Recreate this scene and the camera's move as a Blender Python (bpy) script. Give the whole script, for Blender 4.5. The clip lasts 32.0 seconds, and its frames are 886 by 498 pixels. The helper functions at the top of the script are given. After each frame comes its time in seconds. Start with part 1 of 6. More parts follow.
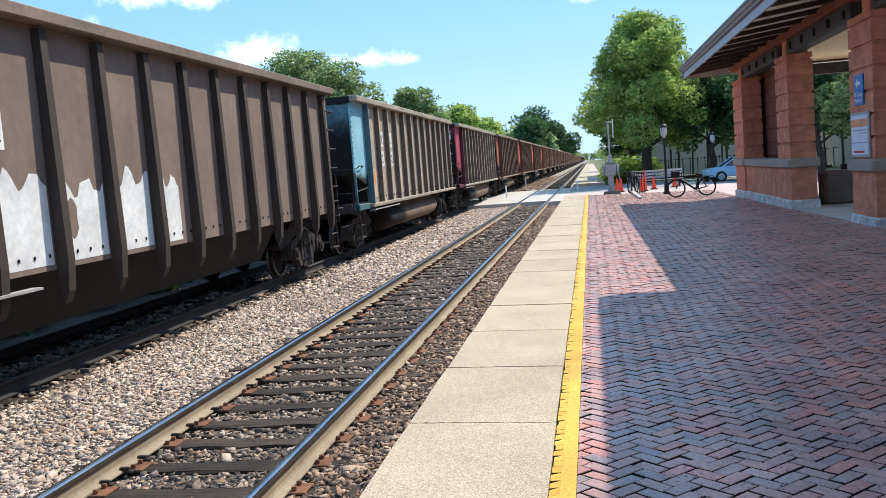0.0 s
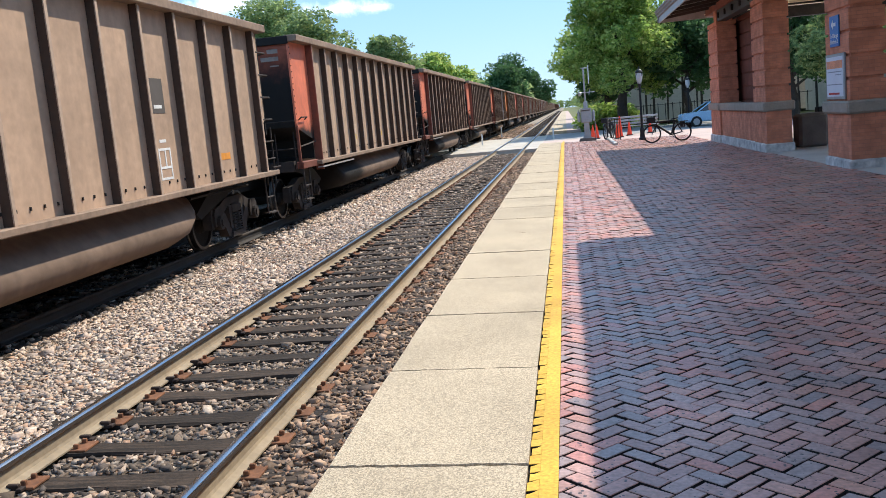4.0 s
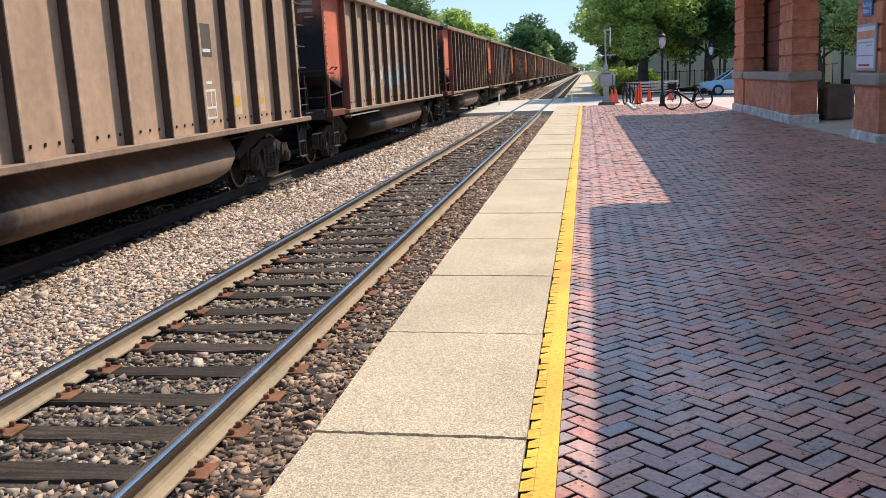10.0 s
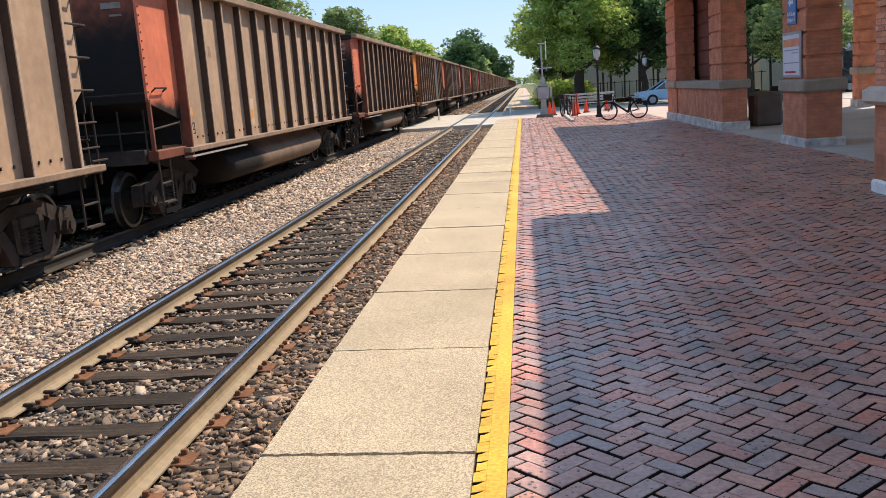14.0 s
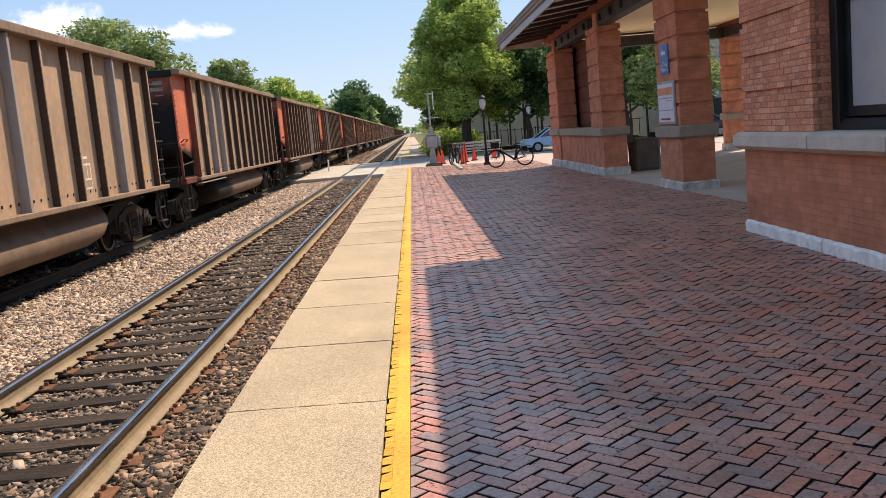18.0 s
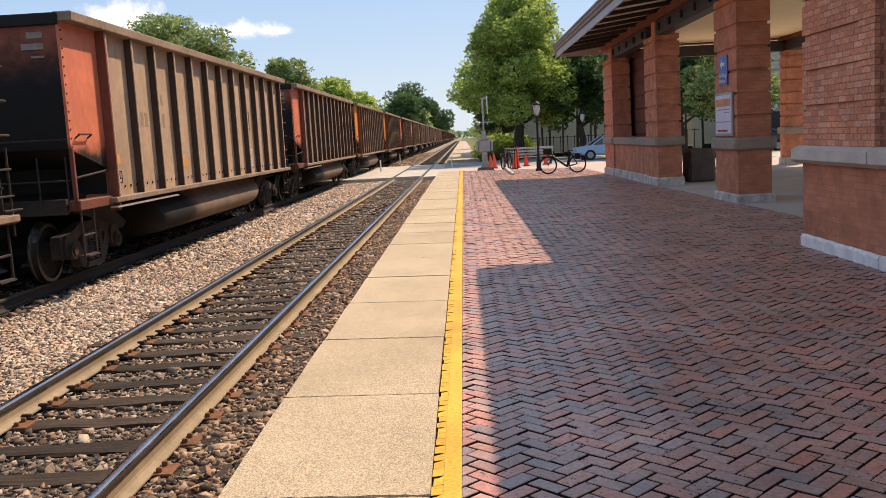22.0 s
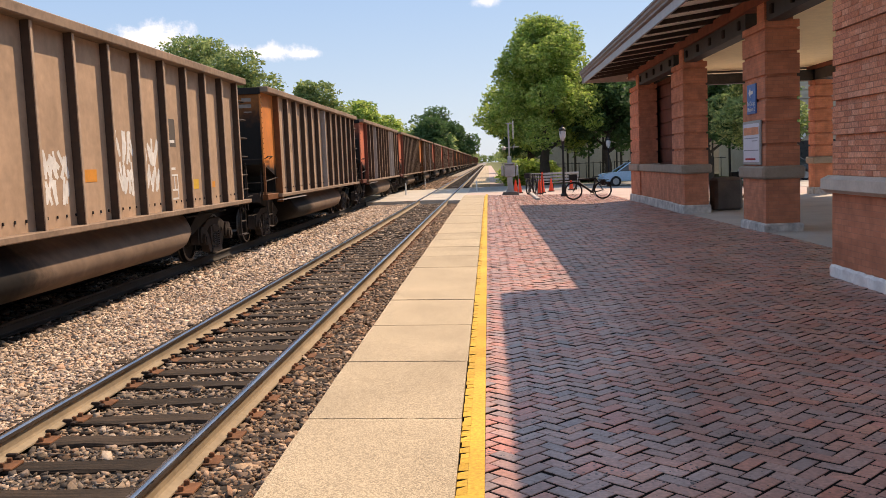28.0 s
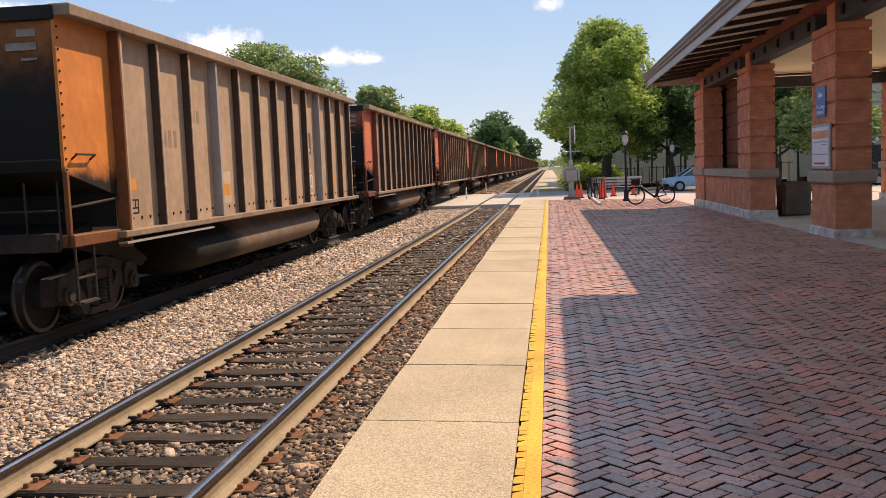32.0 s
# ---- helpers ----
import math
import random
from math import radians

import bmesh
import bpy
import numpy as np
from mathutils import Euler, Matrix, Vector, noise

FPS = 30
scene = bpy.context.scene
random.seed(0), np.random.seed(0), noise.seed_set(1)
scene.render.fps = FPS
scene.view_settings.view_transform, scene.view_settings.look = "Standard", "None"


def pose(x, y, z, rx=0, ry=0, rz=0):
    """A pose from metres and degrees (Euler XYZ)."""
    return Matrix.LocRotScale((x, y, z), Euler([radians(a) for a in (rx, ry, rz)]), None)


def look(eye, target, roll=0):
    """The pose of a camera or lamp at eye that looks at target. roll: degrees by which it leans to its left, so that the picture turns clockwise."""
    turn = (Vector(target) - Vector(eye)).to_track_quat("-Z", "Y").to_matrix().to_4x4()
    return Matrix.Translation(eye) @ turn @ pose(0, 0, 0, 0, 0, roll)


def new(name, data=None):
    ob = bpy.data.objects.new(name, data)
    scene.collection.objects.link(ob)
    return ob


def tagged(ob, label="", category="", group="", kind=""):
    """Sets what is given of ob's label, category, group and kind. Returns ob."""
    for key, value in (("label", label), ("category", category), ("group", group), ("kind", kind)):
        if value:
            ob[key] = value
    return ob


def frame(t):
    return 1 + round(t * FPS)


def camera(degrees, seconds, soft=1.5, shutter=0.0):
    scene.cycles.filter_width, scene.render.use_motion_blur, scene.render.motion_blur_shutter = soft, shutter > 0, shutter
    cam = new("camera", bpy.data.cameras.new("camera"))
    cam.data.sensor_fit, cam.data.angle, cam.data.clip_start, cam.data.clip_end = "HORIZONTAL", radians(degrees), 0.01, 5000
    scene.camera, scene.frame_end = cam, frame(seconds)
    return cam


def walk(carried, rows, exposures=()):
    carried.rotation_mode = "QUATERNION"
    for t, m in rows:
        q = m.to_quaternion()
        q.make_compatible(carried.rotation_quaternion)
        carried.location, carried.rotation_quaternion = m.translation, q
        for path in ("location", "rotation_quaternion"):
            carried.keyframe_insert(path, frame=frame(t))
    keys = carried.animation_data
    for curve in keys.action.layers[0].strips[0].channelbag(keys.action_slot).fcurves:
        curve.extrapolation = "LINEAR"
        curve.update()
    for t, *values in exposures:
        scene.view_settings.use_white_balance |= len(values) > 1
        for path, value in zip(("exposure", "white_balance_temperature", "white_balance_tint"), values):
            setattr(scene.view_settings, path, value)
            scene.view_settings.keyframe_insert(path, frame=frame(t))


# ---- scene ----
cam = camera(52.3, 32.0, soft=0.85)
PATH = [
    (0, 0.118, 0.076, 1.763, 9.61, -4.99, 4.35),
    (0.5, 0.121, 0.065, 1.762, 10.35, -4.89, 4.67),
    (1, 0.100, 0.071, 1.765, 10.32, -5.36, 4.62),
    (1.5, 0.127, 0.051, 1.770, 10.64, -5.95, 5.65),
    (2, 0.133, 0.053, 1.761, 10.48, -6.44, 5.89),
    (2.5, 0.109, -0.000, 1.765, 10.42, -6.60, 4.39),
    (3, 0.079, -0.012, 1.758, 10.44, -7.33, 3.48),
    (3.5, 0.083, 0.035, 1.750, 9.59, -8.05, 4.71),
    (5.5, 0.109, 0.425, 1.674, 5.90, -8.70, 3.98),
    (6, 0.099, 0.441, 1.669, 7.23, -9.40, 3.93),
    (6.5, 0.088, 0.428, 1.674, 8.06, -9.78, 3.73),
    (7, 0.087, 0.446, 1.677, 9.01, -9.35, 3.76),
    (7.5, 0.096, 0.449, 1.682, 9.47, -9.08, 3.64),
    (8, 0.098, 0.451, 1.682, 9.77, -9.20, 3.09),
    (8.5, 0.091, 0.460, 1.683, 10.39, -9.34, 2.66),
    (9, 0.097, 0.466, 1.676, 10.33, -9.93, 2.52),
    (9.5, 0.098, 0.457, 1.674, 9.47, -10.59, 2.64),
    (10, 0.090, 0.460, 1.664, 9.33, -10.76, 2.90),
    (10.5, 0.109, 0.422, 1.676, 8.68, -10.46, 3.38),
    (11, 0.115, 0.455, 1.668, 7.44, -9.94, 3.86),
    (11.5, 0.123, 0.438, 1.675, 6.63, -9.90, 4.44),
    (12, 0.112, 0.446, 1.676, 6.00, -9.66, 4.14),
    (12.5, 0.111, 0.453, 1.672, 5.83, -9.87, 4.29),
    (13, 0.104, 0.462, 1.669, 5.56, -9.94, 4.31),
    (13.5, 0.105, 0.462, 1.669, 5.71, -10.08, 4.45),
    (15.5, 0.045, 0.431, 1.661, 5.94, -9.65, 3.31),
    (16, -0.035, 0.436, 1.658, 5.96, -9.91, 3.09),
    (16.5, -0.149, 0.487, 1.647, 1.92, -10.33, 2.71),
    (17, -0.150, 0.474, 1.660, -3.62, -10.35, 2.67),
    (17.5, -0.013, 0.466, 1.681, -4.43, -9.06, 4.58),
    (18, 0.102, 0.474, 1.687, -1.34, -7.50, 5.15),
    (18.5, 0.115, 0.455, 1.691, 1.92, -5.92, 4.77),
    (19, 0.084, 0.416, 1.709, 2.37, -4.54, 4.79),
    (19.5, 0.076, 0.368, 1.723, 1.27, -3.15, 4.69),
    (20, 0.064, 0.369, 1.716, 0.10, -3.41, 3.89),
    (20.5, 0.041, 0.320, 1.709, 0.65, -4.35, 3.54),
    (21, 0.041, 0.318, 1.689, 1.98, -5.19, 4.31),
    (21.5, 0.045, 0.327, 1.679, 1.95, -6.12, 4.50),
    (22, 0.032, 0.327, 1.670, 1.64, -7.02, 3.22),
    (22.5, 0.030, 0.326, 1.668, 0.76, -7.41, 2.51),
    (23, 0.045, 0.316, 1.671, -0.58, -7.19, 2.52),
    (23.5, 0.055, 0.312, 1.674, -1.03, -6.67, 2.48),
    (24, 0.031, 0.310, 1.674, 0.69, -5.83, 1.83),
    (24.5, 0.023, 0.324, 1.679, 2.20, -4.74, 1.42),
    (26.5, 0.013, 0.310, 1.679, 2.81, -4.92, 0.55),
    (27, 0.013, 0.318, 1.677, 2.73, -5.32, 1.31),
    (27.5, 0.015, 0.322, 1.671, 2.69, -5.54, 1.88),
    (28, 0.015, 0.336, 1.671, 3.06, -5.45, 2.32),
    (28.5, 0.017, 0.333, 1.670, 3.48, -5.23, 2.57),
    (29, 0.025, 0.337, 1.671, 4.51, -4.75, 2.38),
    (29.5, 0.020, 0.354, 1.660, 5.31, -4.68, 2.13),
    (30, 0.030, 0.346, 1.660, 5.36, -4.93, 2.12),
    (30.5, 0.028, 0.338, 1.655, 5.19, -4.91, 2.07),
    (31, 0.031, 0.342, 1.658, 5.41, -4.67, 2.20),
    (31.5, 0.039, 0.334, 1.653, 5.89, -4.79, 2.60),
    (32, 0.030, 0.347, 1.658, 6.90, -5.01, 2.26),
]
walk(cam, [(t, pose(x, y, z, 0, 0, yaw) @ pose(0, 0, 0, 90 + pitch) @ pose(0, 0, 0, 0, 0, -roll)) for t, x, y, z, yaw, pitch, roll in PATH],
     exposures=[(0, 0.76, 6050, 6), (3.5, 0.74, 6200, 7), (5.5, 0.74, 6400, 8), (13.5, 0.66, 7050, 12), (18, 0.58, 7900, 16), (32, 0.51, 8450, 20)])

# ---- light ----
SUN = Vector((2.55, 3.4, 4.74)).normalized()
ELEV, AZIM = math.asin(SUN.z), math.atan2(SUN.x, SUN.y)
world = bpy.data.worlds.new("sky")
scene.world = world
world.use_nodes = True
wn, wl = world.node_tree.nodes, world.node_tree.links
wn.clear()
sky = wn.new("ShaderNodeTexSky")
sky.sky_type, sky.sun_disc, sky.sun_elevation, sky.sun_rotation = "NISHITA", False, ELEV, AZIM
sky.air_density, sky.dust_density, sky.ozone_density = 1.0, 0.15, 2.2
coord = wn.new("ShaderNodeTexCoord")


def sky_math(kind, a, b=None):
    """One step of arithmetic in the sky; a and b are sockets or numbers."""
    node = wn.new("ShaderNodeMath")
    node.operation = kind
    for slot, value in zip(node.inputs, (a, b)):
        if isinstance(value, (int, float)):
            slot.default_value = value
        elif value is not None:
            wl.new(value, slot)
    return node.outputs["Value"]


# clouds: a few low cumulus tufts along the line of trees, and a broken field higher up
split = wn.new("ShaderNodeSeparateXYZ")
wl.new(coord.outputs["Generated"], split.inputs["Vector"])
bearing = sky_math("ARCTAN2", split.outputs["X"], split.outputs["Y"])
height = sky_math("ARCSINE", split.outputs["Z"])
puff = wn.new("ShaderNodeTexNoise")
puff.inputs["Scale"].default_value, puff.inputs["Detail"].default_value, puff.inputs["Roughness"].default_value = 34.0, 8, 0.65
wl.new(coord.outputs["Generated"], puff.inputs["Vector"])
ragged = sky_math("MULTIPLY", sky_math("SUBTRACT", puff.outputs["Fac"], 0.5), 3.6)
cover_value = 0.0
for az, el, wide, tall, dense in ((-0.35, 0.139, 0.036, 0.013, 1.0), (-0.315, 0.131, 0.03, 0.009, 0.8), (-0.235, 0.125, 0.04, 0.008, 0.9), (-0.2, 0.1225, 0.022, 0.004, 0.7),
                                  (-0.41, 0.199, 0.024, 0.009, 0.85), (-0.47, 0.203, 0.035, 0.012, 0.9), (0.002, 0.172, 0.014, 0.007, 0.75), (-0.55, 0.17, 0.04, 0.01, 0.8)):
    dx = sky_math("DIVIDE", sky_math("SUBTRACT", bearing, az), wide)
    dz = sky_math("DIVIDE", sky_math("SUBTRACT", height, el), tall)
    far_out = sky_math("SQRT", sky_math("ADD", sky_math("MULTIPLY", dx, dx), sky_math("MULTIPLY", dz, dz)))
    soft_edge = wn.new("ShaderNodeMapRange")
    soft_edge.interpolation_type = "SMOOTHSTEP"
    for slot, value in (("From Min", 1.45), ("From Max", -0.35), ("To Min", 0.0), ("To Max", dense)):
        soft_edge.inputs[slot].default_value = value
    wl.new(sky_math("ADD", far_out, ragged), soft_edge.inputs["Value"])
    cover_value = sky_math("MAXIMUM", soft_edge.outputs["Result"], cover_value)
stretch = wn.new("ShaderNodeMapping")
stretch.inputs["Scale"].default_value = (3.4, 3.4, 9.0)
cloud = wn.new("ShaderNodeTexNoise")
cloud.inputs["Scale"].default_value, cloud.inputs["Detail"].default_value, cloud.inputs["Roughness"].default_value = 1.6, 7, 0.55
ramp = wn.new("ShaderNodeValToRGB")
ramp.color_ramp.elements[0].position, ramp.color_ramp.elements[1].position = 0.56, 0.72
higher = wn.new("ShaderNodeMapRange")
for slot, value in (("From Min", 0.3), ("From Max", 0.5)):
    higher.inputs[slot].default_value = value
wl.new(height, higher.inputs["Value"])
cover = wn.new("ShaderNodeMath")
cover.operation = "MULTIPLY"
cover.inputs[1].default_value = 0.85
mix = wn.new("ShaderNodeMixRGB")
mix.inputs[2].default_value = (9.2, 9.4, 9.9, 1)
back = wn.new("ShaderNodeBackground")
back.inputs["Strength"].default_value = 0.128
wout = wn.new("ShaderNodeOutputWorld")
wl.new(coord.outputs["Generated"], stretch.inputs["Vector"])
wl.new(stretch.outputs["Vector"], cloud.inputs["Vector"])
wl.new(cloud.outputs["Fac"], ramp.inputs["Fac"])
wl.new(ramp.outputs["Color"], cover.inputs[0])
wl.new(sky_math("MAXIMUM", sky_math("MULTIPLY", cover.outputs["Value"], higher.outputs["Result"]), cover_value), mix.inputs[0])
soften = wn.new("ShaderNodeGamma")
soften.inputs["Gamma"].default_value = 0.55
vivid = wn.new("ShaderNodeHueSaturation")
vivid.inputs["Saturation"].default_value, vivid.inputs["Value"].default_value = 1.35, 1.8
wl.new(sky.outputs["Color"], soften.inputs["Color"])
wl.new(soften.outputs["Color"], vivid.inputs["Color"])
haze = wn.new("ShaderNodeMixRGB")
haze.inputs[0].default_value = 0.7
tint = wn.new("ShaderNodeValToRGB")
tint.color_ramp.elements.new(0.5)
for element, (spot, shade) in zip(tint.color_ramp.elements, ((0.03, (0.24, 0.40, 0.62, 1)), (0.22, (0.14, 0.31, 0.62, 1)), (0.6, (0.2, 0.37, 0.65, 1)))):
    element.position, element.color = spot, shade
lift = wn.new("ShaderNodeVectorMath")
lift.operation = "SCALE"
lift.inputs["Scale"].default_value = 10.0
wl.new(height, tint.inputs["Fac"])
wl.new(tint.outputs["Color"], lift.inputs[0])
wl.new(lift.outputs["Vector"], haze.inputs[2])
wl.new(vivid.outputs["Color"], haze.inputs[1])
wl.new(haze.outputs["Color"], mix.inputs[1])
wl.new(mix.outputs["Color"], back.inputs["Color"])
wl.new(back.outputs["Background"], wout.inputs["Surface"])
sun = new("sun", bpy.data.lights.new("sun", "SUN"))
sun.data.energy, sun.data.angle, sun.data.color = 3.9, radians(0.6), (1.0, 0.89, 0.74)
sun.matrix_world = look(SUN * 60, (0, 0, 0))

# ---- materials ----


def material(name, color, rough=0.8, metal=0.0, dark=0.6, light=1.25, fine=40.0, coarse=2.5, bump=0.2, bump_depth=0.01, spread=0.0, local=True, spec=0.3, pebble=0.0, streak=0.0, stretch=(2.0, 2.0, 0.25)):
    """A surface with variation at two scales, fine relief and, where asked, a shift from object to object."""
    m = bpy.data.materials.new(name)
    m.use_nodes = True
    n, l = m.node_tree.nodes, m.node_tree.links
    shader = n["Principled BSDF"]
    shader.inputs["Metallic"].default_value = metal
    shader.inputs["Specular IOR Level"].default_value = spec
    where = n.new("ShaderNodeTexCoord") if local else n.new("ShaderNodeNewGeometry")
    place = where.outputs["Object" if local else "Position"]
    big, small = n.new("ShaderNodeTexNoise"), n.new("ShaderNodeTexNoise")
    for tex, scale in ((big, coarse), (small, fine)):
        tex.inputs["Scale"].default_value, tex.inputs["Detail"].default_value = scale, 5
        l.new(place, tex.inputs["Vector"])
    tone = n.new("ShaderNodeMath")
    tone.operation = "MULTIPLY_ADD"
    tone.inputs[1].default_value = 0.55
    half = n.new("ShaderNodeMath")
    half.operation = "MULTIPLY"
    half.inputs[1].default_value = 0.45
    l.new(small.outputs["Fac"], half.inputs[0])
    l.new(big.outputs["Fac"], tone.inputs[0])
    l.new(half.outputs["Value"], tone.inputs[2])
    shade = n.new("ShaderNodeValToRGB")
    shade.color_ramp.elements[0].position, shade.color_ramp.elements[1].position = 0.32, 0.68
    shade.color_ramp.elements[0].color = (*[min(1, c * dark) for c in color], 1)
    shade.color_ramp.elements[1].color = (*[min(1, c * light) for c in color], 1)
    l.new(tone.outputs["Value"], shade.inputs["Fac"])
    last = shade.outputs["Color"]
    if pebble:
        cells = n.new("ShaderNodeTexVoronoi")
        cells.inputs["Scale"].default_value = pebble
        l.new(place, cells.inputs["Vector"])
        value = n.new("ShaderNodeRGBToBW")
        l.new(cells.outputs["Color"], value.inputs["Color"])
        reach = n.new("ShaderNodeMapRange")
        reach.inputs["From Min"].default_value, reach.inputs["From Max"].default_value = 0.2, 0.8
        reach.inputs["To Min"].default_value, reach.inputs["To Max"].default_value = 0.6, 1.32
        l.new(value.outputs["Val"], reach.inputs["Value"])
        dots = n.new("ShaderNodeHueSaturation")
        l.new(reach.outputs["Result"], dots.inputs["Value"])
        l.new(last, dots.inputs["Color"])
        last = dots.outputs["Color"]
    if streak:
        tall = n.new("ShaderNodeMapping")
        tall.inputs["Scale"].default_value = stretch
        run_off = n.new("ShaderNodeTexNoise")
        run_off.inputs["Scale"].default_value, run_off.inputs["Detail"].default_value = 1.6, 5
        l.new(place, tall.inputs["Vector"])
        l.new(tall.outputs["Vector"], run_off.inputs["Vector"])
        grime = n.new("ShaderNodeMapRange")
        grime.inputs["From Min"].default_value, grime.inputs["From Max"].default_value = 0.35, 0.7
        grime.inputs["To Min"].default_value, grime.inputs["To Max"].default_value = 1 - streak, 1 + streak * 0.6
        l.new(run_off.outputs["Fac"], grime.inputs["Value"])
        dirty = n.new("ShaderNodeHueSaturation")
        l.new(grime.outputs["Result"], dirty.inputs["Value"])
        l.new(last, dirty.inputs["Color"])
        last = dirty.outputs["Color"]
    if spread:
        info = n.new("ShaderNodeObjectInfo")
        wide = n.new("ShaderNodeMapRange")
        wide.inputs["To Min"].default_value, wide.inputs["To Max"].default_value = 1 - spread, 1 + spread
        hue = n.new("ShaderNodeHueSaturation")
        l.new(info.outputs["Random"], wide.inputs["Value"])
        l.new(wide.outputs["Result"], hue.inputs["Value"])
        l.new(last, hue.inputs["Color"])
        last = hue.outputs["Color"]
    l.new(last, shader.inputs["Base Color"])
    gloss = n.new("ShaderNodeMapRange")
    gloss.inputs["To Min"].default_value, gloss.inputs["To Max"].default_value = max(0.03, rough - 0.12), min(1, rough + 0.12)
    l.new(small.outputs["Fac"], gloss.inputs["Value"])
    l.new(gloss.outputs["Result"], shader.inputs["Roughness"])
    if bump:
        relief = n.new("ShaderNodeBump")
        relief.inputs["Strength"].default_value, relief.inputs["Distance"].default_value = bump, bump_depth
        l.new(small.outputs["Fac"], relief.inputs["Height"])
        l.new(relief.outputs["Normal"], shader.inputs["Normal"])
    return m


def island_material(name, colors, rough=0.85, fine=60.0, bump=0.4, per_object=False, world_patch=0.0, spec=0.3, spots=0.0):
    """Pieces that differ one from another: the colour is picked by island or by object."""
    m = bpy.data.materials.new(name)
    m.use_nodes = True
    n, l = m.node_tree.nodes, m.node_tree.links
    shader = n["Principled BSDF"]
    shader.inputs["Roughness"].default_value = rough
    shader.inputs["Specular IOR Level"].default_value = spec
    source = n.new("ShaderNodeObjectInfo").outputs["Random"] if per_object else n.new("ShaderNodeNewGeometry").outputs["Random Per Island"]
    pick = n.new("ShaderNodeValToRGB")
    ring = pick.color_ramp
    ring.interpolation = "CONSTANT"
    while len(ring.elements) < len(colors):
        ring.elements.new(0.5)
    for k, c in enumerate(colors):
        ring.elements[k].position = k / len(colors)
        ring.elements[k].color = (*c, 1)
    l.new(source, pick.inputs["Fac"])
    spot = n.new("ShaderNodeNewGeometry")
    grain = n.new("ShaderNodeTexNoise")
    grain.inputs["Scale"].default_value, grain.inputs["Detail"].default_value = fine, 4
    l.new(spot.outputs["Position"], grain.inputs["Vector"])
    stain = n.new("ShaderNodeTexNoise")
    stain.inputs["Scale"].default_value, stain.inputs["Detail"].default_value = 1.1, 4
    l.new(spot.outputs["Position"], stain.inputs["Vector"])
    a = n.new("ShaderNodeMapRange")
    a.inputs["From Min"].default_value, a.inputs["From Max"].default_value = 0.3, 0.7
    a.inputs["To Min"].default_value, a.inputs["To Max"].default_value = 0.72, 1.2
    l.new(grain.outputs["Fac"], a.inputs["Value"])
    b = n.new("ShaderNodeMapRange")
    b.inputs["From Min"].default_value, b.inputs["From Max"].default_value = 0.3, 0.7
    b.inputs["To Min"].default_value, b.inputs["To Max"].default_value = 1 - 0.2 - world_patch, 1.15
    l.new(stain.outputs["Fac"], b.inputs["Value"])
    both = n.new("ShaderNodeMath")
    both.operation = "MULTIPLY"
    l.new(a.outputs["Result"], both.inputs[0])
    l.new(b.outputs["Result"], both.inputs[1])
    hue = n.new("ShaderNodeHueSaturation")
    l.new(both.outputs["Value"], hue.inputs["Value"])
    l.new(pick.outputs["Color"], hue.inputs["Color"])
    last = hue.outputs["Color"]
    if spots:
        pits = n.new("ShaderNodeTexVoronoi")
        pits.inputs["Scale"].default_value = 27
        l.new(spot.outputs["Position"], pits.inputs["Vector"])
        where = n.new("ShaderNodeTexNoise")
        where.inputs["Scale"].default_value = 2.3
        l.new(spot.outputs["Position"], where.inputs["Vector"])
        limit = n.new("ShaderNodeMapRange")
        limit.inputs["From Min"].default_value, limit.inputs["From Max"].default_value = 0.45, 0.75
        limit.inputs["To Min"].default_value, limit.inputs["To Max"].default_value = 0.1, 0.36
        l.new(where.outputs["Fac"], limit.inputs["Value"])
        less = n.new("ShaderNodeMath")
        less.operation = "LESS_THAN"
        l.new(pits.outputs["Distance"], less.inputs[0])
        l.new(limit.outputs["Result"], less.inputs[1])
        amount = n.new("ShaderNodeMath")
        amount.operation = "MULTIPLY"
        amount.inputs[1].default_value = spots
        l.new(less.outputs["Value"], amount.inputs[0])
        stained = n.new("ShaderNodeMixRGB")
        stained.inputs[2].default_value = (0.04, 0.03, 0.03, 1)
        l.new(amount.outputs["Value"], stained.inputs[0])
        l.new(last, stained.inputs[1])
        last = stained.outputs["Color"]
    l.new(last, shader.inputs["Base Color"])
    relief = n.new("ShaderNodeBump")
    relief.inputs["Strength"].default_value, relief.inputs["Distance"].default_value = bump, 0.004
    l.new(grain.outputs["Fac"], relief.inputs["Height"])
    l.new(relief.outputs["Normal"], shader.inputs["Normal"])
    return m


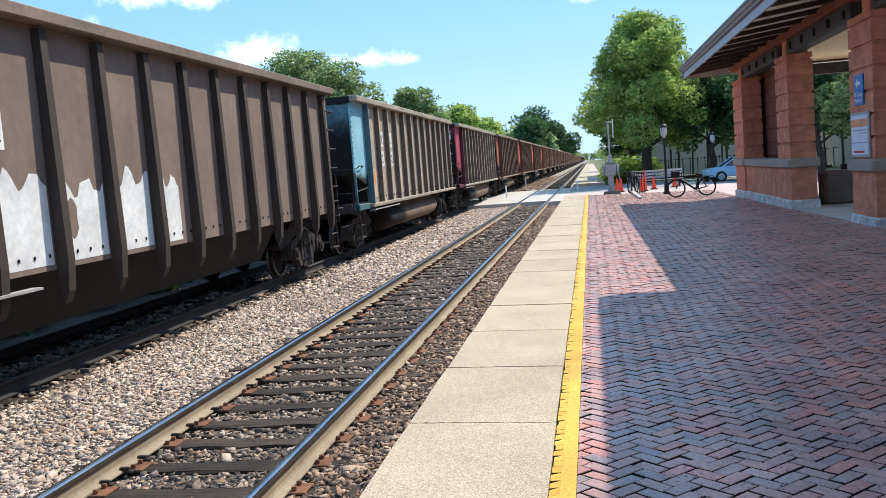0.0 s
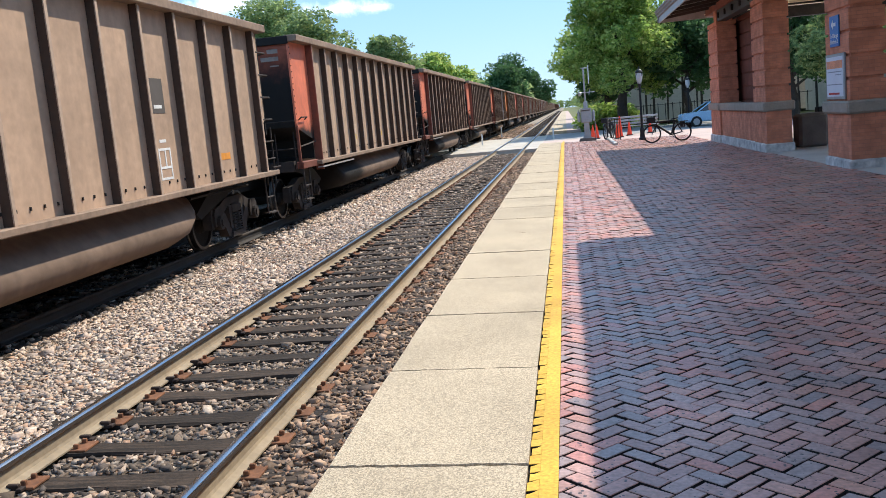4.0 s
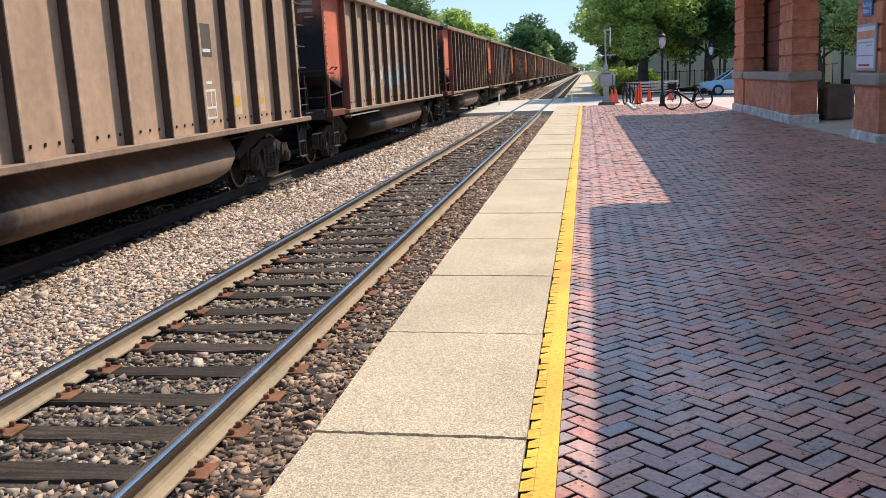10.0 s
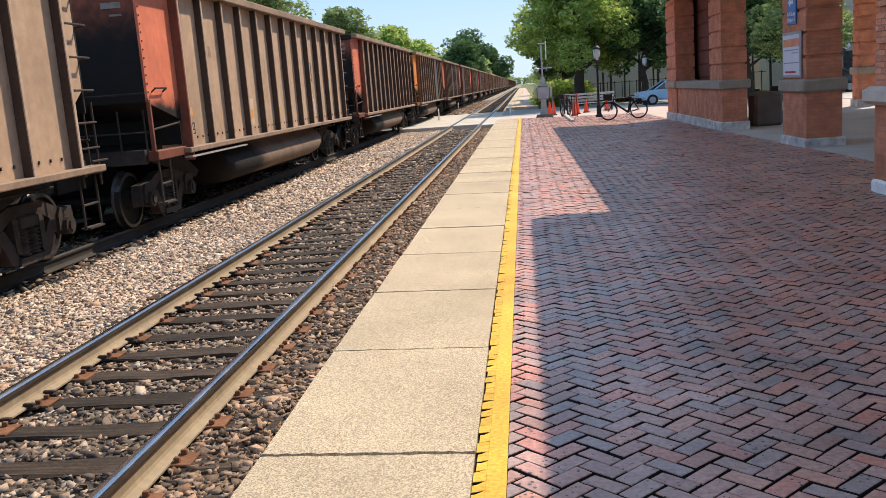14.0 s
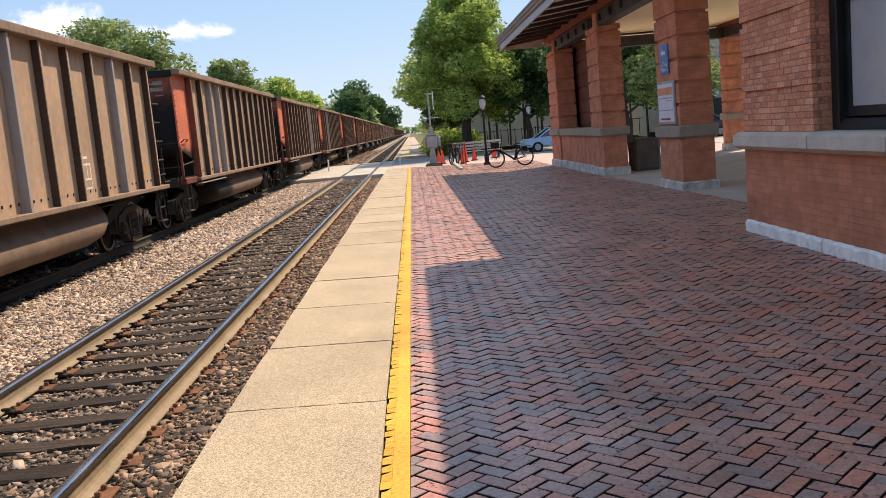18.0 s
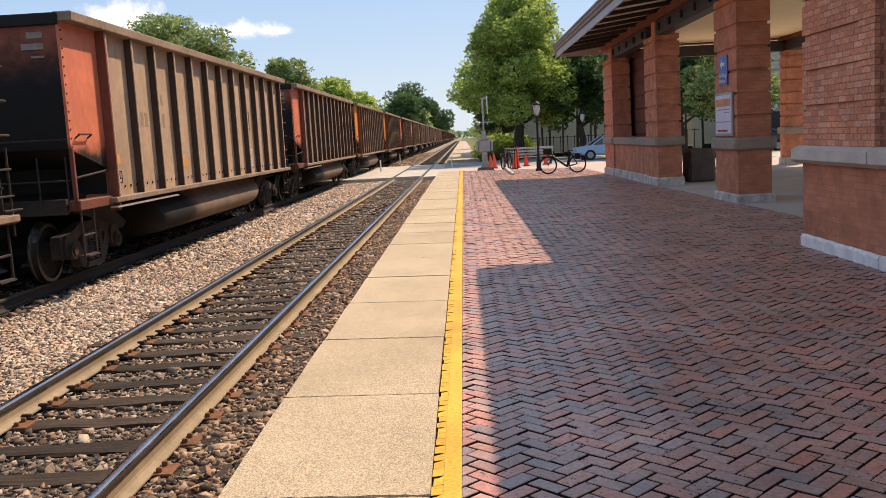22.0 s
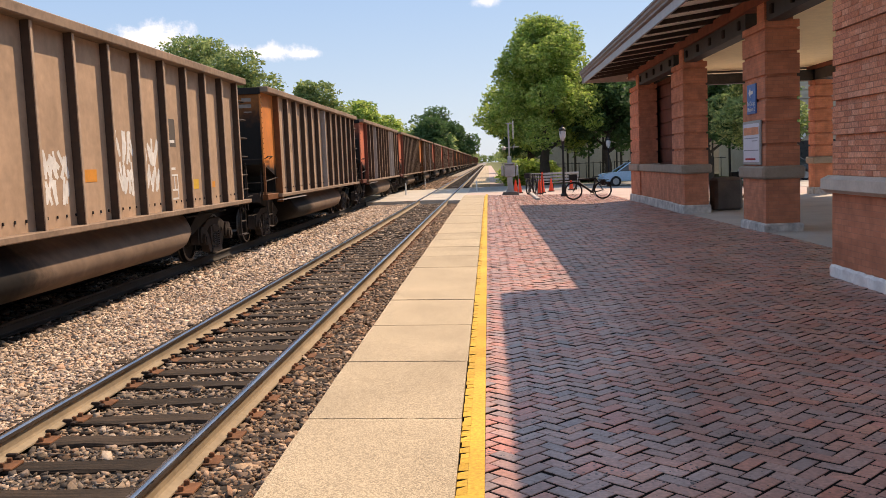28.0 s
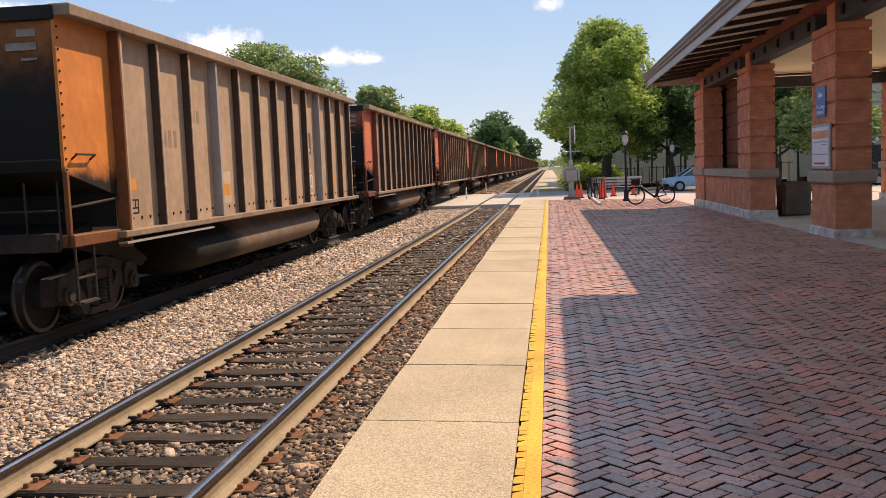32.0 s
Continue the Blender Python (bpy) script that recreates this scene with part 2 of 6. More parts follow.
def brick_material(name, colors, mortar, scale=1.0):
    """Brickwork on upright faces that stand square to the tracks."""
    m = bpy.data.materials.new(name)
    m.use_nodes = True
    n, l = m.node_tree.nodes, m.node_tree.links
    shader = n["Principled BSDF"]
    shader.inputs["Roughness"].default_value = 0.88
    shader.inputs["Specular IOR Level"].default_value = 0.2
    spot = n.new("ShaderNodeNewGeometry")
    split = n.new("ShaderNodeSeparateXYZ")
    add = n.new("ShaderNodeMath")
    join = n.new("ShaderNodeCombineXYZ")
    l.new(spot.outputs["Position"], split.inputs["Vector"])
    l.new(split.outputs["X"], add.inputs[0])
    l.new(split.outputs["Y"], add.inputs[1])
    l.new(add.outputs["Value"], join.inputs["X"])
    l.new(split.outputs["Z"], join.inputs["Y"])
    tex = n.new("ShaderNodeTexBrick")
    tex.inputs["Color1"].default_value, tex.inputs["Color2"].default_value = (*colors[0], 1), (*colors[1], 1)
    tex.inputs["Mortar"].default_value = (*mortar, 1)
    tex.inputs["Scale"].default_value = 1.0
    tex.inputs["Brick Width"].default_value, tex.inputs["Row Height"].default_value = 0.21 * scale, 0.075 * scale
    tex.inputs["Mortar Size"].default_value, tex.inputs["Mortar Smooth"].default_value = 0.005, 0.3
    l.new(join.outputs["Vector"], tex.inputs["Vector"])
    grain = n.new("ShaderNodeTexNoise")
    grain.inputs["Scale"].default_value, grain.inputs["Detail"].default_value = 3.0, 6
    l.new(spot.outputs["Position"], grain.inputs["Vector"])
    wide = n.new("ShaderNodeMapRange")
    wide.inputs["From Min"].default_value, wide.inputs["From Max"].default_value = 0.3, 0.7
    wide.inputs["To Min"].default_value, wide.inputs["To Max"].default_value = 0.75, 1.2
    l.new(grain.outputs["Fac"], wide.inputs["Value"])
    hue = n.new("ShaderNodeHueSaturation")
    l.new(wide.outputs["Result"], hue.inputs["Value"])
    l.new(tex.outputs["Color"], hue.inputs["Color"])
    l.new(hue.outputs["Color"], shader.inputs["Base Color"])
    relief = n.new("ShaderNodeBump")
    relief.invert = True
    relief.inputs["Strength"].default_value, relief.inputs["Distance"].default_value = 0.7, 0.006
    l.new(tex.outputs["Fac"], relief.inputs["Height"])
    l.new(relief.outputs["Normal"], shader.inputs["Normal"])
    return m


CONCRETE = material("exposed aggregate concrete", (0.47, 0.378, 0.262), 0.92, dark=0.8, light=1.12, fine=150, coarse=1.1, bump=0.5, bump_depth=0.004, spread=0.05, local=False, pebble=150)
FLOOR_CONC = material("smooth grey concrete", (0.46, 0.43, 0.39), 0.85, dark=0.8, light=1.1, fine=30, coarse=1.0, bump=0.1, local=False)
KERB = material("pale kerb concrete", (0.5, 0.47, 0.42), 0.9, fine=50, bump=0.2, local=False)
LIMESTONE = material("pale weathered limestone", (0.60, 0.53, 0.46), 0.85, dark=0.8, light=1.1, fine=25, coarse=3, bump=0.2, local=False)
STONE = material("grey limestone", (0.33, 0.27, 0.215), 0.85, dark=0.8, light=1.15, fine=25, coarse=3, bump=0.2, local=False)
PLINTH_WORN = material("worn white paint on stone", (0.58, 0.55, 0.52), 0.85, dark=0.45, light=1.35, fine=9, coarse=3, bump=0.3, local=False)
PLINTH_WHITE = material("peeling white plinth paint", (0.92, 0.91, 0.90), 0.85, dark=0.72, light=1.1, fine=14, coarse=4, bump=0.3, local=False)
YELLOW = island_material("worn yellow paint on brick", [(0.68, 0.385, 0.045), (0.72, 0.42, 0.055), (0.62, 0.35, 0.04), (0.70, 0.40, 0.05)], 0.7, fine=45, bump=0.3)
PAVER_COLORS = [(0.545, 0.263, 0.197), (0.501, 0.267, 0.211), (0.457, 0.277, 0.230), (0.588, 0.247, 0.173), (0.403, 0.267, 0.230), (0.523, 0.272, 0.206), (0.478, 0.283, 0.230), (0.610, 0.242, 0.173), (0.435, 0.231, 0.182), (0.523, 0.298, 0.240), (0.348, 0.247, 0.221), (0.556, 0.242, 0.187), (0.489, 0.252, 0.197), (0.414, 0.277, 0.240), (0.599, 0.283, 0.197), (0.468, 0.257, 0.206)]
PAVER = island_material("clay paving brick", PAVER_COLORS, 0.4, fine=38, bump=0.6, world_patch=0.16, spec=0.45, spots=0.9)
PAVER_ONE = island_material("single clay paving brick", PAVER_COLORS, 0.4, fine=38, bump=0.6, per_object=True, world_patch=0.16, spec=0.45, spots=0.9)
PAVER_SHEET = material("clay paving", (0.42, 0.24, 0.20), 0.7, dark=0.6, light=1.2, fine=12, coarse=1.5, bump=0.2, local=False)
JOINT = material("dark sandy joint", (0.022, 0.017, 0.015), 0.95, fine=80, bump=0.3, local=False)
BALLAST_COLORS = [(0.531, 0.407, 0.308), (0.439, 0.329, 0.245), (0.613, 0.476, 0.370), (0.337, 0.267, 0.213), (0.562, 0.424, 0.334), (0.480, 0.308, 0.213), (0.674, 0.554, 0.448), (0.388, 0.312, 0.271), (0.223, 0.187, 0.166)]
BALLAST = island_material("pinkish grey crushed stone", BALLAST_COLORS, 0.95, fine=50, bump=0.3)
# oily between the ties; under the train the dark colours also carry shade
DARK_BALLAST = island_material("oil-stained and train-shade crushed stone", [(c[0] * k, c[1] * k * 0.97, c[2] * k * 0.94) for c in BALLAST_COLORS for k in (0.24, 0.48, 0.7)], 0.9, fine=50, bump=0.3)
BROWN_BALLAST = island_material("rust-brown crushed stone", [(c[0] * k, c[1] * k * 0.87, c[2] * k * 0.77) for c in BALLAST_COLORS for k in (0.3, 0.5, 0.72)], 0.95, fine=50, bump=0.3)
BED = material("fine stone bed", (0.30, 0.25, 0.20), 0.95, dark=0.45, light=1.4, fine=22, coarse=1.2, bump=0.8, bump_depth=0.04, local=False)
# oil between the near rails, oil and painted shade under the train
DARK_BED = material("dark stone bed for oil and train shade", (0.075, 0.058, 0.046), 0.95, dark=0.4, light=1.6, fine=22, coarse=1.2, bump=0.8, bump_depth=0.04, local=False)
TIE = material("creosoted timber", (0.042, 0.0285, 0.020), 0.85, dark=0.3, light=1.9, fine=28, coarse=3, bump=0.6, spread=0.35, streak=0.6, stretch=(0.7, 22.0, 22.0))
RAIL_TOP = material("polished rail steel", (0.40, 0.41, 0.43), 0.22, 1.0, dark=0.85, light=1.1, fine=3, bump=0.0, local=False)
RAIL_SIDE = material("rusty rail side", (0.062, 0.047, 0.038), 0.85, 0.1, dark=0.7, light=1.25, fine=18, coarse=2, bump=0.3, local=False)
# far track only: darker than the near rails to stand for train shade
RAIL_DARK = material("rail darkened for train shade", (0.04, 0.034, 0.03), 0.7, 0.2, dark=0.7, light=1.3, fine=18, bump=0.2, local=False)
RAIL_DIRTY = material("dusty rail web", (0.30, 0.235, 0.16), 0.9, 0.0, dark=0.75, light=1.2, fine=18, coarse=2, bump=0.3, local=False)
PLATE = material("orange rust plate", (0.19, 0.083, 0.042), 0.95, 0.0, dark=0.5, light=1.3, fine=25, coarse=4, bump=0.4, local=False)
SPIKE = material("dark iron", (0.05, 0.035, 0.03), 0.8, 0.4, fine=30, bump=0.2, local=False)
ASPHALT = material("worn asphalt", (0.27, 0.26, 0.25), 0.9, dark=0.8, light=1.25, fine=60, coarse=0.6, bump=0.3, local=False)
CROSSING = material("grey crossing panel", (0.50, 0.455, 0.39), 0.85, dark=0.75, light=1.12, fine=20, coarse=1, bump=0.2, local=False)
GRASS_EARTH = material("dry grassy earth", (0.13, 0.14, 0.055), 0.95, dark=0.6, light=1.4, fine=6, coarse=0.4, bump=0.6, bump_depth=0.05, local=False)
ROAD_PINK = material("pale brick street", (0.50, 0.38, 0.33), 0.9, dark=0.8, light=1.15, fine=20, coarse=0.5, bump=0.2, local=False)
BRICK = brick_material("red-orange brickwork", [(0.62, 0.245, 0.145), (0.54, 0.205, 0.12)], (0.47, 0.20, 0.13))
BRICK_PIECES = [(0.70, 0.295, 0.18), (0.64, 0.26, 0.155), (0.76, 0.37, 0.245), (0.60, 0.24, 0.15), (0.68, 0.31, 0.20), (0.66, 0.27, 0.16), (0.72, 0.32, 0.20)]
BRICK_MANY = island_material("red-orange facing bricks", BRICK_PIECES, 0.88, fine=30, bump=0.3, spec=0.2)
BRICK_ONE = island_material("red-orange facing brick", BRICK_PIECES, 0.88, fine=30, bump=0.3, per_object=True, spec=0.2)
MORTAR = material("brownish mortar", (0.40, 0.19, 0.13), 0.95, fine=60, bump=0.3, local=False)
STEEL_BEAM = material("dark grey painted steel", (0.055, 0.05, 0.05), 0.55, 0.2, fine=12, bump=0.1, local=False)
RED_TRIM = material("brick-red painted timber", (0.23, 0.07, 0.04), 0.7, fine=20, bump=0.15, local=False)
# inner wall tone, lowered so the colour holds the recess shade
RECESS_DARK = material("dark brown-red with recess shade", (0.17, 0.058, 0.038), 0.75, fine=14, coarse=2, bump=0.2, local=False)
SOFFIT = material("cream soffit boards", (0.92, 0.86, 0.74), 0.8, dark=0.85, light=1.1, fine=20, bump=0.1, local=False)
RAFTER = material("dark brown rafters", (0.05, 0.035, 0.028), 0.7, fine=20, bump=0.2, local=False)
GUTTER_BROWN = material("brown-grey gutter metal", (0.15, 0.115, 0.11), 0.5, 0.1, fine=8, bump=0.05, local=False)
GUTTER = material("grey painted fascia", (0.30, 0.28, 0.285), 0.45, 0.1, dark=0.8, light=1.2, fine=8, bump=0.05, local=False)
SHINGLE = material("dark roof shingles", (0.085, 0.07, 0.065), 0.9, fine=25, bump=0.6, local=False)
CEILING = material("cream painted ceiling", (0.90, 0.74, 0.48), 0.8, dark=0.92, light=1.06, fine=10, bump=0.03, local=False)
FRAME_DARK = material("dark bronze window frame", (0.025, 0.025, 0.028), 0.45, 0.3, fine=20, bump=0.05, local=False)
WINDOW_GLASS = material("dark reflecting pane", (0.02, 0.025, 0.03), 0.06, 0.0, dark=0.9, light=1.1, bump=0, local=False, spec=0.8)
# one pane colour holds both the pale blind and the reflected sky
PALE_PANE = material("pale blind and sky reflection in glass colour", (0.42, 0.45, 0.48), 0.12, 0.0, dark=0.85, light=1.1, fine=3, coarse=0.8, bump=0, local=False, spec=0.6)
BLUE_SIGN = material("blue sign enamel", (0.03, 0.14, 0.42), 0.4, fine=30, dark=0.9, light=1.1, bump=0.02)
WHITE = material("white paint", (0.78, 0.78, 0.76), 0.6, dark=0.85, light=1.05, bump=0.05)
PAPER = material("pale notice paper", (0.66, 0.66, 0.72), 0.6, dark=0.92, light=1.05, bump=0)
ORANGE_INK = material("orange printed band", (0.75, 0.30, 0.16), 0.6, bump=0)
GREY_INK = material("grey print", (0.30, 0.30, 0.34), 0.7, bump=0)
RED_INK = material("red print", (0.5, 0.05, 0.05), 0.7, bump=0)
BLACK_METAL = material("black painted metal", (0.02, 0.02, 0.021), 0.5, 0.3, fine=20, bump=0.05)
GREY_METAL = material("galvanised metal", (0.36, 0.37, 0.37), 0.5, 0.4, dark=0.8, light=1.15, fine=15, bump=0.05)
CONE_ORANGE = material("bright orange plastic", (0.85, 0.075, 0.03), 0.5, dark=0.85, light=1.05, bump=0.02)
RUBBER = material("black rubber", (0.018, 0.018, 0.018), 0.8, bump=0.05)
LAMP_GLASS = material("frosted lamp glass", (0.45, 0.47, 0.49), 0.35, dark=0.95, light=1.02, bump=0)
CAR_BLUE = material("pale blue car paint", (0.30, 0.50, 0.68), 0.25, 0.1, dark=0.95, light=1.03, bump=0, spec=0.5)
CAR_DARK = material("dark blue car paint", (0.03, 0.05, 0.075), 0.25, 0.1, dark=0.95, light=1.05, bump=0, spec=0.5)
CAR_GLASS = material("dark car glass", (0.03, 0.04, 0.045), 0.06, dark=0.95, light=1.05, bump=0, spec=0.7)
BENCH_WOOD = material("weathered bench slats", (0.42, 0.40, 0.38), 0.8, fine=30, bump=0.3)
PLANTER = material("dark exposed planter", (0.15, 0.125, 0.11), 0.85, fine=60, bump=0.4)
BARK = material("rough bark", (0.06, 0.05, 0.04), 0.95, fine=14, bump=0.8, bump_depth=0.03)
BEIGE = material("beige masonry", (0.45, 0.39, 0.30), 0.85, dark=0.85, light=1.12, fine=5, coarse=0.6, bump=0.1, local=False)
SHOP_DARK = material("dark shop front", (0.03, 0.03, 0.032), 0.3, fine=4, bump=0, local=False)


def leaf_material(name, colors):
    m = island_material(name, colors, 0.6, fine=8, bump=0.0, spec=0.25)
    s = m.node_tree.nodes["Principled BSDF"]
    n, l = m.node_tree.nodes, m.node_tree.links
    hue = [k for k in n if k.bl_idname == "ShaderNodeHueSaturation"][0]
    thin = n.new("ShaderNodeBsdfTranslucent")
    both = n.new("ShaderNodeMixShader")
    both.inputs[0].default_value = 0.55
    l.new(hue.outputs["Color"], thin.inputs["Color"])
    l.new(s.outputs["BSDF"], both.inputs[1])
    l.new(thin.outputs["BSDF"], both.inputs[2])
    l.new(both.outputs["Shader"], n["Material Output"].inputs["Surface"])
    return m


LEAF_BRIGHT = leaf_material("bright green leaves", [(0.36, 0.48, 0.11), (0.27, 0.40, 0.09), (0.44, 0.54, 0.14), (0.20, 0.32, 0.08), (0.50, 0.58, 0.19)])
LEAF_MID = leaf_material("green leaves", [(0.29, 0.37, 0.14), (0.22, 0.31, 0.12), (0.37, 0.43, 0.17), (0.17, 0.26, 0.10)])
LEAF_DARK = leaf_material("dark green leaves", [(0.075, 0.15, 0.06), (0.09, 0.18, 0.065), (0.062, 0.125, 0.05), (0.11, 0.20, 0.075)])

# ---- mesh tools ----


def box(bm, x0, x1, y0, y1, z0, z1, bevel=0.0):
    made = bmesh.ops.create_cube(bm, size=1.0, matrix=Matrix.Translation(((x0 + x1) / 2, (y0 + y1) / 2, (z0 + z1) / 2)) @ Matrix.Diagonal((x1 - x0, y1 - y0, z1 - z0, 1)))
    if bevel:
        edges = list({e for v in made["verts"] for e in v.link_edges})
        bmesh.ops.bevel(bm, geom=edges, offset=bevel, segments=1, affect="EDGES")
    return bm


def rod(bm, a, b, r, sides=8, r2=None):
    a, b = Vector(a), Vector(b)
    d = b - a
    turn = d.to_track_quat("Z", "Y").to_matrix().to_4x4()
    bmesh.ops.create_cone(bm, cap_ends=True, segments=sides, radius1=r, radius2=r if r2 is None else r2, depth=d.length,
                          matrix=Matrix.Translation((a + b) / 2) @ turn)
    return bm


def prism(bm, outline, axis, a, b):
    """An outline of (u, v) pairs drawn out along an axis: u, v are y, z along x; x, z along y; x, y along z."""
    def at(u, v, w):
        return {"x": (w, u, v), "y": (u, w, v), "z": (u, v, w)}[axis]
    low, high = [bm.verts.new(at(u, v, a)) for u, v in outline], [bm.verts.new(at(u, v, b)) for u, v in outline]
    n = len(outline)
    for k in range(n):
        bm.faces.new((low[k], low[(k + 1) % n], high[(k + 1) % n], high[k]))
    bm.faces.new(low[::-1]), bm.faces.new(high)
    return bm


def lathe(bm, outline, sides=16, at=(0, 0, 0)):
    """A turned body from (radius, height) pairs, bottom to top."""
    rings = []
    for r, z in outline:
        rings.append([bm.verts.new((at[0] + r * math.cos(2 * math.pi * k / sides), at[1] + r * math.sin(2 * math.pi * k / sides), at[2] + z)) for k in range(sides)])
    for low, high in zip(rings, rings[1:]):
        for k in range(sides):
            bm.faces.new((low[k], low[(k + 1) % sides], high[(k + 1) % sides], high[k]))
    bm.faces.new(rings[0][::-1]), bm.faces.new(rings[-1])
    return bm


def mesh_of(name, bm, mat):
    bmesh.ops.recalc_face_normals(bm, faces=bm.faces)
    me = bpy.data.meshes.new(name)
    bm.to_mesh(me)
    bm.free()
    for one in (mat if isinstance(mat, (list, tuple)) else [mat]):
        me.materials.append(one)
    return me


def part(name, bm, mat, parent, label="", kind=""):
    me = bm if isinstance(bm, bpy.types.Mesh) else mesh_of(name, bm, mat)
    ob = new(name, me)
    ob.parent = parent
    return tagged(ob, label, "", "", kind)


def thing(name, label, category, at=(0, 0, 0), group="", turn=0.0, kind=""):
    ob = new(name)
    ob.empty_display_size = 0.2
    ob.matrix_basis = pose(*at, 0, 0, turn)
    return tagged(ob, label, category, group, kind)


def structure(name, bm, mat, label, category=""):
    return tagged(new(name, mesh_of(name, bm, mat)), label, category, "", "structure")


def B():
    return bmesh.new()


def soup(name, verts, faces, mat, side=None):
    me = bpy.data.meshes.new(name)
    me.from_pydata(verts, [], faces)
    me.materials.append(mat)
    if side:
        me.materials.append(side)
        me.polygons.foreach_set("material_index", [1 if abs(p.normal.z) < 0.3 else 0 for p in me.polygons])
    return me


def smooth(ob):
    for p in ob.data.polygons:
        p.use_smooth = True
    return ob


# ---- ground, tracks, platform ----
RAIL_Z = -0.2
TIE_TOP = -0.385
PANEL_X0, PANEL_X1, LINE_X1 = -1.24, -0.21, -0.06
TRACKS = {"near": -2.904, "far": -7.2}
FALL = 0.0227


def level(x, y=60.0):
    """The height of the platform, which falls gently from the tracks to the station house, more so at its far half."""
    return -FALL * (x + 0.05) * min(1.0, max(0.12, 0.12 + 0.88 * (y - 17.0) / 14.0))


ground = structure("ground", box(B(), -500, 500, -120, 1500, -1.2, -0.62), GRASS_EARTH, "dry grassy ground reaching to the horizon", "ground")
bed = B()
prism(bed, [(-10.4, -0.75), (-10.2, -0.61), (-9.5, -0.43), (-5.4, -0.43), (-3.9, -0.425), (-1.25, -0.425), (-1.25, -0.66)], "y", -40, 1200)
structure("track_bed", bed, BED, "crushed stone track bed under both tracks", "ballast")
bed = B()
box(bed, -3.62, -2.2, -40, 46.6, -0.6, -0.421)
# wide strip under the train: dark colour covers oily stone and its shade
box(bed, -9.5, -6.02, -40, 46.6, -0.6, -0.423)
structure("track_bed_stain_shade", bed, DARK_BED, "stone dark with oil between the near rails and coloured for shade under the train", "ballast")

RAIL = [(-0.075, 0), (0.075, 0), (0.075, 0.012), (0.02, 0.03), (0.011, 0.05), (0.011, 0.125), (0.036, 0.14), (0.037, 0.164), (0.031, 0.1725), (0.021, 0.1765), (0.008, 0.178), (-0.008, 0.178), (-0.021, 0.1765), (-0.031, 0.1725), (-0.037, 0.164), (-0.036, 0.14), (-0.011, 0.125), (-0.011, 0.05), (-0.02, 0.03), (-0.075, 0.012)]


def rail(parent, x, y0, y1, mats):
    bm = prism(B(), [(u + x, v + RAIL_Z - 0.178) for u, v in RAIL], "y", y0, y1)
    bm.faces.ensure_lookup_table()
    for f in bm.faces:
        mid = f.calc_center_median()
        z = mid.z - RAIL_Z
        f.material_index = 0 if z > -0.011 else 2 if z < -0.03 else 1
    return part("rail", bm, mats, parent, "rusty steel rail with a polished head")


tie_mesh = []
for k in range(5):
    rng = random.Random(k)
    bm = box(B(), -1.29, 1.29, -0.115, 0.115, -0.18, 0, 0.012)
    bmesh.ops.subdivide_edges(bm, edges=[e for e in bm.edges if e.calc_length() > 1], cuts=7)
    for v in bm.verts:
        v.co += Vector((rng.uniform(-0.012, 0.012), rng.uniform(-0.012, 0.012), rng.uniform(-0.012, 0.004)))
    tie_mesh.append(mesh_of("tie", bm, TIE))
bm = box(B(), -0.19, 0.19, -0.1, 0.1, 0, 0.018, 0.004)
for sx in (-0.1, 0.1):
    for sy in (-0.055, 0.06):
        box(bm, sx - 0.018, sx + 0.018, sy - 0.014, sy + 0.014, 0.015, 0.05, 0.004)
plate_mesh = mesh_of("tie_plate", bm, PLATE)
bm = box(B(), -0.05, 0.03, -0.018, 0.018, -0.01, 0.045, 0.005)
box(bm, 0.02, 0.06, -0.032, 0.032, 0.0, 0.022, 0.004)
clip_mesh = mesh_of("rail_anchor", bm, SPIKE)

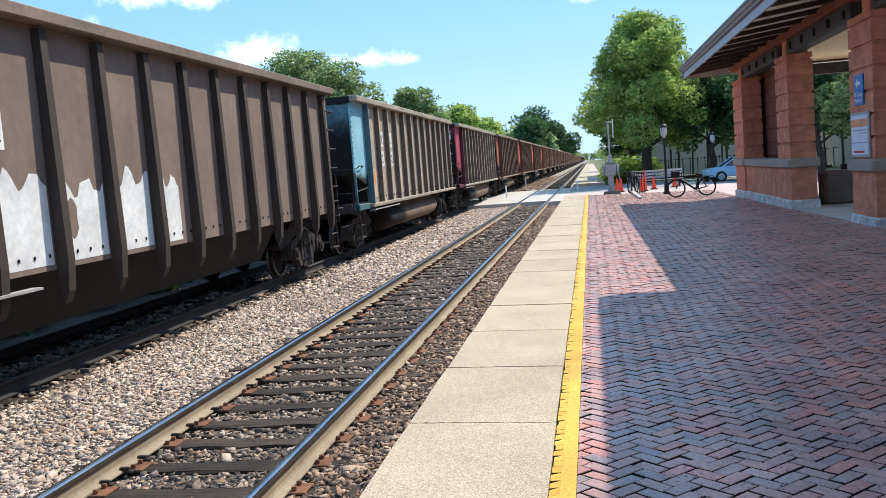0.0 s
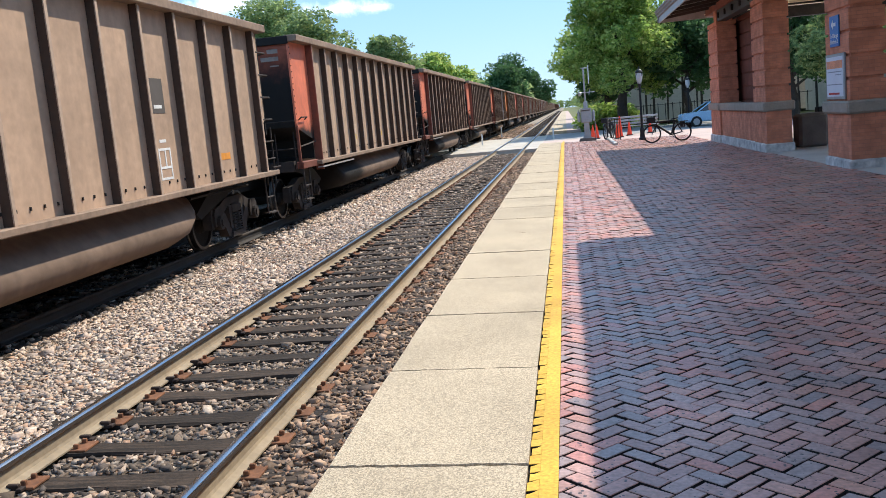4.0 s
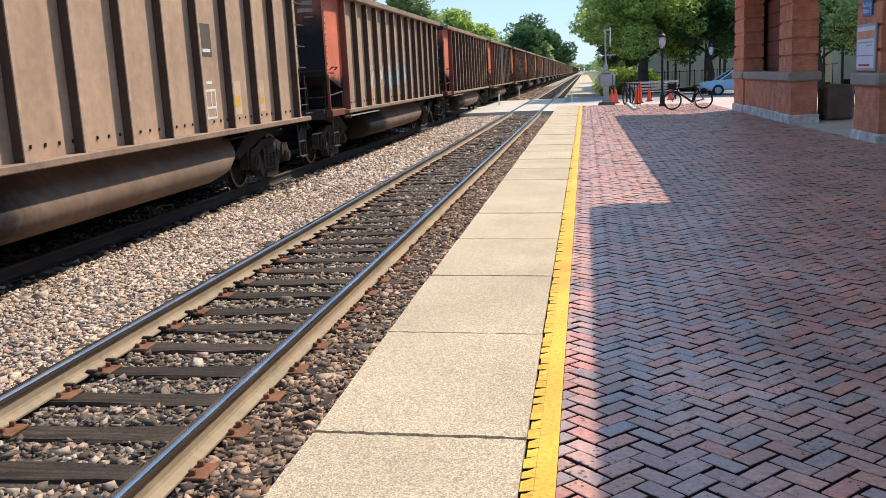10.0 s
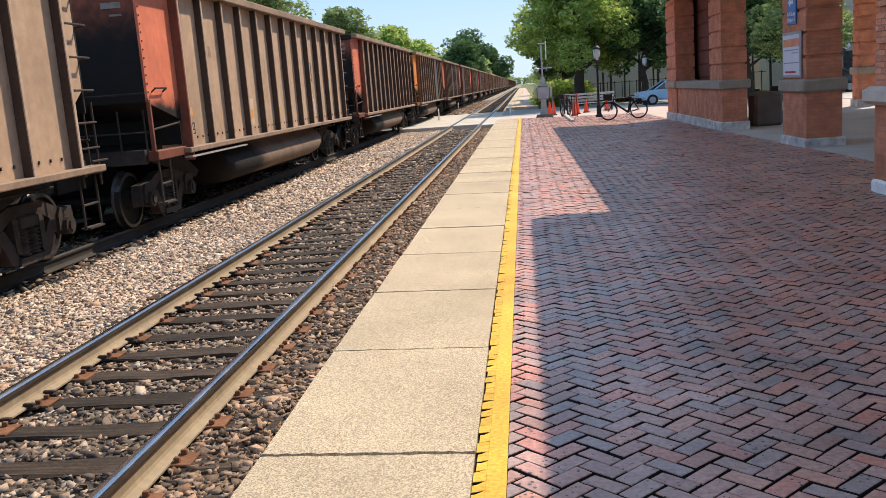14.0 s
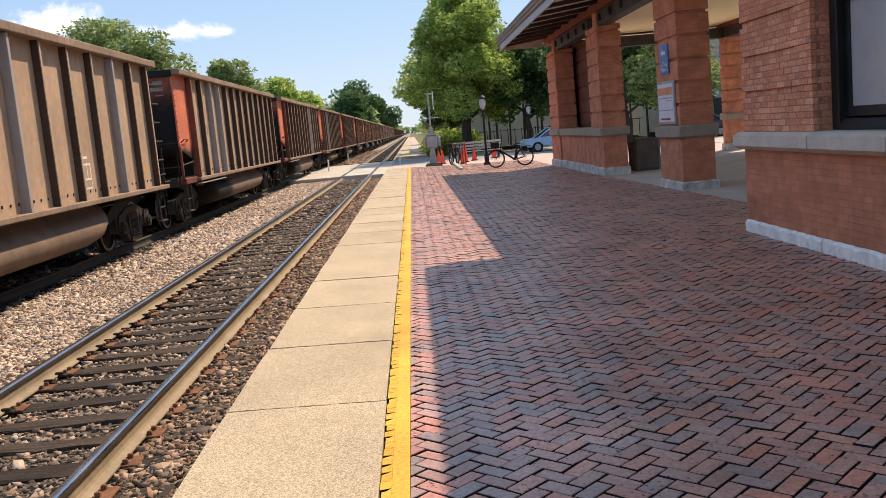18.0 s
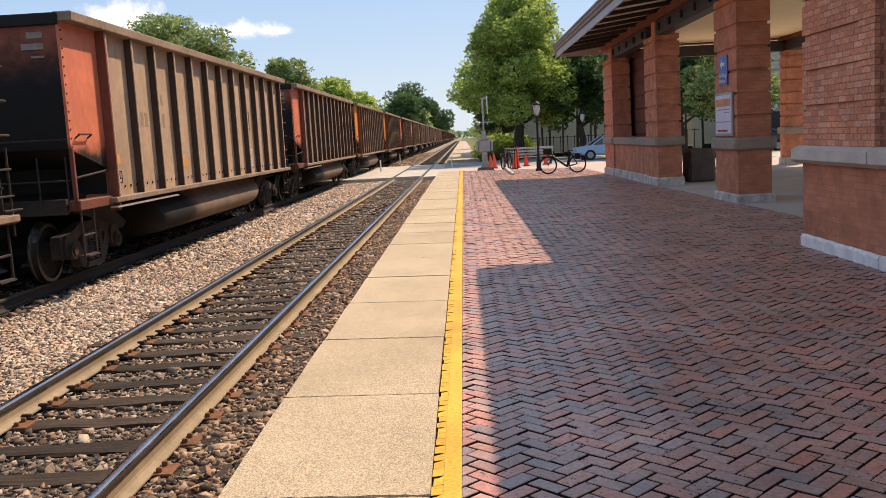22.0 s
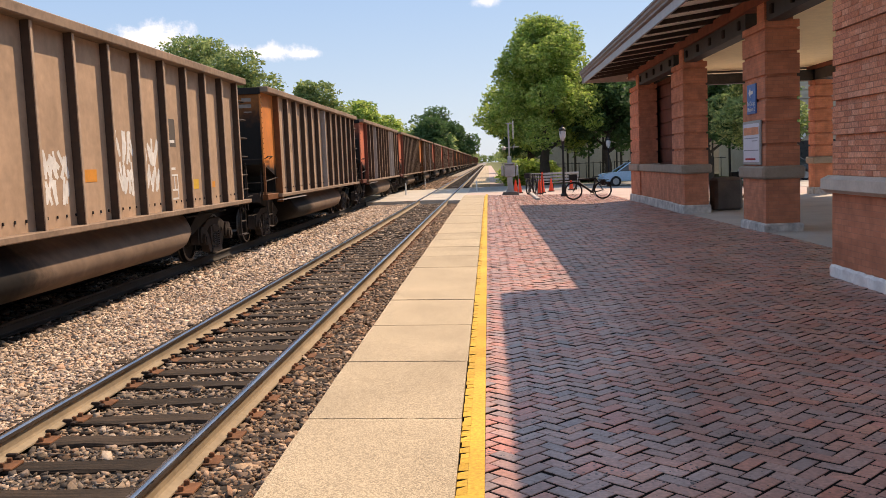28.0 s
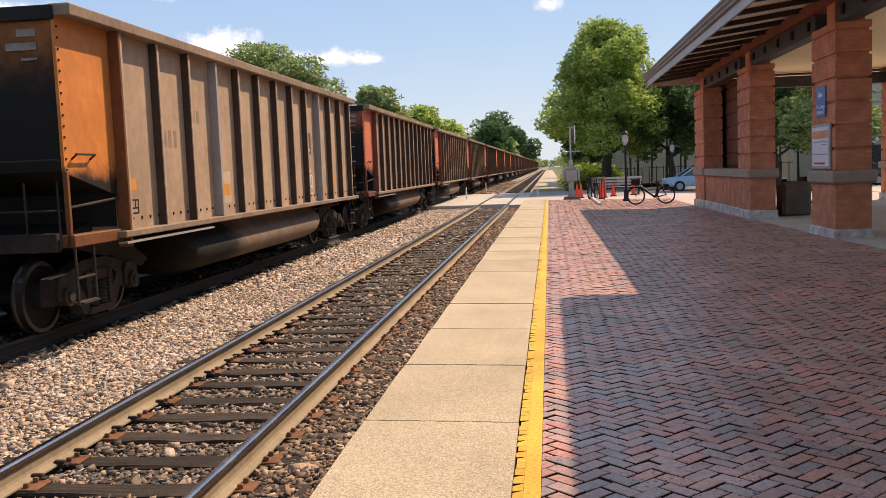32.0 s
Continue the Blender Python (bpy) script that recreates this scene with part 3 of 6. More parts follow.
rng = random.Random(4)
for which, cx in TRACKS.items():
    track = thing("railway_track", "railway track of steel rails spiked to creosoted timber ties" if which == "near" else "railway track under the passing coal train, rails coloured dark for shade", "track", (0, 0, 0), "railway tracks", kind="structure")
    for side in (-0.754, 0.754):
        # the far rails get dark colours in place of shade
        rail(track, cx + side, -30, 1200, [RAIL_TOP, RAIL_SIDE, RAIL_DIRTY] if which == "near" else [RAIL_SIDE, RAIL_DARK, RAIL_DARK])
    count = 118 if which == "near" else 90
    for k in range(-14, count):
        y = 2.47 + 0.58 * k + rng.uniform(-0.025, 0.025)
        if 46.4 < y < 66.5:
            continue
        tie = part("tie", tie_mesh[rng.randrange(5)], None, track)
        tie.matrix_basis = pose(cx + rng.uniform(-0.05, 0.05), y, TIE_TOP + rng.uniform(-0.01, 0.004), 0, 0, rng.uniform(-0.8, 0.8))
        if which == "near" and 2 < y < 34:
            for side in (-0.754, 0.754):
                plate = part("tie_plate", plate_mesh, None, track)
                plate.matrix_basis = pose(cx + side + rng.uniform(-0.012, 0.012), y + rng.uniform(-0.02, 0.02), TIE_TOP - 0.009)
                for sy in (-0.14, 0.14):
                    if rng.random() < 0.75 and y < 24:
                        anchor = part("rail_anchor", clip_mesh, None, track)
                        anchor.matrix_basis = pose(cx + side + (0.09 if side < 0 else -0.09), y + sy, TIE_TOP + 0.0, 0, 0, (180 if side > 0 else 0))
    verts, faces = [], []
    for k in range(700):
        y = 70.5 + 0.58 * k
        n = len(verts)
        verts += [(cx - 1.29, y - 0.11, TIE_TOP), (cx + 1.29, y - 0.11, TIE_TOP), (cx + 1.29, y + 0.11, TIE_TOP), (cx - 1.29, y + 0.11, TIE_TOP),
                  (cx - 1.29, y - 0.11, TIE_TOP - 0.1), (cx + 1.29, y - 0.11, TIE_TOP - 0.1), (cx + 1.29, y + 0.11, TIE_TOP - 0.1), (cx - 1.29, y + 0.11, TIE_TOP - 0.1)]
        faces += [(n, n + 1, n + 2, n + 3), (n, n + 4, n + 5, n + 1), (n + 1, n + 5, n + 6, n + 2), (n + 3, n + 2, n + 6, n + 7), (n, n + 3, n + 7, n + 4)]
    part("far_ties", soup("far_ties", verts, faces, TIE), None, track, "", "stuff")


def stones(name, label, mat, x0, x1, y0, y1, z, count, size, seed, avoid=None, heap=0.0):
    """Loose crushed stones: uneven eight-cornered lumps."""
    g = np.random.default_rng(seed)
    c = np.stack([g.uniform(x0, x1, count), g.uniform(y0, y1, count), np.full(count, z)], -1)
    if avoid is not None:
        c = c[avoid(c)]
    n = len(c)
    c[:, 2] += g.uniform(-0.012, 0.022, n) + heap * np.sin(c[:, 1] * 1.7 + c[:, 0] * 2.3) * 0.5
    base = np.array([(-1, -1, -1), (1, -1, -1), (1, 1, -1), (-1, 1, -1), (-1, -1, 1), (1, -1, 1), (1, 1, 1), (-1, 1, 1)], float) * 0.72
    r = size * np.exp(g.normal(0, 0.32, (n, 1, 1)))
    v = base[None] * np.array([1.12, 0.72, 0.46]) * r + g.normal(0, 0.25, (n, 8, 3)) * r
    a = g.uniform(0, 6.28, n)
    tilt = g.normal(0, 0.5, n)
    ca, sa, ct, st = np.cos(a)[:, None], np.sin(a)[:, None], np.cos(tilt)[:, None], np.sin(tilt)[:, None]
    x, y, zz = v[..., 0], v[..., 1], v[..., 2]
    y, zz = y * ct - zz * st, y * st + zz * ct
    v = np.stack([x * ca - y * sa, x * sa + y * ca, zz], -1) + c[:, None]
    f = np.array([(0, 3, 2, 1), (4, 5, 6, 7), (0, 1, 5, 4), (1, 2, 6, 5), (2, 3, 7, 6), (3, 0, 4, 7)])
    f = (f[None] + 8 * np.arange(n)[:, None, None]).reshape(-1, 4)
    me = bpy.data.meshes.new(name)
    me.vertices.add(n * 8)
    me.vertices.foreach_set("co", v.reshape(-1))
    me.loops.add(len(f) * 4)
    me.loops.foreach_set("vertex_index", f.reshape(-1))
    me.polygons.add(len(f))
    me.polygons.foreach_set("loop_start", np.arange(0, len(f) * 4, 4))
    me.update(calc_edges=True)
    me.materials.append(mat)
    return tagged(new(name, me), label, "ballast", "", "stuff")


def off_ties(c):
    k = (c[:, 1] - 2.47) / 0.58
    d = np.abs(k - np.round(k)) * 0.58
    return d > 0.125


stones("ballast_stones", "pinkish grey crushed stone heaped between the tracks", BALLAST, -6.08, -3.72, 1.0, 16, -0.415, 62000, 0.0225, 1)
stones("ballast_stones", "pinkish grey crushed stone heaped between the tracks", BALLAST, -6.08, -3.72, 16, 47, -0.415, 44000, 0.031, 2)
stones("ballast_stones", "dark oily crushed stone lying between the ties", DARK_BALLAST, -3.6, -2.22, 1.0, 24, -0.428, 27000, 0.025, 3, off_ties)
stones("ballast_stones", "rust-brown crushed stone beside the platform edge", BROWN_BALLAST, -2.08, -1.27, 1.0, 24, -0.418, 22000, 0.0245, 5)
stones("ballast_stones", "dark oily crushed stone lying between the ties", DARK_BALLAST, -3.6, -2.22, 24, 46.5, -0.428, 9000, 0.034, 6, off_ties)
stones("ballast_stones", "rust-brown crushed stone beside the platform edge", BROWN_BALLAST, -2.08, -1.27, 24, 46.5, -0.418, 6500, 0.034, 7)
# dark stones here paint the train's shade on the ground
stones("ballast_stones", "crushed stone coloured dark for the shade under the train", DARK_BALLAST, -8.6, -6.05, 5, 46, -0.415, 11000, 0.04, 8)
stones("ballast_stones", "pinkish grey crushed stone beyond the street crossing", BROWN_BALLAST, -6.2, -3.75, 67, 130, -0.42, 7000, 0.08, 9)

# street crossing, laid flush with the rails
crossing = thing("level_crossing", "flat grey concrete street crossing over the tracks", "crossing", kind="structure")
for cx in TRACKS.values():
    for k in range(6):
        y0 = 46.8 + 3.2 * k
        part("panel", box(B(), cx - 0.66, cx + 0.66, y0 + 0.02, y0 + 3.16, -0.5, RAIL_Z - 0.012, 0.01), CROSSING, crossing)
part("apron", box(B(), -6.36, -3.75, 46.8, 66, -0.6, RAIL_Z - 0.016), CROSSING, crossing)
part("apron", box(B(), -2.05, -1.26, 45.6, 66, -0.6, RAIL_Z - 0.016), CROSSING, crossing)
part("apron", box(B(), -40, -8.04, 46.8, 66, -0.6, RAIL_Z - 0.016), ASPHALT, crossing)
structure("street", prism(B(), [(-1.26, -0.61), (60, -0.61), (60, -0.24), (8, -0.2), (-1.26, -0.19)], "y", 52, 66), ASPHALT, "worn asphalt street crossing the tracks", "road")

# platform: edge panels, painted line, herringbone bricks
platform = thing("platform", "low station platform with pale aggregate edge slabs", "platform", kind="structure")
base = B()
for y0, y1 in ((-30, 17), *((17 + 2 * k, 19 + 2 * k) for k in range(7)), (31, 44.6)):
    low = [(PANEL_X0 + 0.03, -0.62), (5.75, -0.62)]
    rings = [[base.verts.new((x, y, z)) for x, z in low + [(5.75, level(5.75, y) - 0.03), (PANEL_X1, level(PANEL_X1, y) - 0.03), (PANEL_X1, level(PANEL_X0, y) - 0.08), (PANEL_X0 + 0.03, level(PANEL_X0, y) - 0.08)]] for y in (y0, y1)]
    for k in range(6):
        base.faces.new((rings[0][k], rings[0][(k + 1) % 6], rings[1][(k + 1) % 6], rings[1][k]))
part("base", base, JOINT, platform)
rng = random.Random(9)
slab_mesh = []
for variant in range(4):
    low = [(0.012 + 1.016 * k / 26, 0.014 + rng.uniform(-0.006, 0.011)) for k in range(27)]
    high = [(1.028 - 1.016 * k / 26, 1.698 + rng.uniform(-0.009, 0.006)) for k in range(27)]
    bm = prism(B(), low + [(1.029, 0.9)] + high + [(0.006, 1.2 + 0.1 * variant), (0.011, 0.6)], "z", -0.34, 0.0)
    slab_mesh.append(mesh_of("edge_slab", bm, CONCRETE))
for k in range(-10, 24):
    y = 4.395 + 1.71 * k
    slab = part("edge_slab", slab_mesh[rng.randrange(4)], None, platform)
    slab.matrix_basis = pose(PANEL_X0 + rng.uniform(-0.006, 0.002), y, level(PANEL_X0) + rng.uniform(-0.006, 0.002), 0, math.degrees(math.atan(FALL)), rng.uniform(-0.1, 0.1))


def clip(poly, x, keep_right):
    out = []
    for (ax, ay), (bx, by) in zip(poly, poly[1:] + poly[:1]):
        ina, inb = (ax >= x) == keep_right, (bx >= x) == keep_right
        if ina:
            out.append((ax, ay))
        if ina != inb:
            t = (x - ax) / (bx - ax)
            out.append((x, ay + t * (by - ay)))
    return out


def herringbone(x0, x1, y0, y1, w=0.1015, gap=0.0108):
    """Outlines of bricks two to one, laid herringbone at 45 degrees to the track."""
    s = math.sqrt(0.5)
    rng = random.Random(3)
    reach = int((x1 - x0 + y1 - y0) / w) + 8
    out = []
    for i in range(-reach, reach):
        for j in range(-reach, reach):
            m = (i - j) % 4
            if m == 0:
                a, b, c, d = i * w, (i + 2) * w, j * w, (j + 1) * w
            elif m == 3:
                a, b, c, d = i * w, (i + 1) * w, j * w, (j + 2) * w
            else:
                continue
            ux, uy = (a + b) / 2, (c + d) / 2
            px, py = (ux - uy) * s + 0.5 * (x0 + x1), (ux + uy) * s + 0.5 * (y0 + y1)
            if not (x0 - 0.12 < px < x1 + 0.12 and y0 < py < y1):
                continue
            g = gap / 2 + rng.uniform(0, 0.003)
            t = rng.uniform(-0.02, 0.02)
            pts = []
            for u, v in ((a + g, c + g), (b - g, c + g), (b - g, d - g), (a + g, d - g)):
                u, v = u - ux, v - uy
                u, v = u - t * v, v + t * u
                pts.append((px + (u - v) * s, py + (u + v) * s))
            out.append((pts, rng.uniform(-0.005, 0.003), rng.gauss(0, 0.015), rng.gauss(0, 0.015), (px, py)))
    return out


def brick_piece(verts, faces, pts, lift, tx, ty, mid, z_of, wear=0.004):
    n, k = len(pts), len(verts)
    if n < 3:
        return
    cx, cy = sum(p[0] for p in pts) / n, sum(p[1] for p in pts) / n
    for ring, drop in ((0.0, -0.07), (0.0, -wear), (wear, 0.0)):
        for x, y in pts:
            d = math.hypot(x - cx, y - cy) or 1
            q = max(0.2, 1 - ring / d)
            x2, y2 = cx + (x - cx) * q, cy + (y - cy) * q
            verts.append((x2, y2, z_of(x2, y2) + drop + lift + tx * (x2 - mid[0]) + ty * (y2 - mid[1])))
    for r in (0, n):
        for e in range(n):
            f = (e + 1) % n
            faces.append((k + r + e, k + r + f, k + r + n + f, k + r + n + e))
    faces.append(tuple(k + 2 * n + e for e in range(n)))


pavers = herringbone(PANEL_X1, 5.72, -3.0, 44.6)
single, joined, painted = [], ([], []), ([], [])
for pts, lift, tx, ty, mid in pavers:
    rest = clip(pts, LINE_X1, True) if mid[0] < LINE_X1 + 0.12 else pts
    rest = clip(rest, 5.74, False) if mid[0] > 5.6 else rest
    if len(rest) > 2:
        if 0.12 < mid[0] < 2.0 and 3.6 < mid[1] < 6.75 and len(single) < 300:
            single.append((rest, lift, tx, ty, mid))
        else:
            brick_piece(*joined, rest, lift, tx, ty, mid, level)
rng = random.Random(8)
y = -29.0
while y < 44.5:
    step = rng.uniform(1.2, 2.4)
    brick_piece(*painted, [(LINE_X1 - 0.001, y), (LINE_X1 - 0.001, y + step), (PANEL_X1 + 0.06, y + step), (PANEL_X1 + 0.06, y)], rng.uniform(0.0, 0.001), 0, 0, (LINE_X1, y), level, 0.001)
    y += step
y = -4.0
while y < 44.5:
    step, slant = rng.uniform(0.085, 0.125), rng.uniform(0.0, 0.03)
    gap = rng.choice((0.003, 0.005, 0.008, 0.012, 0.024))
    edge = PANEL_X1 + rng.choice((0.001, 0.001, 0.004, 0.01))
    root = PANEL_X1 + 0.0598
    tooth = [(root, y + 0.001), (root, y + step - 0.001), (edge + 0.02, y + step - slant - gap * 0.6), (edge, y + step - slant - gap), (edge, y - slant + 0.002)]
    brick_piece(*painted, tooth, rng.uniform(-0.004, 0.001), 0, 0, (LINE_X1, y), level, 0.002)
    y += step
part("yellow_line", soup("yellow_line", *painted, YELLOW, JOINT), None, platform, "bright yellow painted brick safety line", "stuff")
part("paving_bricks", soup("paving_bricks", *joined, PAVER, JOINT), None, platform, "purplish-red clay bricks laid herringbone", "stuff")
for rest, lift, tx, ty, mid in single:
    v, f = [], []
    brick_piece(v, f, [(x - mid[0], y - mid[1]) for x, y in rest], lift, tx, ty, (0, 0), lambda x, y: level(x - 0.05, 0))
    piece = part("paving_brick", soup("paving_brick", v, f, PAVER_ONE, JOINT), None, platform)
    piece.matrix_basis = pose(mid[0], mid[1], level(mid[0], mid[1]))
structure("paving_behind", prism(B(), [(PANEL_X1, -0.5), (5.74, -0.5), (5.74, level(5.74, 0) - 0.006), (PANEL_X1, level(PANEL_X1, 0) - 0.006)], "y", -30, -2.9), PAVER_SHEET, "herringbone clay paving of the platform", "pavement")
structure("plaza", prism(B(), [(5.75, -0.6), (15.5, -0.6), (15.5, -0.2), (5.75, level(5.75) - 0.004)], "y", 37.41, 52), ROAD_PINK, "sunlit brick plaza beside the station", "pavement")
structure("plaza_end", prism(B(), [(-1.24, -0.6), (5.75, -0.6), (5.75, level(5.75) - 0.01), (-1.24, -0.12)], "y", 44.6, 52), ROAD_PINK, "pale paving at the platform's end", "pavement")
structure("kerb", box(B(), 2.0, 2.16, 38.5, 45.5, -0.3, 0.04, 0.02), KERB, "pale concrete kerb of a planting strip", "kerb")
far = thing("far_platform", "sunlit low platform beyond the street", "platform", kind="structure")
part("slab", box(B(), -1.2, 0.1, 67, 330, -0.6, 0.0), CONCRETE, far)
part("paving", box(B(), 0.1, 1.1, 67, 330, -0.6, -0.01), ROAD_PINK, far)

# ---- station house ----
WALL_X, D_X, D_END = 5.75, 4.5, 12.4
FLOOR_Z = level(5.75) - 0.005
structure("floor", prism(B(), [(-2, -0.62), (37.4, -0.62), (37.4, FLOOR_Z), (31, FLOOR_Z), (17, level(5.75, 17)), (-2, level(5.75, 0))], "x", 5.752, 15.5), FLOOR_CONC, "shaded smooth concrete floor of the open waiting shelter", "floor")
# assumed paving: its pale top throws sunlight up under the shelter roof
structure("forecourt", box(B(), 15.51, 46, -2, 51.9, -0.62, FLOOR_Z - 0.05), FLOOR_CONC, "pale forecourt added on the street side to bounce sunlight into the shelter", "pavement")


def banded(bm, x0, x1, y0, y1, z0, z1, step=0.47, groove=0.06, inset=0.045):
    """Brickwork in raised bands with a recessed course between them."""
    z = z0
    while z < z1 - 0.05:
        top = min(z + step - groove, z1)
        box(bm, x0, x1, y0, y1, z, top, 0.006)
        if top < z1:
            box(bm, x0 + inset, x1 - inset, y0 + inset, y1 - inset, top, top + groove)
        z += step
    return bm


def pier(x0, x1, y0, y1, top, label, wide=0.06):
    p = thing("pillar", label, "pillar", (0, 0, 0), "shelter pillars", kind="structure")
    part("plinth", box(B(), x0 - wide, x1 + wide, y0 - wide, y1 + wide, -0.3, 0.14, 0.03), PLINTH_WORN, p, "worn grey stone plinth with white paint traces")
    part("lower_shaft", box(B(), x0, x1, y0, y1, 0.14, 1.06), BRICK, p)
    part("ledge", box(B(), x0 - 0.09, x1 + 0.09, y0 - 0.09, y1 + 0.09, 1.06, 1.33, 0.04), STONE, p, "grey limestone ledge")
    part("shaft", banded(B(), x0, x1, y0, y1, 1.33, top), BRICK, p, "banded red brick shaft")
    return p


PIERS = [(19.4, 21.05), (27.2, 28.9), (35.05, 37.1)]
for y0, y1 in PIERS:
    pier(WALL_X, WALL_X + 0.7, y0, y1, 4.3, "square banded red brick pillar on a grey stone plinth")
for y0, y1 in ((36.4, 37.1), (28.0, 28.7), (20.0, 20.7)):
    pier(12.75, 13.45, y0, y1, 4.3, "banded red brick pillar at the shelter's street side")
knee = thing("knee_wall", "low red brick wall with a stone ledge between pillars", "wall", kind="structure")
part("plinth", box(B(), WALL_X + 0.0, WALL_X + 0.5, 28.96, 34.99, -0.3, 0.14, 0.02), PLINTH_WORN, knee)
part("wall", box(B(), WALL_X + 0.06, WALL_X + 0.45, 28.9, 35.05, 0.14, 1.06), BRICK, knee)
part("ledge", box(B(), WALL_X - 0.03, WALL_X + 0.52, 28.99, 34.96, 1.06, 1.32, 0.03), STONE, knee)
inner = B()
banded(inner, 6.6, 7.0, 29.8, 37.2, 0.0, 4.4)
# coloured darker than the piers to read as a shaded recess
structure("wall_inner", inner, RECESS_DARK, "inner shelter wall coloured dark brown-red for recess shade", "wall")

# beams above the pillars
beams = thing("shelter_beams", "dark riveted steel beams over the shelter pillars", "beam", kind="structure")
spans = [(12.42, 19.5), (21.0, 27.3), (28.8, 35.2)]
for y0, y1 in spans:
    part("beam", box(B(), WALL_X + 0.06, WALL_X + 0.4, y0, y1, 4.28, 4.68, 0.01), STEEL_BEAM, beams)
    n = int((y1 - y0) / 1.3)
    for k in range(n + 1):
        y = y0 + 0.45 + k * (y1 - y0 - 0.9) / n
        part("bolt", box(B(), WALL_X + 0.0, WALL_X + 0.065, y - 0.06, y + 0.06, 4.38, 4.58, 0.015), SPIKE, beams)
for y0, y1 in PIERS:
    part("neck", box(B(), WALL_X + 0.02, WALL_X + 0.6, y0 + 0.1, y0 + 0.62, 4.3, 4.68), BRICK, beams)
for y0, y1 in ((12.42, 36.9),):
    part("beam", box(B(), 12.8, 13.2, y0, y1, 4.3, 4.7), STEEL_BEAM, beams)
    part("beam", box(B(), 6.2, 12.8, 36.6, 37.0, 4.3, 4.7), STEEL_BEAM, beams)
structure("trim", box(B(), WALL_X - 0.02, WALL_X + 0.3, 12.42, 37.3, 4.68, 4.92), RED_TRIM, "brick-red painted timber wall plate", "trim")
structure("trim_back", box(B(), 12.75, 13.25, 12.42, 37.3, 4.7, 4.92), RED_TRIM, "brick-red painted timber wall plate", "trim")
structure("ceiling", box(B(), WALL_X + 0.3, 13.9, 12.42, 37.2, 4.86, 4.95), CEILING, "cream painted shelter ceiling", "ceiling")

# roofs
EAVE_X, EAVE_Z = 3.96, 4.74


def roof(name, x0, x1, y0, y1, z, ridge, label, hip=True):
    r = thing(name, label, "roof", kind="structure")
    xm = (x0 + x1) / 2
    h = (x1 - x0) / 2 if hip else 0
    bm = B()
    low = [bm.verts.new(p) for p in ((x0, y0, z + 0.36), (x1, y0, z + 0.36), (x1, y1, z + 0.36), (x0, y1, z + 0.36))]
    a, b = bm.verts.new((xm, y0, ridge)), bm.verts.new((xm, y1 - h * 0.9, ridge))
    bm.faces.new((low[0], a, b, low[3])), bm.faces.new((low[1], low[2], b, a)), bm.faces.new((low[2], low[3], b)), bm.faces.new((low[0], low[1], a))
    part("shingles", bm, SHINGLE, r)
    bm = B()
    slope = (ridge - z) / (xm - x0)
    box(bm, x0 + 0.05, x0 + 0.1, y0, y1, z - 0.08, z + 0.14)
    part("fascia", bm, GUTTER, r, "grey painted fascia board")
    bm = prism(B(), [(x0 - 0.1, z + 0.38), (x0 - 0.1, z + 0.33), (x0 - 0.07, z + 0.31), (x0 - 0.07, z + 0.25), (x0 - 0.02, z + 0.2), (x0 - 0.02, z + 0.15), (x0 + 0.05, z + 0.12), (x0 + 0.05, z + 0.38)], "y", y0, y1)
    part("gutter", bm, GUTTER_BROWN, r, "brown-grey metal gutter")
    return r


shelter_roof = roof("shelter_roof", EAVE_X, 15.7, 14.6, 37.9, EAVE_Z, 8.2, "broad hipped shelter roof with deep eaves")
part("fascia_end", box(B(), EAVE_X, 15.7, 37.8, 37.86, EAVE_Z - 0.08, EAVE_Z + 0.36), GUTTER, shelter_roof)
part("soffit", prism(B(), [(EAVE_X + 0.06, 4.76), (EAVE_X + 0.06, 4.79), (WALL_X + 0.1, 5.02), (WALL_X + 0.1, 4.99)], "y", 14.6, 37.86), SOFFIT, shelter_roof, "cream boarded soffit")
part("soffit", box(B(), WALL_X, 15.6, 37.3, 37.86, 4.78, 4.8), SOFFIT, shelter_roof)
rafter_mesh = mesh_of("rafter", prism(B(), [(EAVE_X + 0.11, 4.66), (EAVE_X + 0.11, 4.757), (WALL_X + 0.05, 4.985), (WALL_X + 0.05, 4.87)], "y", -0.07, 0.07), RAFTER)
for k in range(14):
    raft = part("rafter", rafter_mesh, None, shelter_roof)
    raft.matrix_basis = pose(0, 15.6 + 1.6 * k, 0)
house_roof = roof("house_roof", 2.96, 16.4, 1.0, 15.3, EAVE_Z, 9.0, "broad dark shingled station roof with deep eaves", hip=False)
part("soffit", prism(B(), [(3.04, 4.76), (3.04, 4.79), (4.55, 5.0), (4.55, 4.97)], "y", 1.0, 15.3), SOFFIT, house_roof, "cream boarded soffit")
part("soffit", box(B(), 4.5, 16, 12.4, 15.3, 4.97, 5.0), SOFFIT, house_roof)
part("gable", prism(B(), [(3.04, 4.76), (16.4, 4.76), (9.6, 9.0)], "y", 15.2, 15.3), RED_TRIM, house_roof)

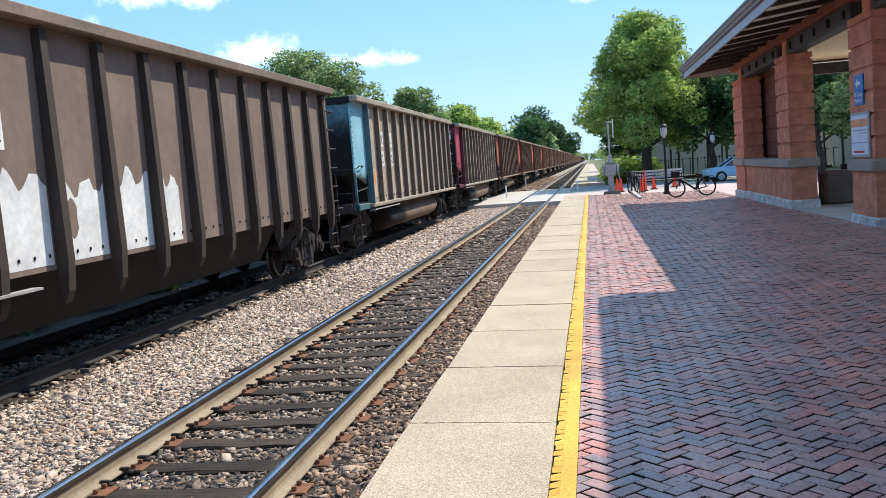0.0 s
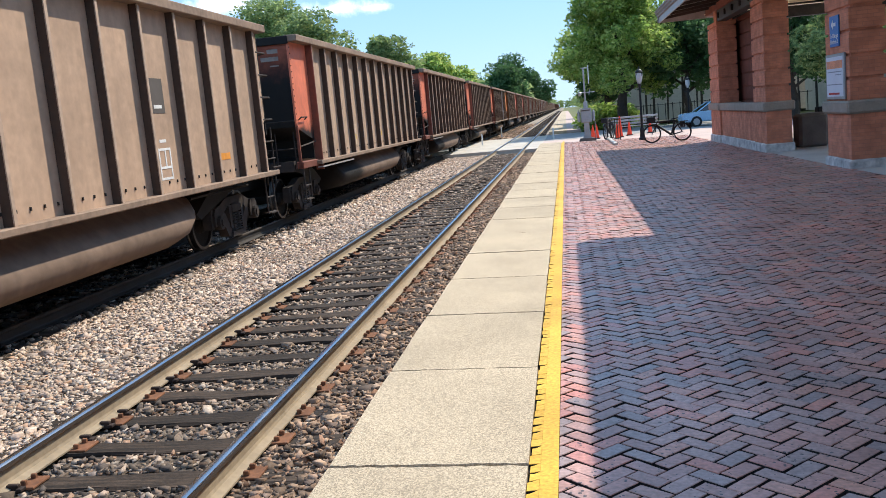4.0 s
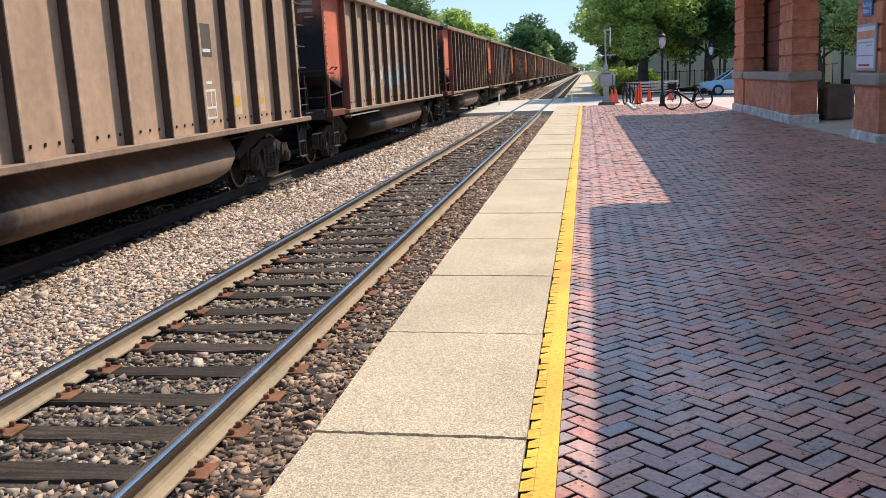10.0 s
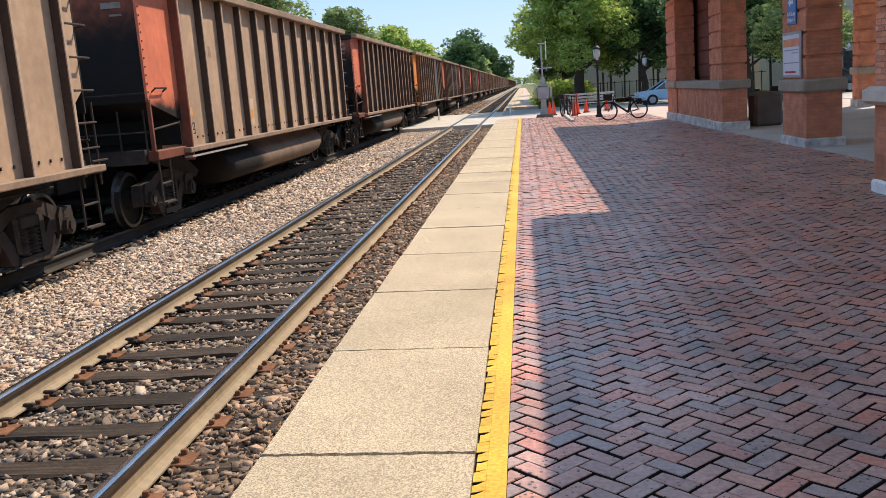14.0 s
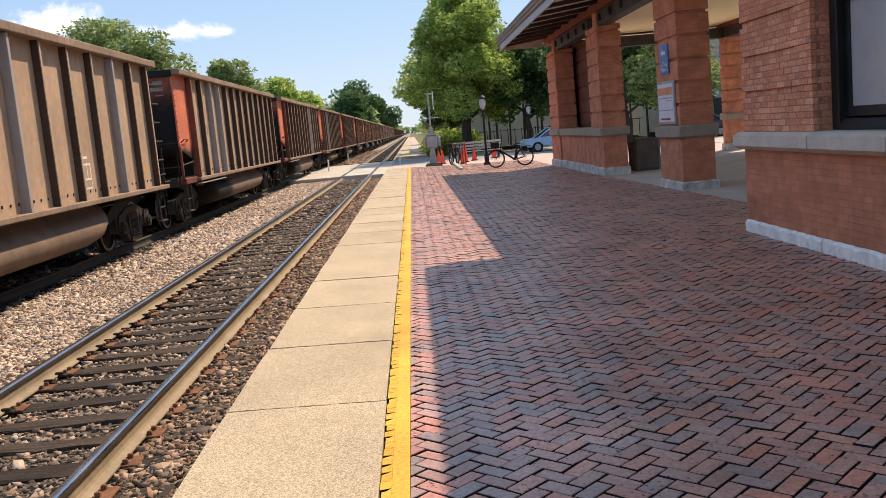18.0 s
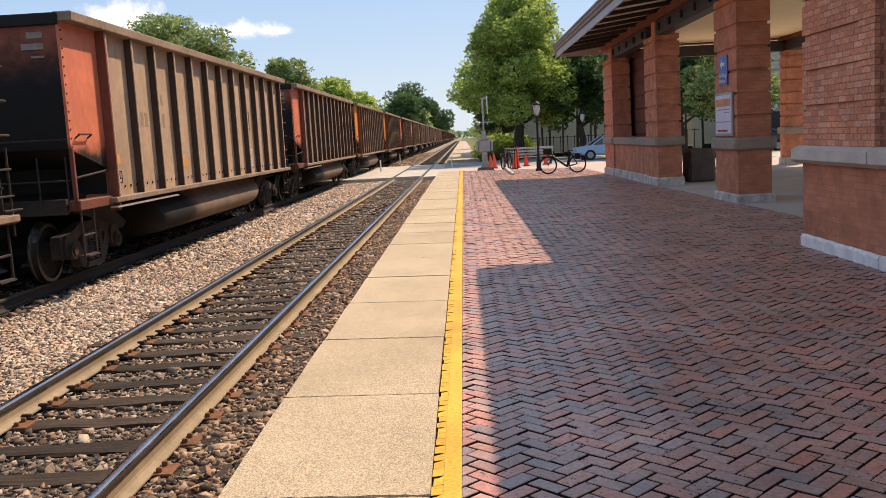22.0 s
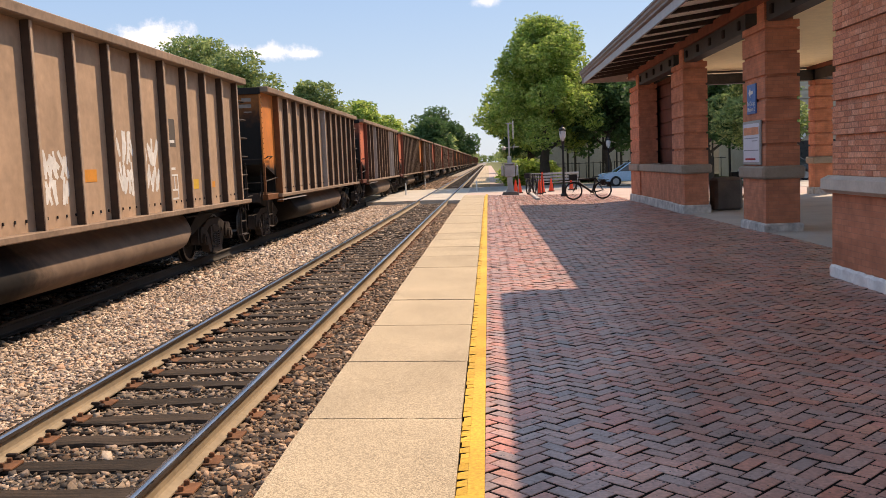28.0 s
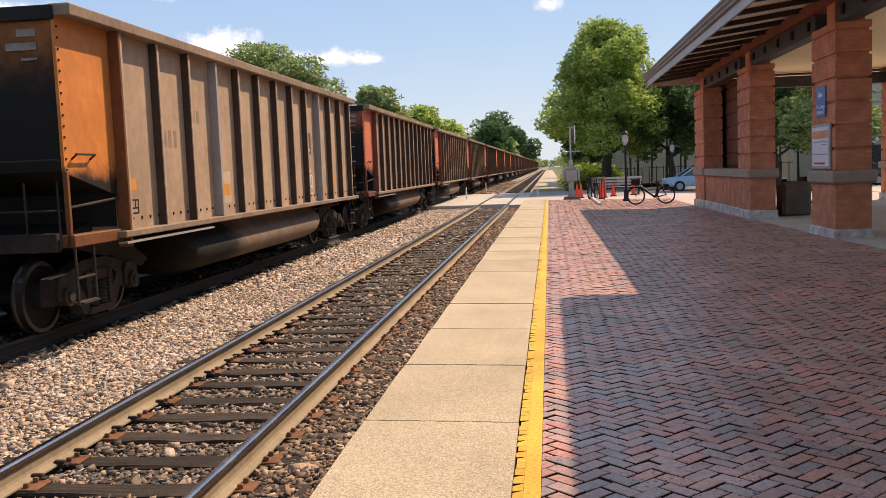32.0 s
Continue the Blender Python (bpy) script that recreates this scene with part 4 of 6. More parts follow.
# station house wall beside the platform
wall = thing("wall_house", "red-orange brick station wall with grooved bands and a stone ledge", "wall", kind="structure")
for y0, y1 in ((10.14, D_END + 0.015), (8.62, 10.13), (7.1, 8.61), (5.5, 7.09), (3.0, 5.49), (0, 2.99)):
    rough_edge = random.Random(int(y0 * 10))
    bm = B()
    n = max(4, int((y1 - y0) / 0.12))
    rings = []
    for k in range(n + 1):
        y = y0 + 0.008 + (y1 - y0 - 0.016) * k / n
        chip = rough_edge.choice((0, 0, 0, 0.012, 0.025)) if 0 < k < n else 0.02
        rings.append([bm.verts.new((x, y, z)) for x, z in ((D_X - 0.045 + chip * 0.6, -0.3), (D_X - 0.04 + chip * 0.4, 0.0), (D_X - 0.035, 0.118 - chip), (D_X - 0.012, 0.145 - chip * 0.5), (D_X + 0.3, 0.145), (D_X + 0.3, -0.3))])
    for a, b in zip(rings, rings[1:]):
        for k in range(6):
            bm.faces.new((a[k], a[(k + 1) % 6], b[(k + 1) % 6], b[k]))
    bm.faces.new(rings[0]), bm.faces.new(rings[-1][::-1])
    part("plinth_stone", bm, PLINTH_WHITE, wall, "low plinth stone with peeling white paint")
part("plinth_end", box(B(), D_X + 0.31, 5.5, 11.9, D_END + 0.012, -0.3, 0.14, 0.01), STONE, wall)
part("lower_wall", box(B(), D_X, 5.4, 0, D_END, 0.14, 1.08), BRICK, wall)
LEDGE = [(D_X - 0.12, 1.13), (D_X - 0.05, 1.08), (5.3, 1.08), (5.3, 1.305), (D_X - 0.03, 1.305), (D_X - 0.12, 1.26)]
for y0, y1 in ((10.24, D_END + 0.1), (8.58, 10.23), (5.6, 8.57), (3.2, 5.59), (0, 3.19)):
    part("ledge_stone", prism(B(), LEDGE, "y", y0 + 0.006, y1 - 0.006), LIMESTONE, wall, "pale weathered stone ledge")
WINDOW_Y0, WINDOW_Y1, COURSE = 8.69, 10.31, 0.0738
part("back", box(B(), 5.1, 5.4, 0, D_END - 0.02, 1.305, 5.0), BRICK, wall)
part("lintel", box(B(), D_X + 0.1, 5.1, WINDOW_Y0, WINDOW_Y1, 4.1, 5.0), BRICK, wall)
part("end", box(B(), D_X, 14.4, -0.35, -0.05, -0.4, 5.0), BRICK, wall)
for y0, y1 in ((WINDOW_Y1 + 0.004, D_END - 0.012), (0.0, WINDOW_Y0 - 0.004)):
    core = B()
    for k in range(50):
        z = 1.306 + COURSE * k
        deep = 0.045 if k and k % 6 == 0 else 0.004
        box(core, D_X + deep, 5.1, y0, y1, z, z + COURSE)
    part("core", core, MORTAR, wall, "", "stuff")
window = thing("window_1", "tall dark-framed sash window with a stone sill", "window", kind="structure")
part("frame", box(B(), 4.71, 4.9, WINDOW_Y1 - 0.16, WINDOW_Y1 - 0.004, 1.306, 4.1, 0.01), FRAME_DARK, window)
part("frame", box(B(), 4.71, 4.9, WINDOW_Y0 + 0.004, WINDOW_Y0 + 0.16, 1.306, 4.1, 0.01), FRAME_DARK, window)
part("frame", box(B(), 4.71, 4.9, WINDOW_Y0 + 0.16, WINDOW_Y1 - 0.16, 3.94, 4.1, 0.01), FRAME_DARK, window)
part("sill_rail", prism(B(), [(4.69, 1.306), (4.9, 1.306), (4.9, 1.44), (4.76, 1.42), (4.69, 1.34)], "y", WINDOW_Y0 + 0.16, WINDOW_Y1 - 0.16), FRAME_DARK, window)
sash_y0, sash_y1 = WINDOW_Y0 + 0.16, WINDOW_Y1 - 0.16
for z0, z1, x in ((1.44, 2.72, 4.8), (2.66, 3.94, 4.75)):
    sash = part("sash", box(B(), x, x + 0.045, sash_y0, sash_y0 + 0.1, z0, z1, 0.006), FRAME_DARK, window, "dark bronze sash")
    part("stile", box(B(), x, x + 0.045, sash_y1 - 0.1, sash_y1, z0, z1, 0.006), FRAME_DARK, sash)
    part("rail", box(B(), x, x + 0.045, sash_y0 + 0.1, sash_y1 - 0.1, z0, z0 + 0.11, 0.006), FRAME_DARK, sash)
    part("rail", box(B(), x, x + 0.045, sash_y0 + 0.1, sash_y1 - 0.1, z1 - 0.06, z1, 0.006), FRAME_DARK, sash)
    part("pane", box(B(), x + 0.02, x + 0.028, sash_y0 + 0.1, sash_y1 - 0.1, z0 + 0.11, z1 - 0.06), PALE_PANE, sash, "glass pane coloured pale for a drawn blind and sky reflection")

# facing bricks of the piers beside the window, course by course
piece_mesh = {}


def facing(length, deep, high=0.066):
    key = (round(length, 3), round(deep, 3))
    if key not in piece_mesh:
        piece_mesh[key] = mesh_of("brick", box(B(), 0, deep, 0, length, 0, high, 0.004), BRICK_ONE)
    return piece_mesh[key]


rng = random.Random(12)
bricks, joined_v = 0, B()
for y_from, y_to, groove_from, groove_to in ((WINDOW_Y1, D_END, WINDOW_Y1 + 0.24, D_END), (5.5, WINDOW_Y0, 5.5, WINDOW_Y0 - 0.26)):
    for row in range(49):
        z = 1.309 + COURSE * row
        grooved = row > 0 and row % 6 == 0
        y = y_from
        first = True
        while y < y_to - 0.03:
            ln = 0.098 if (first and row % 2) else 0.204
            ln = min(ln, y_to - y)
            sunk = grooved and y > groove_from - 0.02 and y + ln < groove_to + 0.02
            x = D_X + (0.04 if sunk else rng.uniform(-0.003, 0.003))
            if bricks < 300 and not sunk and row < 26 and y_from == WINDOW_Y1:
                b = part("brick", facing(ln, 0.06), None, wall)
                b.matrix_basis = pose(x, y, z)
                bricks += 1
            else:
                box(joined_v, x, x + 0.06, y, y + ln, z, z + 0.066)
            y += ln + 0.008
            first = False
for row in range(49):
    z = 1.309 + COURSE * row
    x = D_X + (0.064 if row % 2 else 0.1)
    while x < 4.7:
        for y in (WINDOW_Y1 - 0.003, WINDOW_Y0 - 0.05):
            box(joined_v, x, min(x + 0.2, 4.71), y, y + 0.053, z, z + 0.066)
        x += 0.208
part("bricks", joined_v, BRICK_MANY, wall, "", "stuff")

# signs on the pillar
sign = thing("direction_sign", "blue enamel direction sign with a white arrow on a brick pillar", "sign", (WALL_X - 0.012, 0, -0.05))
part("board", box(B(), -0.02, 0.012, 19.98, 20.6, 2.5, 3.13, 0.006), BLUE_SIGN, sign)
bm = B()
prism(bm, [(20.46, 2.95), (20.34, 3.05), (20.34, 2.985), (20.16, 2.985), (20.16, 2.915), (20.34, 2.915), (20.34, 2.85)], "x", -0.028, -0.02)
part("arrow", bm, WHITE, sign, "white arrow")
for words, z in (("To Chicago", 2.68), ("Platform 2", 2.56)):
    curve = bpy.data.curves.new("lettering", "FONT")
    curve.body, curve.size, curve.extrude, curve.align_x = words, 0.125, 0.002, "CENTER"
    text = new("lettering", curve)
    text.parent = sign
    text.matrix_basis = pose(-0.0225, 20.29, z) @ pose(0, 0, 0, 90, 0, -90)
    text.data.materials.append(WHITE)
notice = thing("notice_board", "framed pale notice with an orange heading on a brick pillar", "notice board", (WALL_X - 0.012, 0, 0))
part("frame", box(B(), -0.03, 0.012, 19.62, 20.92, 1.36, 2.3, 0.01), GREY_METAL, notice)
part("sheet", box(B(), -0.036, -0.03, 19.7, 20.84, 1.42, 2.24), PAPER, notice)
part("heading", box(B(), -0.04, -0.036, 19.72, 20.82, 2.0, 2.16), ORANGE_INK, notice, "orange heading band")
for k, (z, a, b) in enumerate(((1.92, 19.78, 20.76), (1.66, 19.74, 20.8), (1.86, 19.8, 20.2))):
    part("rule", box(B(), -0.039, -0.036, a, b, z, z + 0.02), GREY_INK, notice)
part("rule", box(B(), -0.039, -0.036, 19.95, 20.7, 1.46, 1.5), RED_INK, notice)

# ---- the coal train ----
PITCH, START_Y = 17.8, 22.3
SPEED, GAIN = 13.906, 0.095
CAR_L = 15.75


def run(t):
    """How far the train has come after t seconds."""
    s = min(t, 27.0)
    surge = float(np.interp(t, SURGE_T, SURGE))
    return SPEED * s + GAIN * s * s / 2 + (t - s) * (SPEED + GAIN * 27.0) + surge


# the slack of the couplings lets the cars surge a little to and fro
SURGE_T = (0, 1, 2, 3, 6, 7, 8, 9, 10, 11, 12, 13, 16, 17, 18, 19, 20, 21, 22, 23, 24, 26.5, 27, 28, 29, 30, 31, 32)
SURGE = (0.18, -0.21, 0.27, 0.05, -0.20, 0.05, 0.05, 0.00, 0.14, 0.03, 0.03, -0.31, 0.27, 0.33, 0.14, -0.05, -0.35, 0.23, 0.29, 0.30, 0.15, 0.08, -0.11, -0.31, -0.14, -0.05, 0.04, -0.08)


BODY = {k: material("dusty " + k + " car side", c, 0.8, 0.05, dark=0.75, light=1.15, fine=9, coarse=0.9, bump=0.12, bump_depth=0.01, streak=0.1)
        for k, c in (("tan", (0.465, 0.315, 0.215)), ("brown", (0.215, 0.157, 0.123)), ("grey-tan", (0.45, 0.352, 0.255)))}
# rib webs are near-black because their shade is put into the colour
SHADED_RIBS = {k: material("dusty " + k + " rib", c, 0.8, 0.0, dark=0.75, light=1.25, fine=12, coarse=1.5, bump=0.15)
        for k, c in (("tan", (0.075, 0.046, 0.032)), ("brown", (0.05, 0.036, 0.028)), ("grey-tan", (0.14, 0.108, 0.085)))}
CHORD = {k: material("grimy " + k + " chord", c, 0.8, 0.0, dark=0.6, light=1.25, fine=10, coarse=1.2, bump=0.15)
         for k, c in (("tan", (0.27, 0.185, 0.13)), ("brown", (0.2, 0.145, 0.11)), ("grey-tan", (0.34, 0.28, 0.22)))}
# flange edges keep the light body tone, as if catching the sun
FLANGE = {k: material("worn " + k + " rib flange, sunlit tone", c, 0.75, 0.0, dark=0.75, light=1.2, fine=12, coarse=1.5, bump=0.15)
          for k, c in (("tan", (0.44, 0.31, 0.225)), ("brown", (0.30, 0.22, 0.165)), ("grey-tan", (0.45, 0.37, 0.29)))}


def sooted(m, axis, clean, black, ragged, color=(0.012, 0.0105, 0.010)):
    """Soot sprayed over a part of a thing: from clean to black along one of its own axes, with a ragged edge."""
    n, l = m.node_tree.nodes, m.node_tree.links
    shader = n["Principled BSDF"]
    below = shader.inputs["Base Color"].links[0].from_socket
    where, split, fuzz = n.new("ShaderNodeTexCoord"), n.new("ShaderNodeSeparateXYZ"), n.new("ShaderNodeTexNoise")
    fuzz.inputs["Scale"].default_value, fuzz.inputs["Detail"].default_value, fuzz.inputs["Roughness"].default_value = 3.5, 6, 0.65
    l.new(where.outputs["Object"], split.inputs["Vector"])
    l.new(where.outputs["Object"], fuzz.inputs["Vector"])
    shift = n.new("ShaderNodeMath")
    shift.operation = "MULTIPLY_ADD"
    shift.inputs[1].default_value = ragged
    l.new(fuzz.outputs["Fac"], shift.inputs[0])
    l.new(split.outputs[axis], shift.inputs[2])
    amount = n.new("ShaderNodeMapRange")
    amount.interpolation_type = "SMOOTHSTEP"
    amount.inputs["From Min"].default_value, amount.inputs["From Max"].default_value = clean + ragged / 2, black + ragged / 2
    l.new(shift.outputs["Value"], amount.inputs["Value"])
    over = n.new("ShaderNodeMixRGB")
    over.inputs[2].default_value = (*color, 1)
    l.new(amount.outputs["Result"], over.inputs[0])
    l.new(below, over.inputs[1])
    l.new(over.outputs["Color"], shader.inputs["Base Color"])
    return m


END_PAINT = {"sky blue": (0.30, 0.55, 0.62), "crimson": (0.42, 0.07, 0.10), "dull red": (0.40, 0.13, 0.085), "red-orange": (0.72, 0.20, 0.11), "orange": (0.70, 0.23, 0.055)}
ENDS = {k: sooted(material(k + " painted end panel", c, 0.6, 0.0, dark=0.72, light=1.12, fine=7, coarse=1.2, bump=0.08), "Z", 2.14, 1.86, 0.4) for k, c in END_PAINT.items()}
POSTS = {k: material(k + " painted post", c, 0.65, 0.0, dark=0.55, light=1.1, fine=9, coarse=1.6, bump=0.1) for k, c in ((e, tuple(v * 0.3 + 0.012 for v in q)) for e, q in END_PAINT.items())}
# end walls face away from the sun: paint dimmed for shade, sooty downward
GRIMY_SHADED = {k: sooted(material("grimy " + k + " end wall in shade-dimmed paint", tuple(v * 0.42 for v in c), 0.7, 0.0, dark=0.5, light=1.3, fine=7, coarse=1.0, bump=0.1), "Z", 3.75, 2.95, 0.7) for k, c in END_PAINT.items()}
BELLY = sooted(material("grimy brown tub", (0.185, 0.128, 0.094), 0.72, 0.0, spec=0.15, dark=0.7, light=1.2, fine=7, coarse=0.6, bump=0.08, streak=0.15), "Y", 6.6, 5.5, 1.0)
SOOT = material("sooty black steel", (0.016, 0.014, 0.013), 0.8, 0.1, dark=0.6, light=1.6, fine=8, coarse=1.5, bump=0.15)
TRUCK = material("dirty cast steel", (0.040, 0.031, 0.027), 0.8, 0.2, dark=0.5, light=1.7, fine=9, coarse=2.5, bump=0.2)
COIL = material("worn spring steel", (0.075, 0.062, 0.055), 0.6, 0.3, dark=0.6, light=1.4, fine=9, bump=0.1)
TREAD = material("bright wheel tread", (0.09, 0.085, 0.08), 0.35, 0.8, bump=0.02)
MARK_PALE = material("pale weathered overspray", (0.56, 0.41, 0.285), 0.8, dark=0.8, light=1.1, fine=8, bump=0)
MARK_WHITE = material("chalky white marking", (0.78, 0.76, 0.73), 0.8, dark=0.7, light=1.1, fine=12, bump=0)
MARK_ORANGE = material("orange reflector patch", (0.75, 0.30, 0.05), 0.6, dark=0.75, light=1.1, fine=12, bump=0)
MARK_DARK = material("black lettering", (0.02, 0.02, 0.02), 0.8, bump=0)
MARK_CHALK = material("thin faded white spray", (0.62, 0.55, 0.48), 0.8, dark=0.7, light=1.1, fine=14, bump=0)
MARK_BLUE = material("pale blue paint marking", (0.27, 0.56, 0.68), 0.8, dark=0.6, fine=9, bump=0)
cache = {}


def shared(key, build, mat):
    if key not in cache:
        cache[key] = mesh_of(key[0], build(), mat)
    return cache[key]


def side_box():
    bm = B()
    prism(bm, [(1.3, 1.2), (CAR_L - 0.55, 1.2), (CAR_L - 0.55, 1.85), (CAR_L - 0.05, 2.2), (CAR_L - 0.05, 3.86), (1.3, 3.86)], "x", -1.5, 1.5)
    return bm


def belly():
    """The rounded tub that hangs between the trucks."""
    bm = B()
    ys = [3.6, 3.62, 3.74, 3.95, 4.3, 11.45, 11.8, 12.01, 12.13, 12.15]
    grow = [0.35, 0.66, 0.83, 0.94, 1.0, 1.0, 0.94, 0.83, 0.66, 0.35]
    shape = [(1.12, 1.2), (1.18, 1.04), (1.34, 0.9), (1.46, 0.76), (1.5, 0.63), (1.43, 0.48), (1.2, 0.36), (0.8, 0.30)]
    shape = shape + [(-x, z) for x, z in shape[::-1]]
    rings = []
    for y, g in zip(ys, grow):
        rings.append([bm.verts.new((x * (0.8 + 0.2 * g), y, 1.2 - (1.2 - z) * g)) for x, z in shape])
    for a, b in zip(rings, rings[1:]):
        for k in range(len(shape) - 1):
            bm.faces.new((a[k], a[k + 1], b[k + 1], b[k]))
    bm.faces.new(rings[0]), bm.faces.new(rings[-1][::-1])
    for f in bm.faces:
        f.smooth = True
    return bm


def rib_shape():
    """A thin deep plate coloured dark for shade, with a narrow flange in a lit tone on its outer edge."""
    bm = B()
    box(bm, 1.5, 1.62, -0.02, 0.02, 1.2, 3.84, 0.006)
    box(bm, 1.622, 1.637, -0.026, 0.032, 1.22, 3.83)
    # slot 0: web in shade colour; slot 1: outer edge in lit colour
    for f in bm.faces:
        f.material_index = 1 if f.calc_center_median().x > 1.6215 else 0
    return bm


def deep_rib():
    bm = B()
    prism(bm, [(1.5, 0.95), (1.56, 0.82), (1.62, 0.95), (1.65, 1.3), (1.6, 3.8), (1.5, 3.8)], "y", -0.065, 0.065)
    return bm


def end_panel():
    """The painted first bay, cut off on a slant below."""
    bm = B()
    prism(bm, [(0.0, 3.85), (1.31, 3.85), (1.31, 1.68), (0.0, 2.0)], "x", 1.46, 1.5)
    return bm


def end_wall():
    bm = B()
    prism(bm, [(0.02, 3.8), (1.3, 3.8), (1.35, 1.3), (1.27, 1.28), (1.25, 1.72), (0.06, 2.02)], "x", -1.45, 1.455)
    return bm


def rivets():
    bm = B()
    for k in range(14):
        z = 2.02 + 0.13 * k
        box(bm, 1.5, 1.512, 0.03, 0.055, z, z + 0.025)
    return bm


def lower_rivets():
    bm = B()
    y = 1.4
    while y < CAR_L - 0.2:
        box(bm, 1.5, 1.515, y, y + 0.025, 1.34, 1.38)
        y += 0.27
    return bm


def frame_end(sign):
    """End platform: sill, handrails and the hanging step, at the near (0) or far (1) end."""
    bm = B()
    y0 = 0.0 if sign == 0 else CAR_L
    d = 1 if sign == 0 else -1
    if sign == 0:
        rod(bm, (1.5, 0.04, 1.58), (1.52, 1.28, 1.66), 0.017, 6)
    for z in (1.55, 2.15):
        rod(bm, (1.46, y0 - d * 0.05, z), (-1.46, y0 - d * 0.05, z), 0.015, 6)
    for x in (1.0, 1.42):
        rod(bm, (x, y0 - d * 0.06, 1.1), (x, y0 - d * 0.06, 1.9), 0.014, 6)
    box(bm, -1.5, 1.36, y0 - 0.06, y0 + 0.06, 1.05, 1.28, 0.01)
    for ya in (0.06, 0.5):
        rod(bm, (1.52, y0 + d * ya, 1.2), (1.52, y0 + d * ya, 0.4), 0.018, 6)
    for z in (0.42, 0.72):
        rod(bm, (1.52, y0 + d * 0.06, z), (1.52, y0 + d * 0.5, z), 0.018, 6)
    box(bm, 1.44, 1.58, min(y0 + d * 0.08, y0 + d * 0.48), max(y0 + d * 0.08, y0 + d * 0.48), 0.405, 0.425)
    return bm


def end_post():
    """The painted corner post and the sill below it."""
    bm = box(B(), 1.46, 1.52, 0.0, 0.06, 1.1, 2.02, 0.008)
    box(bm, 1.38, 1.56, 0.0, 1.26, 1.1, 1.25, 0.012)
    return bm


def grab_iron():
    bm = rod(B(), (1.57, 0.16, 2.22), (1.57, 0.62, 2.22), 0.014, 6)
    for y in (0.17, 0.61):
        rod(bm, (1.5, y, 2.16), (1.575, y, 2.22), 0.014, 6)
    return bm


def ladder():
    """One rung standing off the side of the last bay."""
    bm = B()
    rod(bm, (1.62, CAR_L - 0.52, 0), (1.62, CAR_L + 0.03, 0), 0.015, 6)
    for y in (CAR_L - 0.5, CAR_L + 0.01):
        rod(bm, (1.48, y, -0.02), (1.63, y, 0), 0.017, 6)
    return bm


def lower_ladder():
    """The two-sided ladder that hangs below the cut-off corner of the last bay."""
    bm = B()
    for y in (CAR_L - 0.5, CAR_L - 0.02):
        rod(bm, (1.58, y, 0.95), (1.58, y, 2.05), 0.017, 6)
    for z in (1.12, 1.45, 1.78):
        rod(bm, (1.6, CAR_L - 0.52, z), (1.6, CAR_L + 0.02, z), 0.015, 6)
    rod(bm, (1.68, CAR_L - 0.4, 1.28), (1.68, CAR_L + 0.04, 1.28), 0.015, 6)
    return bm


def bolster_gear():
    bm = B()
    box(bm, -0.25, 0.25, -0.75, CAR_L + 0.75, 0.72, 1.05, 0.02)
    box(bm, -0.18, 0.18, -1.05, -0.7, 0.72, 0.98, 0.05)
    box(bm, -0.18, 0.18, CAR_L + 0.7, CAR_L + 1.05, 0.72, 0.98, 0.05)
    prism(bm, [(0.25, 1.15), (1.3, 1.35), (2.4, 0.95), (2.9, 0.7), (2.7, 0.6), (1.2, 0.95)], "x", -1.1, 1.1)
    prism(bm, [(CAR_L - 0.25, 1.15), (CAR_L - 1.3, 1.35), (CAR_L - 2.4, 0.95), (CAR_L - 2.9, 0.7), (CAR_L - 2.7, 0.6), (CAR_L - 1.2, 0.95)], "x", -1.1, 1.1)
    rod(bm, (1.2, CAR_L - 3.3, 1.0), (1.2, CAR_L - 0.6, 1.0), 0.02, 6)
    return bm


def sideframe(side=1):
    """Cast side frame: bowed top chord, two columns, a sagging tension member, open windows between them."""
    bm = B()
    x0, x1 = sorted((side * 0.94, side * 1.1))
    prism(bm, [(-1.16, 0.52), (-1.13, 0.70), (-0.72, 0.74), (-0.38, 0.86), (0.38, 0.86), (0.72, 0.74), (1.13, 0.70), (1.16, 0.52), (0.68, 0.54), (0.34, 0.70), (-0.34, 0.70), (-0.68, 0.54)], "x", x0, x1)
    for d in (-1, 1):
        prism(bm, [(d * 0.24, 0.26), (d * 0.24, 0.70), (d * 0.36, 0.70), (d * 0.34, 0.30)], "x", x0 - 0.02, x1 + 0.03)
        prism(bm, [(d * 0.70, 0.56), (d * 0.52, 0.60), (d * 0.28, 0.28), (d * 0.30, 0.13), (d * 0.44, 0.16)], "x", x0, x1 + 0.01)
        prism(bm, [(d * 1.16, 0.54), (d * 1.15, 0.36), (d * 1.05, 0.36), (d * 1.04, 0.54)], "x", x0, x1)
        prism(bm, [(d * 0.74, 0.54), (d * 0.73, 0.36), (d * 0.63, 0.42), (d * 0.62, 0.54)], "x", x0, x1)
    prism(bm, [(-0.34, 0.13), (-0.30, 0.22), (0.30, 0.22), (0.34, 0.13)], "x", x0 - 0.03, x1 + 0.05)
    return bm


def bolster():
    """The beam across the truck, its ends showing above the springs."""
    bm = B()
    box(bm, -1.14, 1.14, -0.22, 0.22, 0.56, 0.72, 0.02)
    box(bm, -0.9, 0.9, -0.26, 0.26, 0.34, 0.74, 0.04)
    for y in (-0.42, 0.42):
        box(bm, -0.72, 0.72, y - 0.05, y + 0.05, 0.32, 0.46, 0.01)
    return bm


